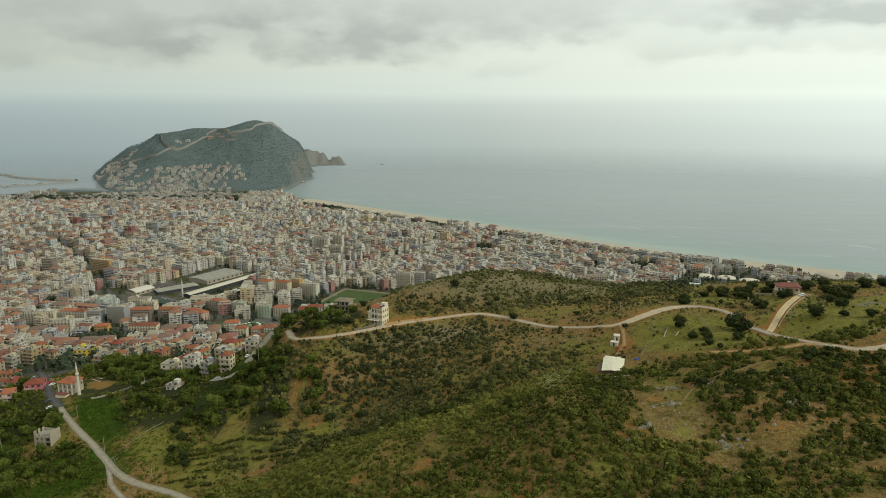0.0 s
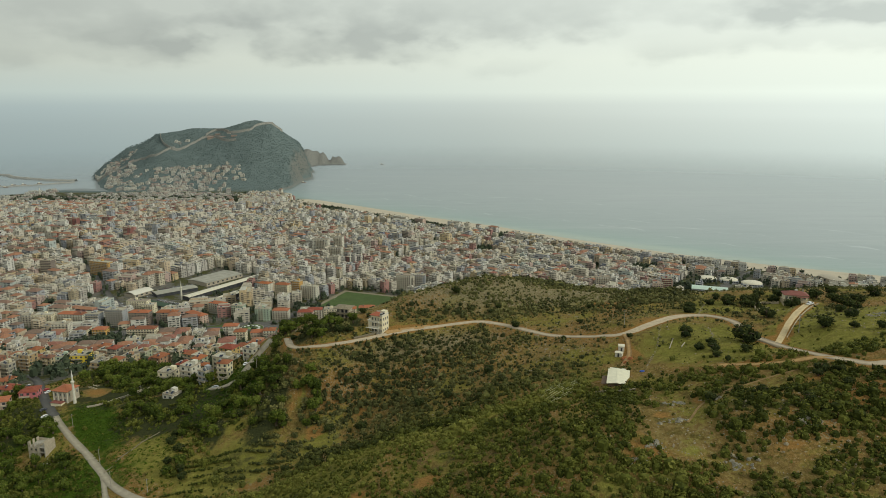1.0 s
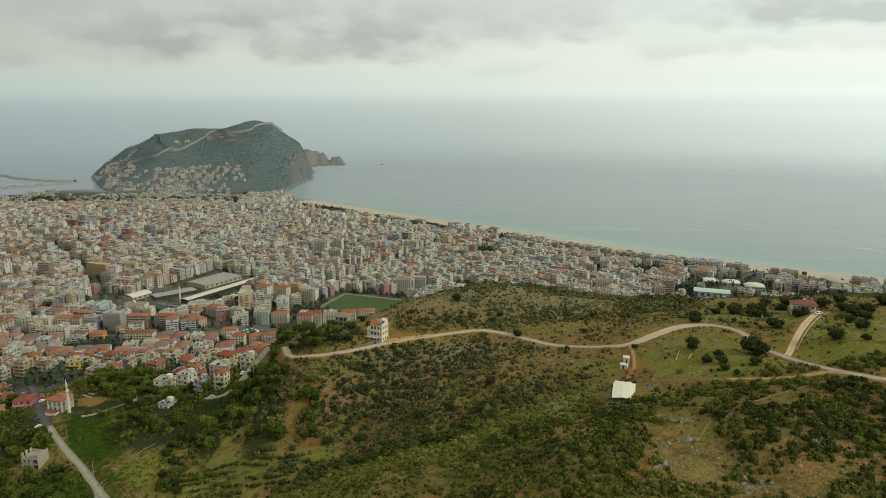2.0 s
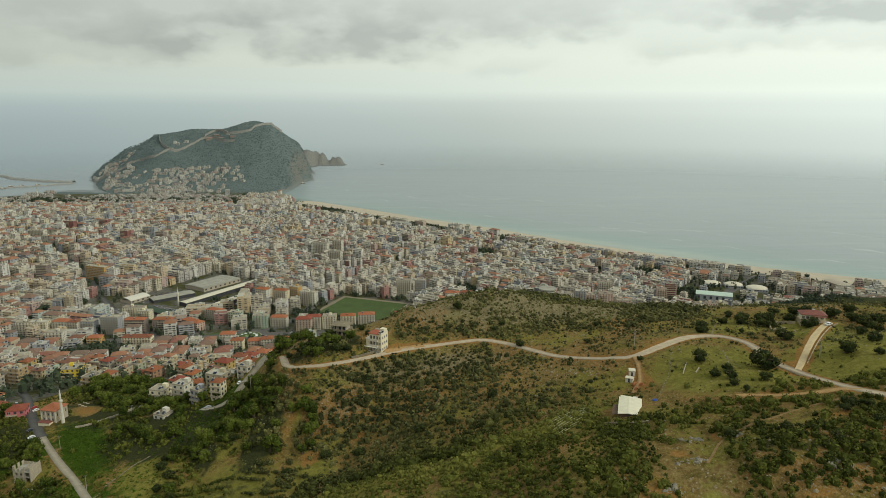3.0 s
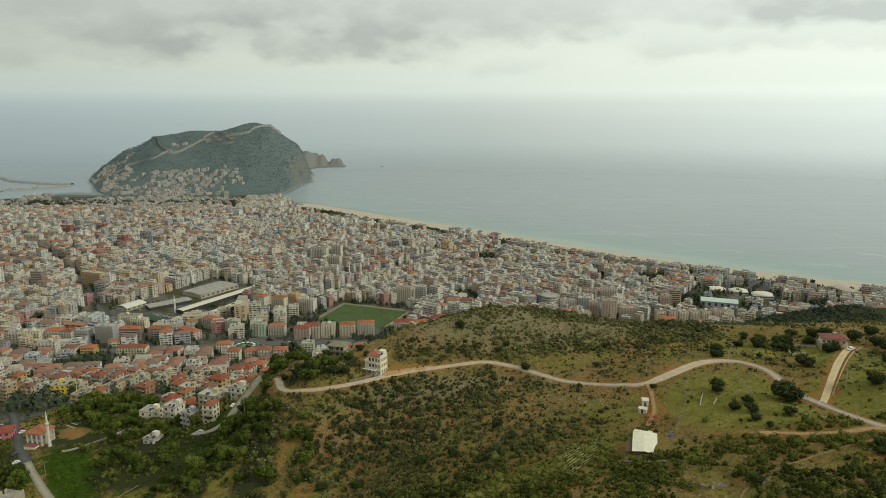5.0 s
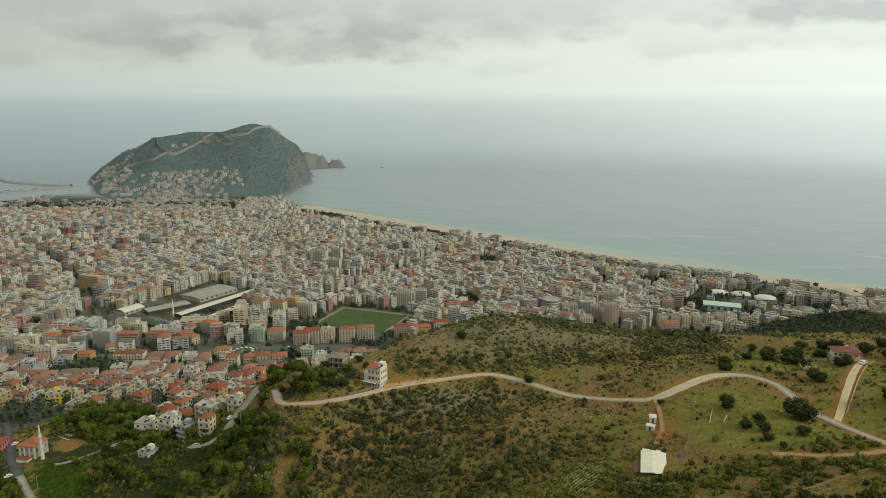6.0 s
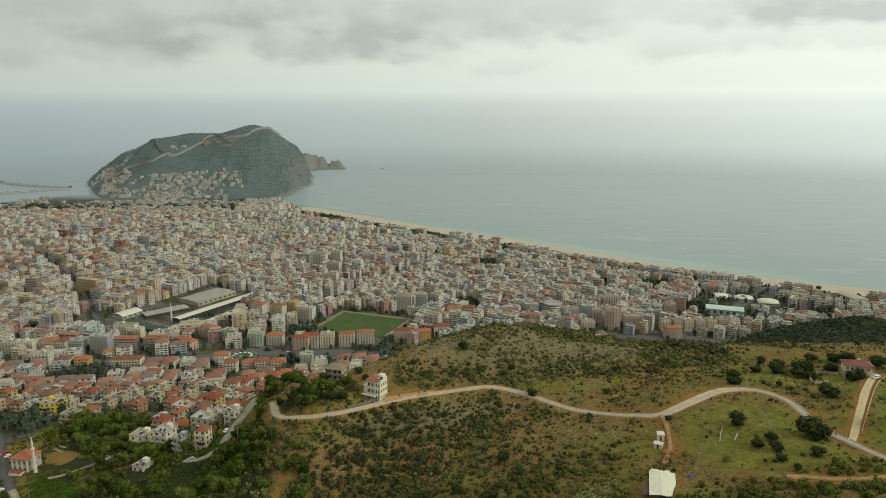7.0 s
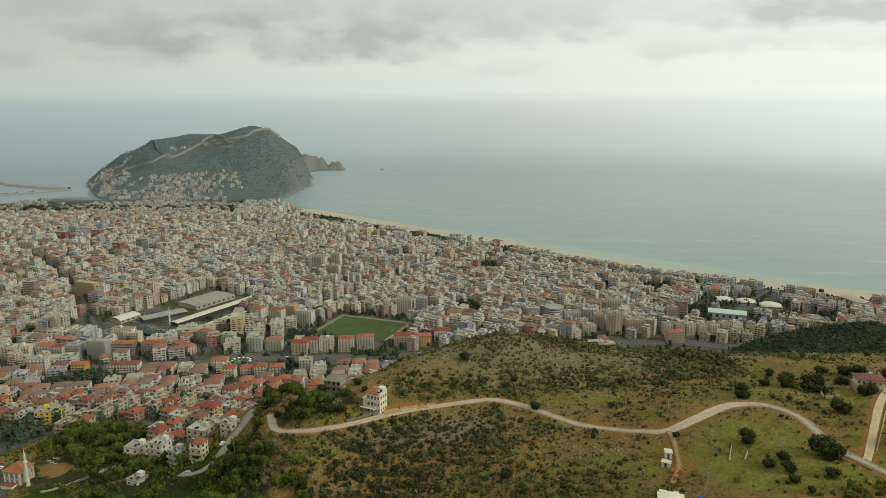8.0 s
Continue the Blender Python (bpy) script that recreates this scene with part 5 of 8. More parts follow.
PAINT = {"w": (M_WHITE, "white"), "c": (M_CREAM, "cream"), "g": (M_SEAGREEN, "pale green"), "y": (M_CREAM, "yellow-cream"), "o": (M_OCHRE, "ochre"), "r": (M_SALMON, "salmon-red"),
         "s": (M_GREYPAINT, "grey"), "p": (M_SALMON, "salmon-pink"), "R": (M_REDCLAD, "dark red"), "n": (M_BROWN, "brown"), "Y": (M_YELLOW, "bright yellow"), "P": (M_PINK, "deep pink")}


def placed_town():
    for k, (x, y, turn, w, st, paint, roof) in enumerate(PLACED):
        d = min(w, 13.0) * 0.95
        mat, word = PAINT[paint]
        foot = (x, y, turn, w, st, paint, roof) in FOOT_HOUSES
        ob = apartment(w, d, st, roof, 500 + k, foot, mat, M_ORANGE if roof and k % 2 else None)
        z = min(float(base_height(x + p, y + q)) for p in (-5, 5) for q in (-5, 5)) + 0.4
        ob.matrix_world = pose(x, y + d * 0.3, z, 0, 0, turn)
        flats = "apartment block" if st > 3 else "house"
        where = "beside the ring road" if abs(y - 920) < 40 else "at the foot of the hill" if foot else "among lower town blocks"
        tagged(ob, f"{word} {st}-storey {flats} {where}", "apartment building" if st > 3 else "house", "landmark blocks of the town")


placed_town()

# ---- plants and stones ----
def foliage(centre, radius, tone, leaves, size, rng, flat=0.25):
    """Leaf sprays on ragged domes: centre (n, 3), radius (n, 3). Returns corners and tones."""
    n = len(centre)
    u = rng.normal(size=(n, leaves, 3))
    u /= np.linalg.norm(u, axis=2, keepdims=True)
    u[..., 2] = np.where(u[..., 2] < -flat, -u[..., 2], u[..., 2])
    lump = 1 + 0.22 * np.sin(3 * np.arctan2(u[..., 1], u[..., 0]) + rng.uniform(0, 6.3, (n, 1))) * (1 - u[..., 2] ** 2)
    r = rng.uniform(0.62, 1.06, (n, leaves)) * lump
    p = centre[:, None, :] + u * r[..., None] * radius[:, None, :]
    nrm = u + rng.normal(0, 0.55, u.shape)
    nrm /= np.linalg.norm(nrm, axis=2, keepdims=True)
    a = np.cross(nrm, rng.normal(size=u.shape))
    a /= np.linalg.norm(a, axis=2, keepdims=True) + 1e-9
    b = np.cross(nrm, a)
    s = (size * radius.mean(1))[:, None, None] * rng.uniform(0.6, 1.3, (n, leaves, 1))
    q = np.stack([p - a * s, p - b * s * 0.62 + nrm * s * .12, p + a * s, p + b * s * 0.62 + nrm * s * .12], 2)
    # tone rises with height on each dome, painting in light from above
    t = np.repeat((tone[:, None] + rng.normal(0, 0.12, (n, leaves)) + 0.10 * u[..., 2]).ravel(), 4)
    return q.reshape(-1, 3), t


def mounds(centre, radius, tone, rng, sides=6):
    """The lumpy body of each bush, under its leaf sprays."""
    n = len(centre)
    a = (np.arange(sides) * 2 * np.pi / sides)[None] + rng.uniform(0, 6.3, (n, 1))
    def ring(rr, zz):
        k = rr * rng.uniform(0.72, 1.12, (n, sides))
        return np.stack([np.cos(a) * k, np.sin(a) * k, zz * rng.uniform(0.75, 1.2, (n, sides)) if zz > 0 else np.full((n, sides), zz)], -1)
    v = np.concatenate([ring(0.74, -0.55), ring(0.60, 0.38), rng.normal(0, 0.15, (n, 1, 3)) * np.array([1, 1, 0.3]) + np.array([0, 0, 0.66])], 1)
    v = centre[:, None, :] + v * radius[:, None, :]
    tri = []
    for k in range(sides):
        j = (k + 1) % sides
        tri += [(k, j, sides + j), (k, sides + j, sides + k), (sides + k, sides + j, 2 * sides)]
    m = 2 * sides + 1
    f = (np.array(tri)[None] + (m * np.arange(n))[:, None, None]).reshape(-1, 3)
    # bodies darker than their sprays: shade inside the bush, put in as tone
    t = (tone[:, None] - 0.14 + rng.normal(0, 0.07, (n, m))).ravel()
    return v.reshape(-1, 3), f, t


def bush_stuff(name, centre, radius, tone, leaves, size, mat, label, seed, sides=6):
    rng = np.random.default_rng(seed)
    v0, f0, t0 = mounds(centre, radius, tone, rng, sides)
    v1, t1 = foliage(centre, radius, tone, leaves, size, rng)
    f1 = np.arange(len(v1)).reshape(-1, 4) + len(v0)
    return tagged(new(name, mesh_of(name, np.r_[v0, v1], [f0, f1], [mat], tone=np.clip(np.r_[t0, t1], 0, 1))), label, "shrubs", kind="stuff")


def leaf_stuff(name, centre, radius, tone, leaves, size, mat, label, category, seed):
    rng = np.random.default_rng(seed)
    v, t = foliage(centre, radius, tone, leaves, size, rng)
    f = np.arange(len(v)).reshape(-1, 4)
    return tagged(new(name, mesh_of(name, v, [f], [mat], tone=np.clip(t, 0, 1))), label, category, kind="stuff")


def in_view(x, y):
    return np.abs(x) < 0.70 * y + 12


def off_roads(x, y, gap=1.2):
    ok = np.ones(len(x), bool)
    for line, w in BENCHED:
        d, _ = near_line(x, y, line)
        ok &= d > w + gap
    d, _ = near_line(x, y, curve_points(SHEDWAY, 5))
    path, _ = near_line(x, y, curve_points(DIRT_PATH, 5))
    foot, _ = near_line(x, y, curve_points(FOOTPATH, 3))
    return ok & (d > 1.4) & (path > 2.6) & (foot > 0.75)


# yards and floors that stay clear: x, y, half length, half width, turn
CLEAR = [(73.5, 281, 9.5, 9, 0), (83, 313, 5, 7, 0), (-37, 398, 9, 8, 0), (184, 352, 11, 8, 0), (-246, 425, 14, 11, 0), (-230, 366, 9, 8, 0), (-58, 412, 8, 7, 0), (-215, 425, 16, 6, -20), (-238, 446, 17, 9, -40), (-30, 398, 12, 4, 0), (-168, 399, 8, 8, 0)]


def woody(x, y):
    """How thickly the valley is wooded."""
    return np.maximum.reduce([blob(x, y, -195, 432, 48, 30, -25), blob(x, y, -158, 388, 36, 28, -10), blob(x, y, -128, 352, 14, 34, 20), 0.9 * blob(x, y, -275, 372, 44, 38),
                              0.8 * blob(x, y, -232, 335, 44, 26), 0.9 * blob(x, y, -300, 430, 26, 22), 0.95 * blob(x, y, -114, 378, 24, 30), 0.8 * blob(x, y, -138, 335, 9, 26, 20), blob(x, y, -238, 500, 32, 36), 0.95 * blob(x, y, -74, 401, 22, 12), 0.9 * blob(x, y, -205, 470, 20, 26), 1.0 * blob(x, y, -92, 352, 11, 34, -8), 0.6 * blob(x, y, -70, 345, 12, 22), 0.9 * blob(x, y, -100, 446, 12, 26), 0.8 * blob(x, y, -104, 412, 10, 14)])


def build_scrub():
    rng = np.random.default_rng(21)
    n = 232000
    x, y = rng.uniform(-330, 430, n), rng.uniform(165, 830, n)
    ok = in_view(x, y) & (y < town_edge(x) + 4) & (rng.random(n) < np.where(y < 480, 1.0, 0.62))
    x, y = x[ok], y[ok]
    past = y - crest_line(x) + 3 * vnoise(x, y, 20, 50)
    near = smooth(x, -128, -100) * (1 - smooth(x, 62, 84))
    spur = smooth(-past, -5, 5) * near
    crest = np.exp(-((past + 4) / 7) ** 2) * near
    gully = np.exp(-((past - 19) / 13) ** 2) * near * (1 - 0.6 * smooth(x, 5, 40))
    side = smooth(-past, -30, -12)
    slope = (past > 8) * (y < 394) * (x > -92) * (1 - 0.85 * smooth(x, 35, 78)) * (0.62 + 0.40 * vnoise(x, y, 40, 53)) * (1.55 - 0.95 * smooth(x, -20, 35))
    front = smooth(x, 45, 80) * (y < 268)
    hump = (y > 392) * (x > -40) * (x < 150) * (0.35 + 0.65 * smooth(x, 20, 60))
    shoulder = smooth(y, 585, 615) * smooth(x, 190, 235)
    wooded = woody(x, y)
    grassy = np.maximum.reduce([blob(x, y, 118, 300, 26, 32, 20), blob(x, y, 160, 284, 22, 32), blob(x, y, 164, 266, 26, 18), blob(x, y, 192, 290, 40, 34), blob(x, y, -208, 388, 52, 14, -51), blob(x, y, -155, 340, 20, 34, 25),
                                0.6 * blob(x, y, -62, 320, 9, 9), 0.6 * blob(x, y, -80, 352, 4, 14, -10), blob(x, y, -139, 380, 9, 24), *(0.9 * blob(x, y, *q) for q in BARE)])
    lump, patch = vnoise(x, y, 24, 51), vnoise(x, y, 8, 52)
    dens = 0.34 + 0.46 * lump + 0.34 * patch + 0.75 * spur + 0.9 * gully + 0.62 * slope + 0.52 * hump + 0.34 * front * (1 + 2.0 * lump) + 0.62 * np.maximum.reduce([blob(x, y, *q) for q in THICK]) + 0.30 * smooth(x, 70, 110) * (y < 225) + 0.5 * smooth(-x, 60, 80) * (y < 300) + 0.8 * shoulder + 0.9 * wooded * (grassy < 0.5) - 0.8 * grassy
    dens = np.where(front > 0.3, smooth(dens, 0.22, 0.86), dens) - 0.14 * (y > 425) * (x > -60) * (x < 170) + 0.5 * blob(x, y, -215, 322, 50, 34) * (grassy < 0.5)
    # the terraces carry their bushes in rows along the banks
    bank = (base_height(x, y) / 2.6) % 1.0
    ter = np.exp(-((x + 98) / 34) ** 4 - ((y - 312) / 30) ** 4)
    dens = dens + 0.4 * blob(x, y, 112, 384, 42, 22) + 0.5 * np.maximum(blob(x, y, -86, 384, 22, 18), blob(x, y, -122, 352, 14, 24, 20)) * (grassy < 0.4)
    dens = np.where(ter > 0.45, 0.24 + 0.5 * patch, dens)
    ok = (rng.random(len(x)) < np.clip(dens, np.where((x > 80) & (grassy > 0.2), 0.06, 0.015), 1)) & off_roads(x, y)
    for c in CLEAR:
        ok &= ~inside(x, y, c)
    x, y, spur, gully, slope, front, shoulder, wooded, lump, crest, hump = (v[ok] for v in (x, y, spur, gully, slope, front, shoulder, wooded, lump, crest, hump))
    n = len(x)
    r = np.exp(rng.normal(-0.20, 0.40, n)) * (1 + 0.25 * lump) * (1 + 0.95 * gully + 0.30 * spur + 0.45 * front + (0.22 + 0.34 * smooth(-x, 0, 25)) * slope + 0.75 * hump * (1 + lump))
    r = np.where(shoulder > 0.5, rng.uniform(1.6, 3.2, n), r)
    r = np.where(wooded > 0.3, rng.uniform(1.1, 2.6, n), r)
    r = np.clip(r, 0.38, 3.2)
    for line, w in BENCHED:
        d, _ = near_line(x, y, line)
        r = np.minimum(r, np.maximum(0.4, (d - w - 0.2) * 0.8))
    # the larger ones crowd the smaller out
    keep = rng.random(n) < np.clip((0.42 + 0.35 * hump + 0.46 * front + 0.44 * slope + 0.10 * (y > 392) + 0.62 * spur + 0.3 * gully) / r ** 1.2, 0.10, 0.95)
    x, y, r, spur, gully, slope, shoulder, wooded, crest = (v[keep] for v in (x, y, r, spur, gully, slope, shoulder, wooded, crest))
    n = len(x)
    tall = r * rng.uniform(0.6, 1.0, n)
    tone = 0.42 + 0.26 * vnoise(x, y, 22, 54) + 0.14 * vnoise(x, y, 7, 55) + rng.normal(0, 0.13, n) + 0.14 * spur + 0.52 * crest - 0.12 * spur * smooth(x, -20, 20) - 0.14 * smooth(x, 74, 90) * (y < 245) - 0.20 * gully - 0.17 * slope - 0.10 * shoulder - 0.05 * wooded
    # rows of bushes along the terrace banks
    bx, by = rng.uniform(-140, -66, 9000), rng.uniform(280, 348, 9000)
    on = (np.exp(-((bx + 103) / 33) ** 4 - ((by - 314) / 31) ** 4) > 0.45) & (((by + 0.12 * bx + 5.0 * vnoise(bx, by, 26, 58)) / 5.6 % 1.0) < 0.22) & (vnoise(bx, by, 9, 57) > -0.05) & off_roads(bx, by) & (rng.random(9000) < 0.75)
    bx, by = bx[on], by[on]
    br = rng.uniform(0.6, 1.15, len(bx))
    x, y, r, tall = np.r_[x, bx], np.r_[y, by], np.r_[r, br], np.r_[tall, br * 0.75]
    tone = np.r_[tone, rng.normal(0.2, 0.12, len(bx))]
    return np.stack([x, y, height(x, y) + tall * 0.42], -1), np.stack([r, r, tall], -1), np.clip(tone, 0.02, 1)


c_, r_, t_ = build_scrub()
big_, small_ = r_[:, 0] > 1.35, r_[:, 0] < 0.75
mid_ = ~big_ & ~small_
back_ = (c_[:, 1] > 592) & (c_[:, 0] > 185)
big_, small_, mid_ = big_ & ~back_, small_ & ~back_, mid_ & ~back_
bush_stuff("shoulder_wood", c_[back_], r_[back_] * 1.1, t_[back_], 10, 0.36, M_FAR, "dark evergreen wood on the shoulder behind the crest", 37, 6)
far_ = big_ & (c_[:, 1] > 330)
big_ = big_ & ~far_
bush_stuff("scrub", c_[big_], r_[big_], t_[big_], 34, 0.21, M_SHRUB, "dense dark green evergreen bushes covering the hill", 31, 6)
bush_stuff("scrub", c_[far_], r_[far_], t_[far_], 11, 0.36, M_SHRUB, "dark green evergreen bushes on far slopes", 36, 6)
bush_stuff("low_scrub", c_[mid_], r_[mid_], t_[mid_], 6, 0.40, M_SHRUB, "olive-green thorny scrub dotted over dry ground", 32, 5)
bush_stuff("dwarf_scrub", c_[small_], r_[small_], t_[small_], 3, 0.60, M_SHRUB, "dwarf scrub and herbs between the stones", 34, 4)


def build_meadow():
    rng = np.random.default_rng(43)
    n = 16000
    x, y = rng.uniform(-300, -90, n), rng.uniform(280, 440, n)
    w = np.maximum.reduce([blob(x, y, -208, 388, 50, 13, -51), blob(x, y, -138, 385, 11, 28), 0.8 * blob(x, y, -212, 322, 60, 34), 0.6 * blob(x, y, -110, 372, 26, 16), 0.25 * blob(x, y, -152, 338, 22, 30)])
    ok = (rng.random(n) < w * 1.2) & off_roads(x, y, .3) & in_view(x, y)
    for c in CLEAR:
        ok &= ~inside(x, y, c)
    x, y = x[ok], y[ok]
    r = rng.uniform(.5, 1.0, len(x))
    return np.stack([x, y, height(x, y) + .1], -1), np.stack([r, r, r * .35], -1), np.clip(rng.normal(.45, .22, len(x)) + .2 * vnoise(x, y, 12, 44), 0, 1)


c_, r_, t_ = build_meadow()
leaf_stuff("meadow_grass", c_, r_, t_, 7, 0.62, M_MEADOW, "lush green meadow grass beside the lane", "grass", 35)


def build_grass():
    rng = np.random.default_rng(41)
    n = 20000
    x, y = rng.uniform(-300, 240, n), rng.uniform(170, 470, n)
    crest = np.exp(-((y - crest_line(x) + 5) / 8) ** 2) * (x > -110) * (x < 75)
    dens = 0.25 + 0.5 * vnoise(x, y, 14, 71) + 1.0 * crest
    ok = (rng.random(n) < dens) & in_view(x, y) & (y < town_edge(x)) & off_roads(x, y, 0.4)
    for c in CLEAR:
        ok &= ~inside(x, y, c)
    x, y, crest = x[ok], y[ok], crest[ok]
    n = len(x)
    r = rng.uniform(0.25, 0.6, n) * (1 + 0.8 * crest)
    return np.stack([x, y, height(x, y) + 0.15], -1), np.stack([r, r, r * 0.8], -1), np.clip(0.75 + rng.normal(0, 0.2, n), 0, 1)


c_, r_, t_ = build_grass()
leaf_stuff("dry_grass", c_, r_, t_, 7, 0.7, M_SHRUB, "tufts of pale dry grass between the shrubs", "grass", 33)


def build_stones(name, x, y, r, mat, label, seed):
    """Angular stones sunk in the ground."""
    rng = np.random.default_rng(seed)
    n = len(x)
    z = height(x, y)
    base = np.array([(1, 0, 0), (0.3, 0.9, 0), (-0.8, 0.6, 0), (-0.9, -0.5, 0), (0.2, -1, 0), (0.5, 0.1, 1), (-0.4, 0.3, 0.9), (-0.1, -0.6, 0.8)], float)
    v = base[None] * r[:, None, None] * rng.uniform(0.65, 1.3, (n, 8, 3)) * np.array([1, 1, 0.62])
    a = rng.uniform(0, 360, n)
    v = to_world(v, x, y, z - 0.12 * r, a)
    hp = Heap()
    tri = np.array([(0, 1, 5), (1, 6, 5), (1, 2, 6), (2, 3, 6), (3, 7, 6), (3, 4, 7), (4, 0, 5), (4, 5, 7), (5, 6, 7)])
    hp.add(v, tri, 0)
    return tagged(new(name, hp.mesh(name, [mat])), label, "stones", kind="stuff")


rng_ = np.random.default_rng(77)
n_ = 60000
sx_, sy_ = rng_.uniform(-130, 260, n_), rng_.uniform(180, 520, n_)
stony_ = 0.10 + 0.34 * smooth(sy_, 395, 425) * (1 + 0.8 * (sx_ < 120)) + 0.5 * blob(sx_, sy_, 205, 270, 40, 30) + 0.28 * blob(sx_, sy_, 80, 215, 50, 40) + 0.25 * vnoise(sx_, sy_, 30, 81) + 0.40 * (np.abs(sy_ - 372) < 16) * (sx_ < 60) + 0.42 * (sy_ > crest_line(sx_) + 12) * (sy_ < 392) * (sx_ < 80) * (0.6 + 0.8 * vnoise(sx_, sy_, 26, 82)) - 0.3 * (sy_ < crest_line(sx_)) * (sx_ < 60) - 0.6 * (sx_ < -58) * (sy_ < 350)
ok_ = (rng_.random(n_) < stony_) & in_view(sx_, sy_) & off_roads(sx_, sy_, 0.6) & (sy_ < town_edge(sx_) - 4)
for c_ in CLEAR:
    ok_ &= ~inside(sx_, sy_, c_)
build_stones("stones", sx_[ok_], sy_[ok_], np.exp(rng_.normal(-1.30, 0.42, ok_.sum())), M_ROCK, "pale limestone boulders strewn over the hillside", 78)


def outcrop(x, y, spread, count, seed):
    """A patch of bare grey limestone breaking through the soil."""
    rng = np.random.default_rng(seed)
    a, d = rng.uniform(0, 6.283, count), spread * np.sqrt(rng.random(count))
    build_stones("rock_outcrop", x + 1.5 * d * np.cos(a), y + 0.8 * d * np.sin(a), rng.uniform(0.45, 1.25, count), M_OUTCROP, "grey limestone outcrop between low bushes", seed)


M_OUTCROP = plain_mat("grey_limestone", (0.25, 0.225, 0.17), 0.95, vary=0.5, scale=0.7)
for k_, (x_, y_, s_, n_) in enumerate(((90, 198, 3.6, 26), (115, 210, 3.4, 24), (95, 236, 2.6, 14), (68, 211, 3.0, 18), (60, 204, 2.4, 12), (108, 224, 2.2, 10), (78, 224, 3.2, 16), (84, 240, 2.6, 14), (205, 275, 7, 40), (196, 300, 6, 30))):
    outcrop(x_, y_, s_, n_, 300 + k_)


def tree_kind(name, h, r, seed, leaves=420, slim=1.0, mat=None, trunk_h=0.35, fine=0.26):
    """A tree: tapered trunk with limbs, and a ragged crown of leaf sprays in clumps."""
    rng = np.random.default_rng(seed)
    ob = thing(name, "", "", Matrix())
    bm = bm_tube([(0, 0, -0.5), (0.05 * r, 0.02, h * 0.25), (0.1 * r, 0.06 * r, h * 0.55), (0.12 * r, 0.05 * r, h * 0.8)], [0.075 * r + 0.1, 0.06 * r + 0.06, 0.04 * r + .03, 0.03], 7)
    tips = []
    for k in range(6):
        a = k * 1.05 + rng.uniform(0, 0.5)
        z0 = h * rng.uniform(0.22, 0.5)
        tip = (math.cos(a) * r * 0.65 * slim, math.sin(a) * r * 0.65 * slim, z0 + h * rng.uniform(0.15, 0.32))
        bm_tube([(0.05 * r, 0.03 * r, z0), (tip[0] * .5, tip[1] * .5, (z0 + tip[2]) / 2 + .1), tip], [0.035 * r + .03, 0.025 * r + .02, 0.02], 5, bm)
        tips.append(tip)
    part("trunk", bm, M_BARK, ob)
    n = 13
    c = rng.normal(size=(n, 3))
    c /= np.linalg.norm(c, axis=1, keepdims=True)
    c *= rng.uniform(0.35, 0.72, (n, 1))
    cen = np.stack([c[:, 0] * r * slim, c[:, 1] * r * slim, h * (trunk_h + (1 - trunk_h) * 0.5) + c[:, 2] * h * (1 - trunk_h) * 0.46], -1)
    rad = np.stack([np.full(n, r * 0.50 * (0.4 + 0.6 * slim)), np.full(n, r * 0.50 * (0.4 + 0.6 * slim)), np.full(n, h * (1 - trunk_h) * 0.27)], -1) * rng.uniform(0.75, 1.2, (n, 1))
    # upper clumps toned lighter than lower ones, as top light would make them
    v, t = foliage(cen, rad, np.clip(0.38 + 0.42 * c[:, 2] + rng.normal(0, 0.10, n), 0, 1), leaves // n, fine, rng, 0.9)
    # core in darker tone, painting the shade within the crown
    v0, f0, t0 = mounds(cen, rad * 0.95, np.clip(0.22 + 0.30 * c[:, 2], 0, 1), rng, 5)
    f1 = np.arange(len(v)).reshape(-1, 4) + len(v0)
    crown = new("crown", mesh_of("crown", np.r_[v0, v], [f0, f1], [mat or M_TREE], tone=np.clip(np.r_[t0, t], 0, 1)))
    crown.parent = ob
    return ob


KINDS = [tree_kind("tree", 1.45, 1.0, 101 + k, 520, 1.0, None, 0.16, 0.20) for k in range(4)] + [tree_kind("tree", 1.9, 1.0, 111, 520, 0.8, None, 0.2, 0.20)]
FINE_KINDS = [tree_kind("tree", 1.25, 1.0, 121 + k, 1000, 1.0, M_DARKTREE, 0.0, 0.17) for k in range(4)]
TREES = [(131.5, 293, 7.0), (91, 328, 1.9), (112.5, 312, 4.4), (111.2, 293, 2.6), (117.5, 295, 2.8), (115.5, 286.5, 3.0), (113.4, 279, 2.6), (125.7, 278, 2.8), (115.1, 270.5, 2.0), (158.7, 331, 4.6), (153.7, 367, 4.2), (164, 366, 4.0), (168, 366, 4.1), (178.5, 347, 4.5),
         (165, 293, 4.9), (199, 362, 4.4), (200, 338, 5.0), (209, 342, 4.4), (226, 356, 4.6), (134, 366, 3.8), (8, 432, 4.2), (29, 404, 2.6), (33, 410, 2.9), (40, 380, 3.2),
         (62, 347, 2.1), (137, 243, 3.0), (-70, 393, 4.0), (-62, 391, 3.8), (-55, 391, 3.2), (-79, 397, 3.4), (-69, 415, 3.8), (-51, 420, 3.0)]
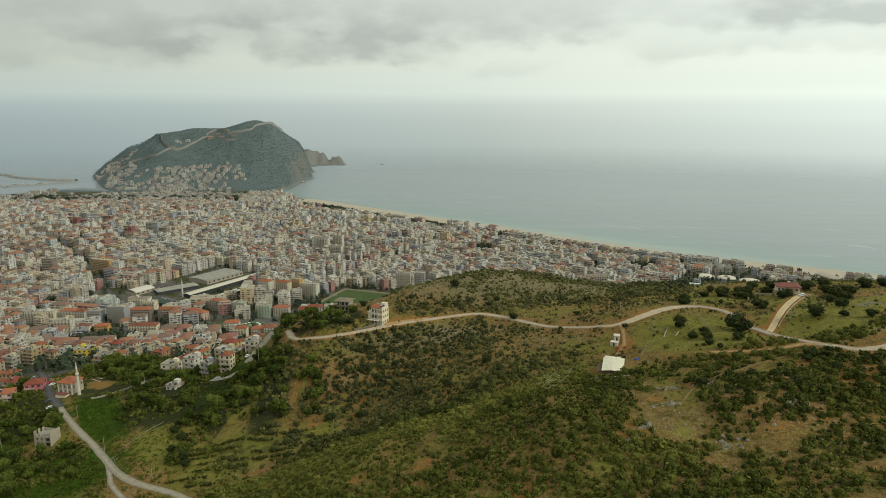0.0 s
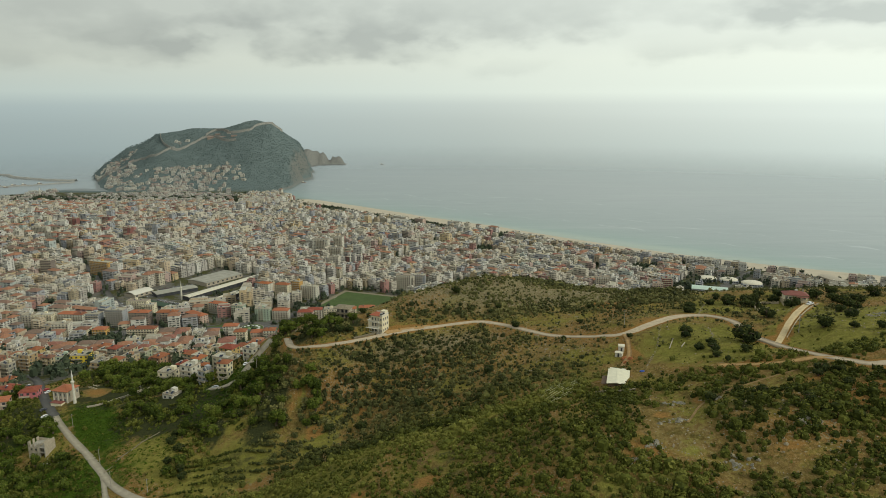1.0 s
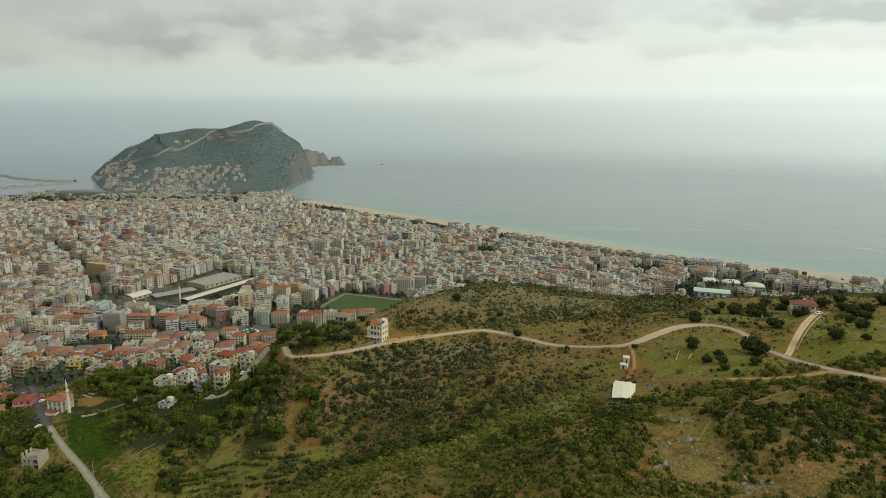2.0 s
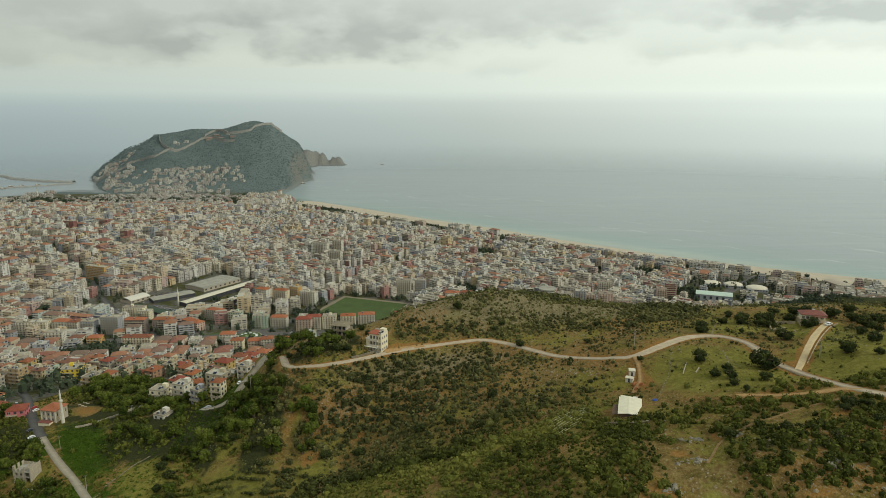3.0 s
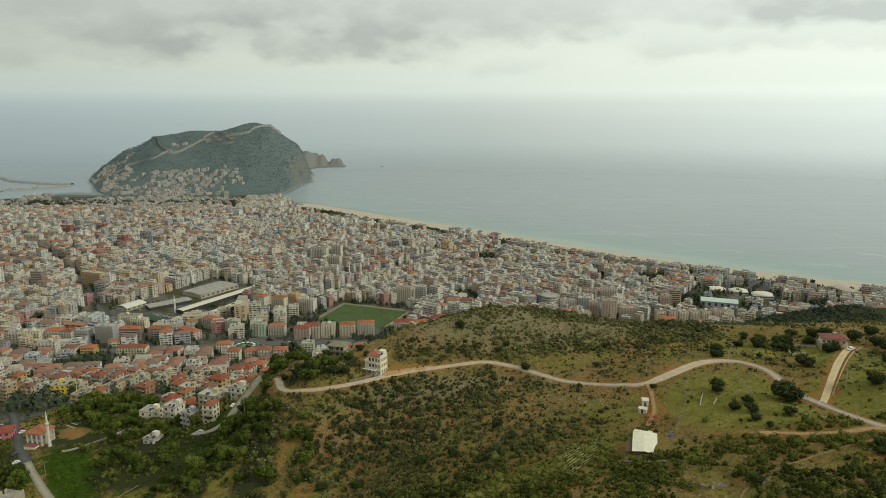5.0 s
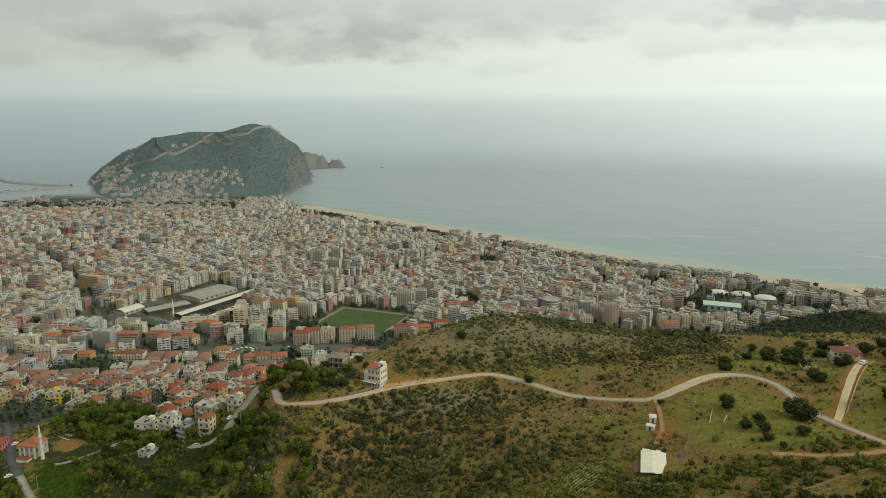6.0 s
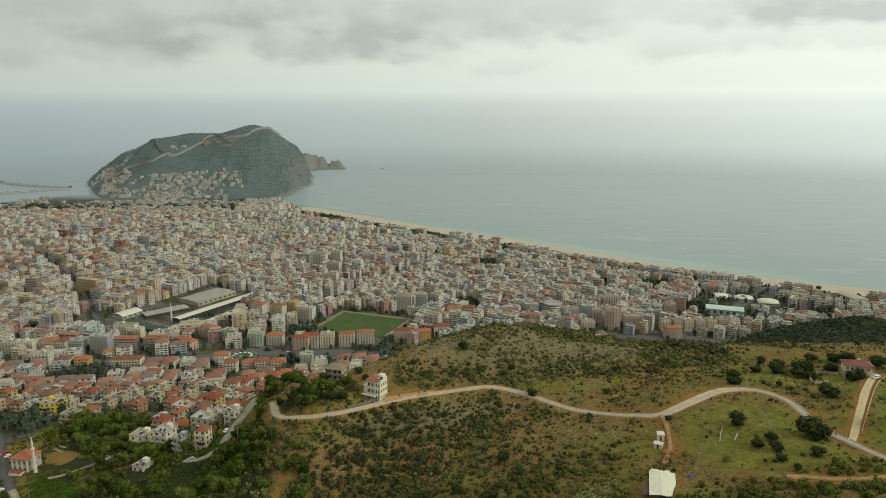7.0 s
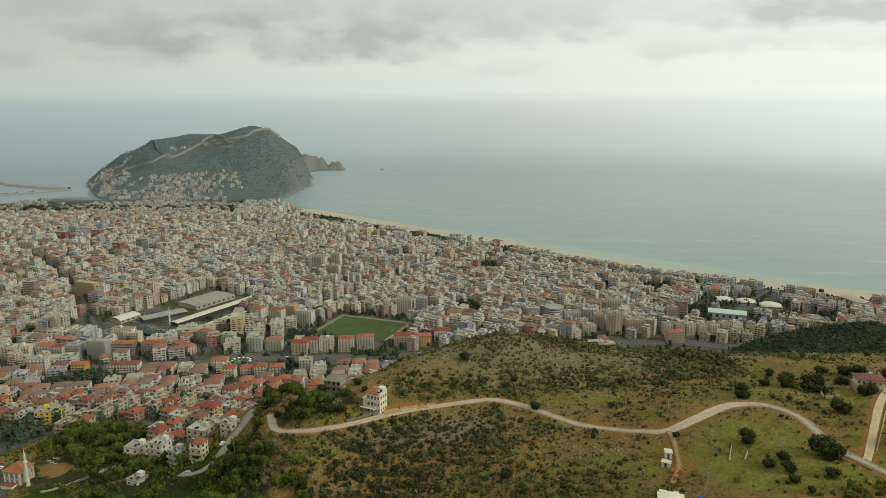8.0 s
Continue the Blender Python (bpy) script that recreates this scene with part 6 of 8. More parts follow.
MORE_TREES = [(172, 283, 2.4), (181, 301, 3.6), (142, 240, 2.2), (134, 239, 2.2), (139.6, 230, 2.4), (130.5, 360, 3.4), (198, 326, 3.8), (-145.5, 345, 3.4), (-138, 336, 3.6), (-141, 328, 3.0), (-131, 319, 3.2), (-128, 312, 2.8), (-146, 352, 3.0), (-134, 327, 3.4), (95, 236, 2.8), (75, 371, 2.2), (-26, 356, 2.2), (22, 330, 3.2), (-41, 326, 3.9), (179, 275, 2.8), (110, 230, 2.5), (121, 220, 2.7), (-98, 370, 3.2), (-106, 386, 2.8),
              (-111, 354, 3.6), (87, 398, 2.6), (-85, 404, 3.0), (-92, 410, 2.6), (-46, 411, 2.6), (-62, 402, 3.0), (160, 360, 3.4), (-12, 322, 3.0), (2, 317, 3.4), (190, 372, 4.0),
              (212, 372, 4.4), (176, 378, 3.6), (232, 340, 4.0), (240, 362, 4.4), (146, 372, 3.0), (-58, 330, 3.4), (-75, 322, 3.0), (131, 359, 3.2), (155, 385, 3.0), (157.5, 374, 3.6), (147, 350, 1.9), (164.3, 356, 3.2), (203, 352, 3.8), (188, 320, 3.0), (175.4, 361, 3.6), (185, 375, 3.8)]
used_ = set()


def plant(x, y, r, k, label, group, squash=1.0, kinds=KINDS):
    kind = kinds[k % len(kinds)]
    z = hz(x, y)
    m = Matrix.LocRotScale((x, y, z), Euler((0, 0, (x * 1.7 + y * 0.9) % 6.28)), (r, r, r * squash))
    if kind.name not in used_:
        used_.add(kind.name)
        ob = kind
        ob.matrix_world = m
    else:
        ob = copy_thing(kind, Matrix.LocRotScale((x, y, z), Euler((0, 0, (x * 1.7 + y * 0.9) % 6.28)), Vector((r / kind.scale[0], r / kind.scale[1], r * squash / kind.scale[2]))))
    return tagged(ob, label, "tree", group)


for k_, (x_, y_, s_) in enumerate(TREES + MORE_TREES):
    if s_ > 4.2:
        lab_ = "large dark round-crowned evergreen tree on the grassy slope"
    elif s_ > 2.9:
        lab_ = "dark green evergreen tree with a dense ragged crown"
    else:
        lab_ = "small bushy dark green tree on stony ground"
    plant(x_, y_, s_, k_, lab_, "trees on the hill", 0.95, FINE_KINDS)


def build_wood():
    """The wood in the valley, tree by tree."""
    rng = random.Random(9)
    spots = []
    while len(spots) < 310:
        x, y = rng.uniform(-330, -52), rng.uniform(300, 540)
        w = float(woody(np.array(x), np.array(y)))
        if rng.random() > w - 0.15 or y > town_edge(x) + 2:
            continue
        if not off_roads(np.array([x]), np.array([y]), 3.0)[0] or any(inside(x, y, c, 2.5) for c in CLEAR):
            continue
        if inside(x, y, (-208, 388, 50, 12, -51)) or inside(x, y, (-139, 380, 10, 22, 0)) or inside(x, y, (-156, 345, 14, 26, 25)) or (x + 104) ** 2 / 30 ** 2 + (y - 314) ** 2 / 28 ** 2 < 1:
            continue
        if any((x - p) ** 2 + (y - q) ** 2 < 11 for p, q, _ in spots):
            continue
        spots.append((x, y, rng.uniform(2.8, 5.2)))
    for k, (x, y, s) in enumerate(spots):
        plant(x, y, s, k, "dark green broadleaf tree in a dense valley wood", "trees of the valley wood", rng.uniform(0.85, 1.25))


build_wood()


def town_trees():
    rng = np.random.default_rng(91)
    n = 20000
    x, y = rng.uniform(-1500, 900, n), rng.uniform(430, 2230, n)
    ok = (y > town_edge(x) + 2) & (y < coast_y(x) - 100) & (np.abs(x) < 0.72 * y + 120)
    x, y = x[ok], y[ok]
    free = np.ones(len(x), bool)
    for i in range(0, len(x), 1500):
        d2 = (x[i:i + 1500, None] - PLOTS[None, :, 0]) ** 2 + (y[i:i + 1500, None] - PLOTS[None, :, 1]) ** 2
        free[i:i + 1500] = d2.min(1) > np.where(y[i:i + 1500] < 720, 7.0, 8.2) ** 2
    x, y = x[free], y[free]
    for line, w in ROADS:
        d, _ = near_line(x, y, line)
        m = d > w - 5
        x, y = x[m], y[m]
    m = ~inside(x, y, PITCH, 6)
    for r in KEEP[3:4]:
        m &= ~inside(x, y, r, -6)
    m &= rng.random(len(x)) < 0.75
    x, y = x[m], y[m]
    # the row of trees behind the beach
    bx = rng.uniform(-420, 900, 520)
    o = rng.uniform(66, 84, 520)
    bx, by = bx - 0.62 * o, coast_y(bx) - 0.78 * o
    x, y = np.r_[x, bx], np.r_[y, by]
    # trees round the football pitch
    px, py = rng.uniform(-210, -30, 500), rng.uniform(930, 1110, 500)
    m = inside(px, py, PITCH, 22) & ~inside(px, py, PITCH, 9) & (rng.random(500) < 0.6)
    x, y = np.r_[x, px[m]], np.r_[y, py[m]]
    for cx, cy, a, b in PARKS:
        k = int(a * b * 0.10)
        x, y = np.r_[x, rng.uniform(cx - a, cx + a, k)], np.r_[y, rng.uniform(cy - b, cy + b, k)]
    # the park of dark trees on the isthmus
    px, py = rng.uniform(-680, -430, 420), rng.uniform(2130, 2330, 420)
    m = py < coast_y(px) - 20
    x, y = np.r_[x, px[m]], np.r_[y, py[m]]
    n = len(x)
    r = rng.uniform(1.8, 4.4, n) * np.where(y < 720, 1.15, 1.0) * np.where((y > coast_y(x) - 130) & (x > -460), 0.62, 1.0)
    h = r * rng.uniform(0.9, 1.6, n)
    return np.stack([x, y, base_height(x, y) + h * 0.95], -1), np.stack([r, r, h], -1), np.clip(rng.normal(0.4, 0.2, n), 0, 1)


c_, r_, t_ = town_trees()
bush_stuff("town_trees", c_, r_, t_, 10, 0.40, M_FAR, "dark green garden and street trees between the houses", 92, 5)


def headland_wood():
    rng = np.random.default_rng(95)
    n = 26000
    x, y = rng.uniform(-1450, -540, n), rng.uniform(2250, 3080, n)
    z = base_height(x, y)
    slope = np.hypot(base_height(x + 6, y) - z, base_height(x, y + 6) - z) / 6
    ok = (z > np.where(x > -720, 4.5, 12)) & ((rng.random(n) < 0.36) | (z > 44 - 70 * smooth(x, -800, -640) + 30 * vnoise(x, y, 60, 97))) & (slope < 7) & (rng.random(n) < 0.85 + 0.5 * vnoise(x, y, 80, 98))
    x, y, z = x[ok], y[ok], z[ok]
    n = len(x)
    r = rng.uniform(3.5, 6.5, n)
    return np.stack([x, y, z - r * 0.02], -1), np.stack([r, r, r * rng.uniform(0.24, 0.42, n)], -1), np.clip(0.4 + 0.3 * vnoise(x, y, 110, 99) + rng.normal(0, 0.15, n), 0, 1)


c_, r_, t_ = headland_wood()
bush_stuff("headland_wood", c_, r_, t_, 1, 0.4, M_HAZED_PINE, "pine wood covering the castle headland, tinted blue-green for haze", 96, 4)

# ---- things on the hill ----
def bm_gable(x0, y0, x1, y1, z, rise, over=0.35, thick=0.12, axis="y", at=0.5):
    """A low gabled sheet roof with its ridge along one axis."""
    bm = bmesh.new()
    x0, y0, x1, y1 = x0 - over, y0 - over, x1 + over, y1 + over
    if axis == "y":
        xm = x0 + (x1 - x0) * at
        prof = [(x0, z), (xm, z + rise), (x1, z)]
        ends = [[(px, y, pz) for px, pz in prof] for y in (y0, y1)]
    else:
        ym = y0 + (y1 - y0) * at
        prof = [(y0, z), (ym, z + rise), (y1, z)]
        ends = [[(x, py, pz) for py, pz in prof] for x in (x0, x1)]
    top = [[bm.verts.new((p[0], p[1], p[2] + thick)) for p in e] for e in ends]
    low = [[bm.verts.new(p) for p in e] for e in ends]
    for i in range(2):
        bm.faces.new((top[0][i], top[0][i + 1], top[1][i + 1], top[1][i]))
        bm.faces.new((low[0][i], low[1][i], low[1][i + 1], low[0][i + 1]))
        for e in range(2):
            bm.faces.new((top[e][i], top[e][i + 1], low[e][i + 1], low[e][i]))
    bm.faces.new((top[0][0], top[1][0], low[1][0], low[0][0]))
    bm.faces.new((top[0][2], top[1][2], low[1][2], low[0][2]))
    return bm


def window_on(parent, x, y, z, turn, w=1.1, h=1.3, frame=None):
    """A window with glass, frame and sill on a wall."""
    win = part("window", bm_box(-w / 2, -.03, 0, w / 2, .04, h), M_GLASS, parent)
    win.matrix_basis = pose(x, y, z, 0, 0, turn)
    bm = bmesh.new()
    for q in ((-w / 2 - .08, -.07, -.08, w / 2 + .08, .04, 0), (-w / 2 - .08, -.06, h, w / 2 + .08, .04, h + .08), (-w / 2 - .08, -.06, 0, -w / 2, .04, h), (w / 2, -.06, 0, w / 2 + .08, .04, h), (-.04, -.055, 0, .04, -.03, h)):
        bm_box(*q, bm)
    part("frame", bm, frame or M_WHITE, win)
    part("sill", bm_box(-w / 2 - .15, -.16, -.16, w / 2 + .15, .02, -.08), M_SLAB, win)
    return win


def rail(parent, x0, y0, x1, y1, z, h=0.95):
    n = max(2, int(math.hypot(x1 - x0, y1 - y0) / 0.9))
    bm = bm_tube([(x0, y0, z + h), (x1, y1, z + h)], [.035, .035], 5)
    bm_tube([(x0, y0, z + h * .5), (x1, y1, z + h * .5)], [.025, .025], 5, bm)
    for k in range(n + 1):
        x, y = x0 + (x1 - x0) * k / n, y0 + (y1 - y0) * k / n
        bm_tube([(x, y, z), (x, y, z + h)], [.03, .03], 5, bm)
    return part("railing", bm, M_DARK, parent)


def hill_house():
    """The tall white house beside the track."""
    z = hz(-36, 390) - 2.2
    ob = thing("house", "white four-storey house with red tiled roof beside dirt track", "house", pose(-37.8, 394.4, z, 0, 0, -27))
    w, d = 8.0, 7.0
    a, b = w / 2, d / 2
    part("plinth", bm_box(-a - 2.2, -b - 2.2, -2.5, a + .3, b + .3, 2.2), M_CONC, ob, "grey concrete plinth and terrace")
    part("wall", bm_box(-a, -b, 2.2, a, b, 12.4), M_CREAM, ob)
    part("roof", bm_hip(-a, -b, a - 2.0, b - 1.2, 12.4, 1.5, over=.6), M_REDTILE, ob, "red tiled roof")
    bm = bmesh.new()
    for q in ((a - 2.0, -b, 12.4, a, -b + .2, 13.3), (a - .2, -b + .2, 12.4, a, b, 13.3), (-a, b - .2, 12.4, a - .2, b, 13.3)):
        bm_box(*q, bm)
    part("parapet", bm, M_WHITE, ob)
    part("stair_tower", bm_box(a - 3.4, b - 3.2, 12.4, a - .3, b - .3, 14.6), M_CREAM, ob)
    for k, (x, y) in enumerate(((a - 1.4, -b + 1.2), (a - 1.3, 0.3))):
        t = part("water_heater", bm_tube([(x - .7, y, 13.9), (x + .7, y, 13.9)], [.35, .35], 9), M_TANK, ob, "white water tank")
        part("stand", bm_box(x - .6, y - .25, 12.45, x + .6, y + .25, 13.55), M_DARK, t)
        part("solar_panel", bm_box(x - .8, y - 1.5, 12.9, x + .8, y - .4, 13.0), M_PANEL, t)
    for f in range(3):
        z0 = 2.2 + 3.3 * f
        # deep balconies on the valley front
        bal = part("balcony", bm_box(-a - .2, -b - 1.7, z0 - .2, a - 1.6, -b + .02, z0), M_WHITE, ob)
        part("parapet", bm_box(-a - .2, -b - 1.7, z0, a - 1.6, -b - 1.56, z0 + .85), M_WHITE, bal)
        for x in (-a - .1, -.6, a - 1.85):
            part("post", bm_box(x, -b - 1.66, z0 + .85, x + .18, -b - 1.5, z0 + 3.1), M_WHITE, bal)
        for x in (-2.6, -.6, 1.4):
            window_on(ob, x, -b, z0 + .6, 0, 1.2, 1.9)
        window_on(ob, 3.1, -b, z0 + 1.0, 0, .8, 1.2)
        for y in (-2.0, 0.1, 2.1):
            window_on(ob, a, y, z0 + 1.0, 90, 1.0, 1.35)
        for y in (-2.0, 1.5):
            window_on(ob, -a, y, z0 + 1.0, 270, 1.0, 1.3)
            window_on(ob, y, b, z0 + 1.0, 180, 1.0, 1.3)
    part("awning", bm_box(-a - 2.0, -b - 2.6, 5.2, a - 1.4, -b - 1.72, 5.32), M_WHITE, ob, "white flat awning")
    for x in (-a - 1.9, -1.2, a - 1.6):
        part("awning_post", bm_tube([(x, -b - 2.0, 2.2), (x, -b - 2.0, 5.2)], [.07, .07], 6), M_DARK, ob)
    part("side_roof", bm_box(-a - 3.0, -b + .5, 8.7, -a - .02, b - 2, 8.86), M_WHITE, ob, "pale lean-to roof")
    part("side_wall", bm_box(-a - 2.6, -b + .9, 2.2, -a - .04, b - 2.4, 8.7), M_CREAM, ob)
    rail(ob, -a - 2.1, -b - 2.1, a + .2, -b - 2.1, 2.2)


hill_house()


def sheet_shed():
    """The shed under a wide pale sheet roof."""
    z = hz(73.6, 281) - 1.1
    ob = thing("shed", "low livestock shed under a broad white sheet-metal roof", "shed", pose(73.6, 280.3, z, 0, 0, -16))
    a, b = 4.0, 7.8
    part("wall", bm_box(-a, -b, -2.0, a, b, 2.5), M_RUST, ob, "dark rusty sheet wall")
    roof = part("roof", bm_gable(-a, -b, a, b, 2.5, 0.55, over=.5, axis="y", at=.44), M_SHEDROOF, ob)
    step = 0.62
    n = int((2 * a + 1.0) / step)
    ridge = -a - .5 + (2 * a + 1.0) * .44
    mesh = None
    for k in range(n + 1):
        x = -a - .5 + k * step
        f = (x + a + .5) / (ridge + a + .5) if x < ridge else (a + .5 - x) / (a + .5 - ridge)
        zz = 2.62 + .55 * f
        rib = bm_box(-.04, -b - .5, 0, .04, b + .5, .05) if mesh is None else None
        if rib:
            o = part("seam", rib, M_SHEDROOF, roof)
            mesh = o.data
        else:
            o = new("seam", mesh)
            o.parent = roof
        o.location = (x, 0, zz - .01)
    part("ridge_cap", bm_box(ridge - .2, -b - .52, 3.12, ridge + .2, b + .52, 3.22), M_SHEDROOF, roof)
    part("lean_to", bm_gable(-a - 2.6, -b + 1, -a - .5, b - 6, 1.5, 0.25, over=.1, axis="y", at=.95), M_RUST, ob, "rusty dark lean-to roof")
    part("back_room", bm_box(a - 3.0, b + .1, -1, a - 1.2, b + 2.2, 2.6), M_WHITE, ob, "small white room at the back")
    part("door", bm_box(-1.2, -b - .06, 0, 1.2, -b + .02, 2.2), M_DARK, ob)
    part("loose_sheet", bm_box(-a, b - .3, 2.95, -a + 2.8, b + 1.1, 3.0), M_SHEDROOF, ob)


sheet_shed()


def hut(x, y, turn, w, d, h, label):
    ob = thing("hut", label, "hut", pose(x, y, hz(x, y) - .1, 0, 0, turn), "huts on the earth path")
    part("wall", bm_box(-w / 2, -d / 2, -.6, w / 2, d / 2, h), M_WHITE, ob)
    part("roof", bm_gable(-w / 2, -d / 2, w / 2, d / 2, h, .18, over=.2, axis="x"), M_SHEET, ob, "white sheet roof")
    part("door", bm_box(-.4, -d / 2 - .05, 0, .4, -d / 2 + .02, 1.8), M_DARK, ob)


hut(84.0, 316.5, -12, 2.6, 3.2, 2.4, "small white site hut with sheet roof")
hut(81.6, 311.0, -30, 3.2, 2.4, 1.9, "low white hut beside bare orange earth")

def brick_pile(x, y, turn, rows):
    """A loose stack of hollow bricks."""
    z = hz(x, y)
    ob = thing("brick_pile", "loose stack of orange hollow bricks on bare earth", "brick pile", pose(x, y, z, 0, 0, turn), "brick piles by the shed")
    rng = random.Random(int(x * 10))
    mesh = None
    for c in range(3):
        for i in range(rows - c):
            for j in range(3 - c):
                if mesh is None:
                    o = part("brick", bm_box(-.19, -.28, 0, .19, .28, .36), M_BRICK, ob)
                    mesh = o.data
                else:
                    o = new("brick", mesh)
                    o.parent = ob
                o.matrix_basis = pose((i - rows / 2 + c / 2) * .42 + rng.uniform(-.03, .03), (j - 1 + c / 2) * .62, c * .37 - .1, 0, 0, rng.uniform(-7, 7))


brick_pile(83.2, 306.6, 20, 7)
brick_pile(85.0, 303.4, -35, 6)
brick_pile(82.0, 301.2, 70, 5)

# blue tarpaulin heap in the grass by the shed
bm_ = bmesh.new()
bmesh.ops.create_icosphere(bm_, subdivisions=2, radius=1.0)
for v_ in bm_.verts:
    v_.co = Vector((v_.co.x * 1.2, v_.co.y * 0.9, max(v_.co.z, -.2) * 0.6)) * (1 + 0.25 * noise.noise(v_.co * 1.8))
o_ = part("tarpaulin", bm_, M_BLUE)
o_.location = (84.5, 283.5, hz(84.5, 283.5) + .1)
tagged(o_, "crumpled blue tarpaulin heap lying in the grass", "tarpaulin")


def farmhouse():
    z = hz(184.5, 351) + 1.0
    ob = thing("farmhouse", "low farmhouse with a dark red tiled roof among trees", "house", pose(184, 354.5, z, 0, 0, -14))
    part("wall", bm_box(-5.8, -3.0, 0, 5.0, 3.2, 2.9), M_CREAM, ob)
    part("terrace", bm_box(-6.4, -5.6, -4.0, 5.6, 3.8, -.02), M_TAN, ob, "earth-coloured terrace")
    part("roof", bm_hip(-5.8, -3.0, 5.0, 3.2, 2.9, 1.6, over=.8), M_MAROON, ob)
    part("porch_roof", bm_box(-1.0, -5.4, 2.5, 5.2, -3.82, 2.64), M_MAROON, ob)
    for x in (-.8, 2.0, 5.0):
        part("porch_post", bm_box(x - .1, -5.3, -.01, x + .1, -5.1, 2.5), M_CONC, ob)
    for x in (-5, -3.2, 1, 3.6):
        window_on(ob, x, -3.0, .9, 0, 1.0, 1.2)
    part("door", bm_box(-1.2, -3.06, 0, -.2, -2.98, 2.1), M_DARK, ob)
    t = part("water_heater", bm_tube([(-.7, .3, 4.9), (.7, .3, 4.9)], [.33, .33], 9), M_TANK, ob, "white water tank")
    part("stand", bm_box(-.6, .1, 3.6, .6, .5, 4.6), M_DARK, t)
    part("chimney", bm_box(3.2, .8, 3.6, 3.8, 1.4, 5.4), M_CONC, ob)


farmhouse()


def stone_wall(name, pts, h, thick, mat, label, category="wall", sunk=0.5, straight=False):
    """A wall that follows the ground, of coursed stones with an uneven top."""
    line = np.concatenate([np.linspace(p, q, max(2, int(math.dist(p, q) / 1.2)), endpoint=False) for p, q in zip(pts, pts[1:])] + [np.array([pts[-1]], float)]) if straight else curve_points(pts, 1.2)
    hp = Heap()
    rng = np.random.default_rng(int(abs(pts[0][0]) * 10 + abs(pts[0][1])))
    seg = np.diff(line, axis=0)
    ang = np.degrees(np.arctan2(seg[:, 1], seg[:, 0]))
    ln = np.hypot(seg[:, 0], seg[:, 1])
    n = len(seg)
    for c in range(max(1, int(round(h / 0.45)))):
        z = height(line[:-1, 0], line[:-1, 1]) + c * 0.45
        t = thick / 2 * rng.uniform(.85, 1.1, n)
        v = solids(stack(0 * ln, -t, np.full(n, -sunk if c == 0 else 0)), stack(ln * rng.uniform(.9, 1.02, n), t, 0.45 * rng.uniform(.85, 1.12, n)))
        hp.add(to_world(v, line[:-1, 0], line[:-1, 1], z, ang), CUBE_F, 0)
    return tagged(new(name, hp.mesh(name, [mat])), label, category)


stone_wall("garden_wall", [(161, 348.5), (164, 357), (170, 361), (176, 355)], 1.5, .35, M_TAN, "pale rendered garden wall on the crest", straight=True)
stone_wall("garden_wall", [(161.6, 348), (168, 348.6)], 1.2, .35, M_TAN, "pale rendered garden wall below a terrace", straight=True)
stone_wall("retaining_wall", [(150.3, 294.4), (155.6, 301.4), (163.4, 312), (174.4, 327), (185.2, 340.6), (192.6, 347.4)], .6, .35, M_TAN, "low stone retaining wall beside the sandy drive")
stone_wall("stone_wall", [(102, 302.5), (104.5, 308), (107, 313)], .5, .4, M_SLAB, "short whitewashed stone wall on the grass")
stone_wall("stone_wall", [(106.5, 300.5), (108.5, 303.5), (110, 306)], .5, .4, M_SLAB, "short broken whitewashed stone wall on the grass")
stone_wall("stone_wall", [(62, 271), (69, 265.5), (76, 263)], .9, .8, M_STONE, "dry stone terrace wall below the shed")
stone_wall("retaining_wall", [(-226, 412), (-214, 416), (-200, 424), (-188, 430)], 1.2, .4, M_SLAB, "pale retaining wall beside the mosque yard")
stone_wall("stone_wall", [(-176, 331), (-172, 341), (-166, 352), (-158, 361)], .5, .5, M_STONE, "low field wall around the meadow")
stone_wall("retaining_wall", [(-52, 384.4), (-44.5, 387), (-38.5, 389.8)], 1.3, .5, M_STONE, "brown stone retaining wall above the track")


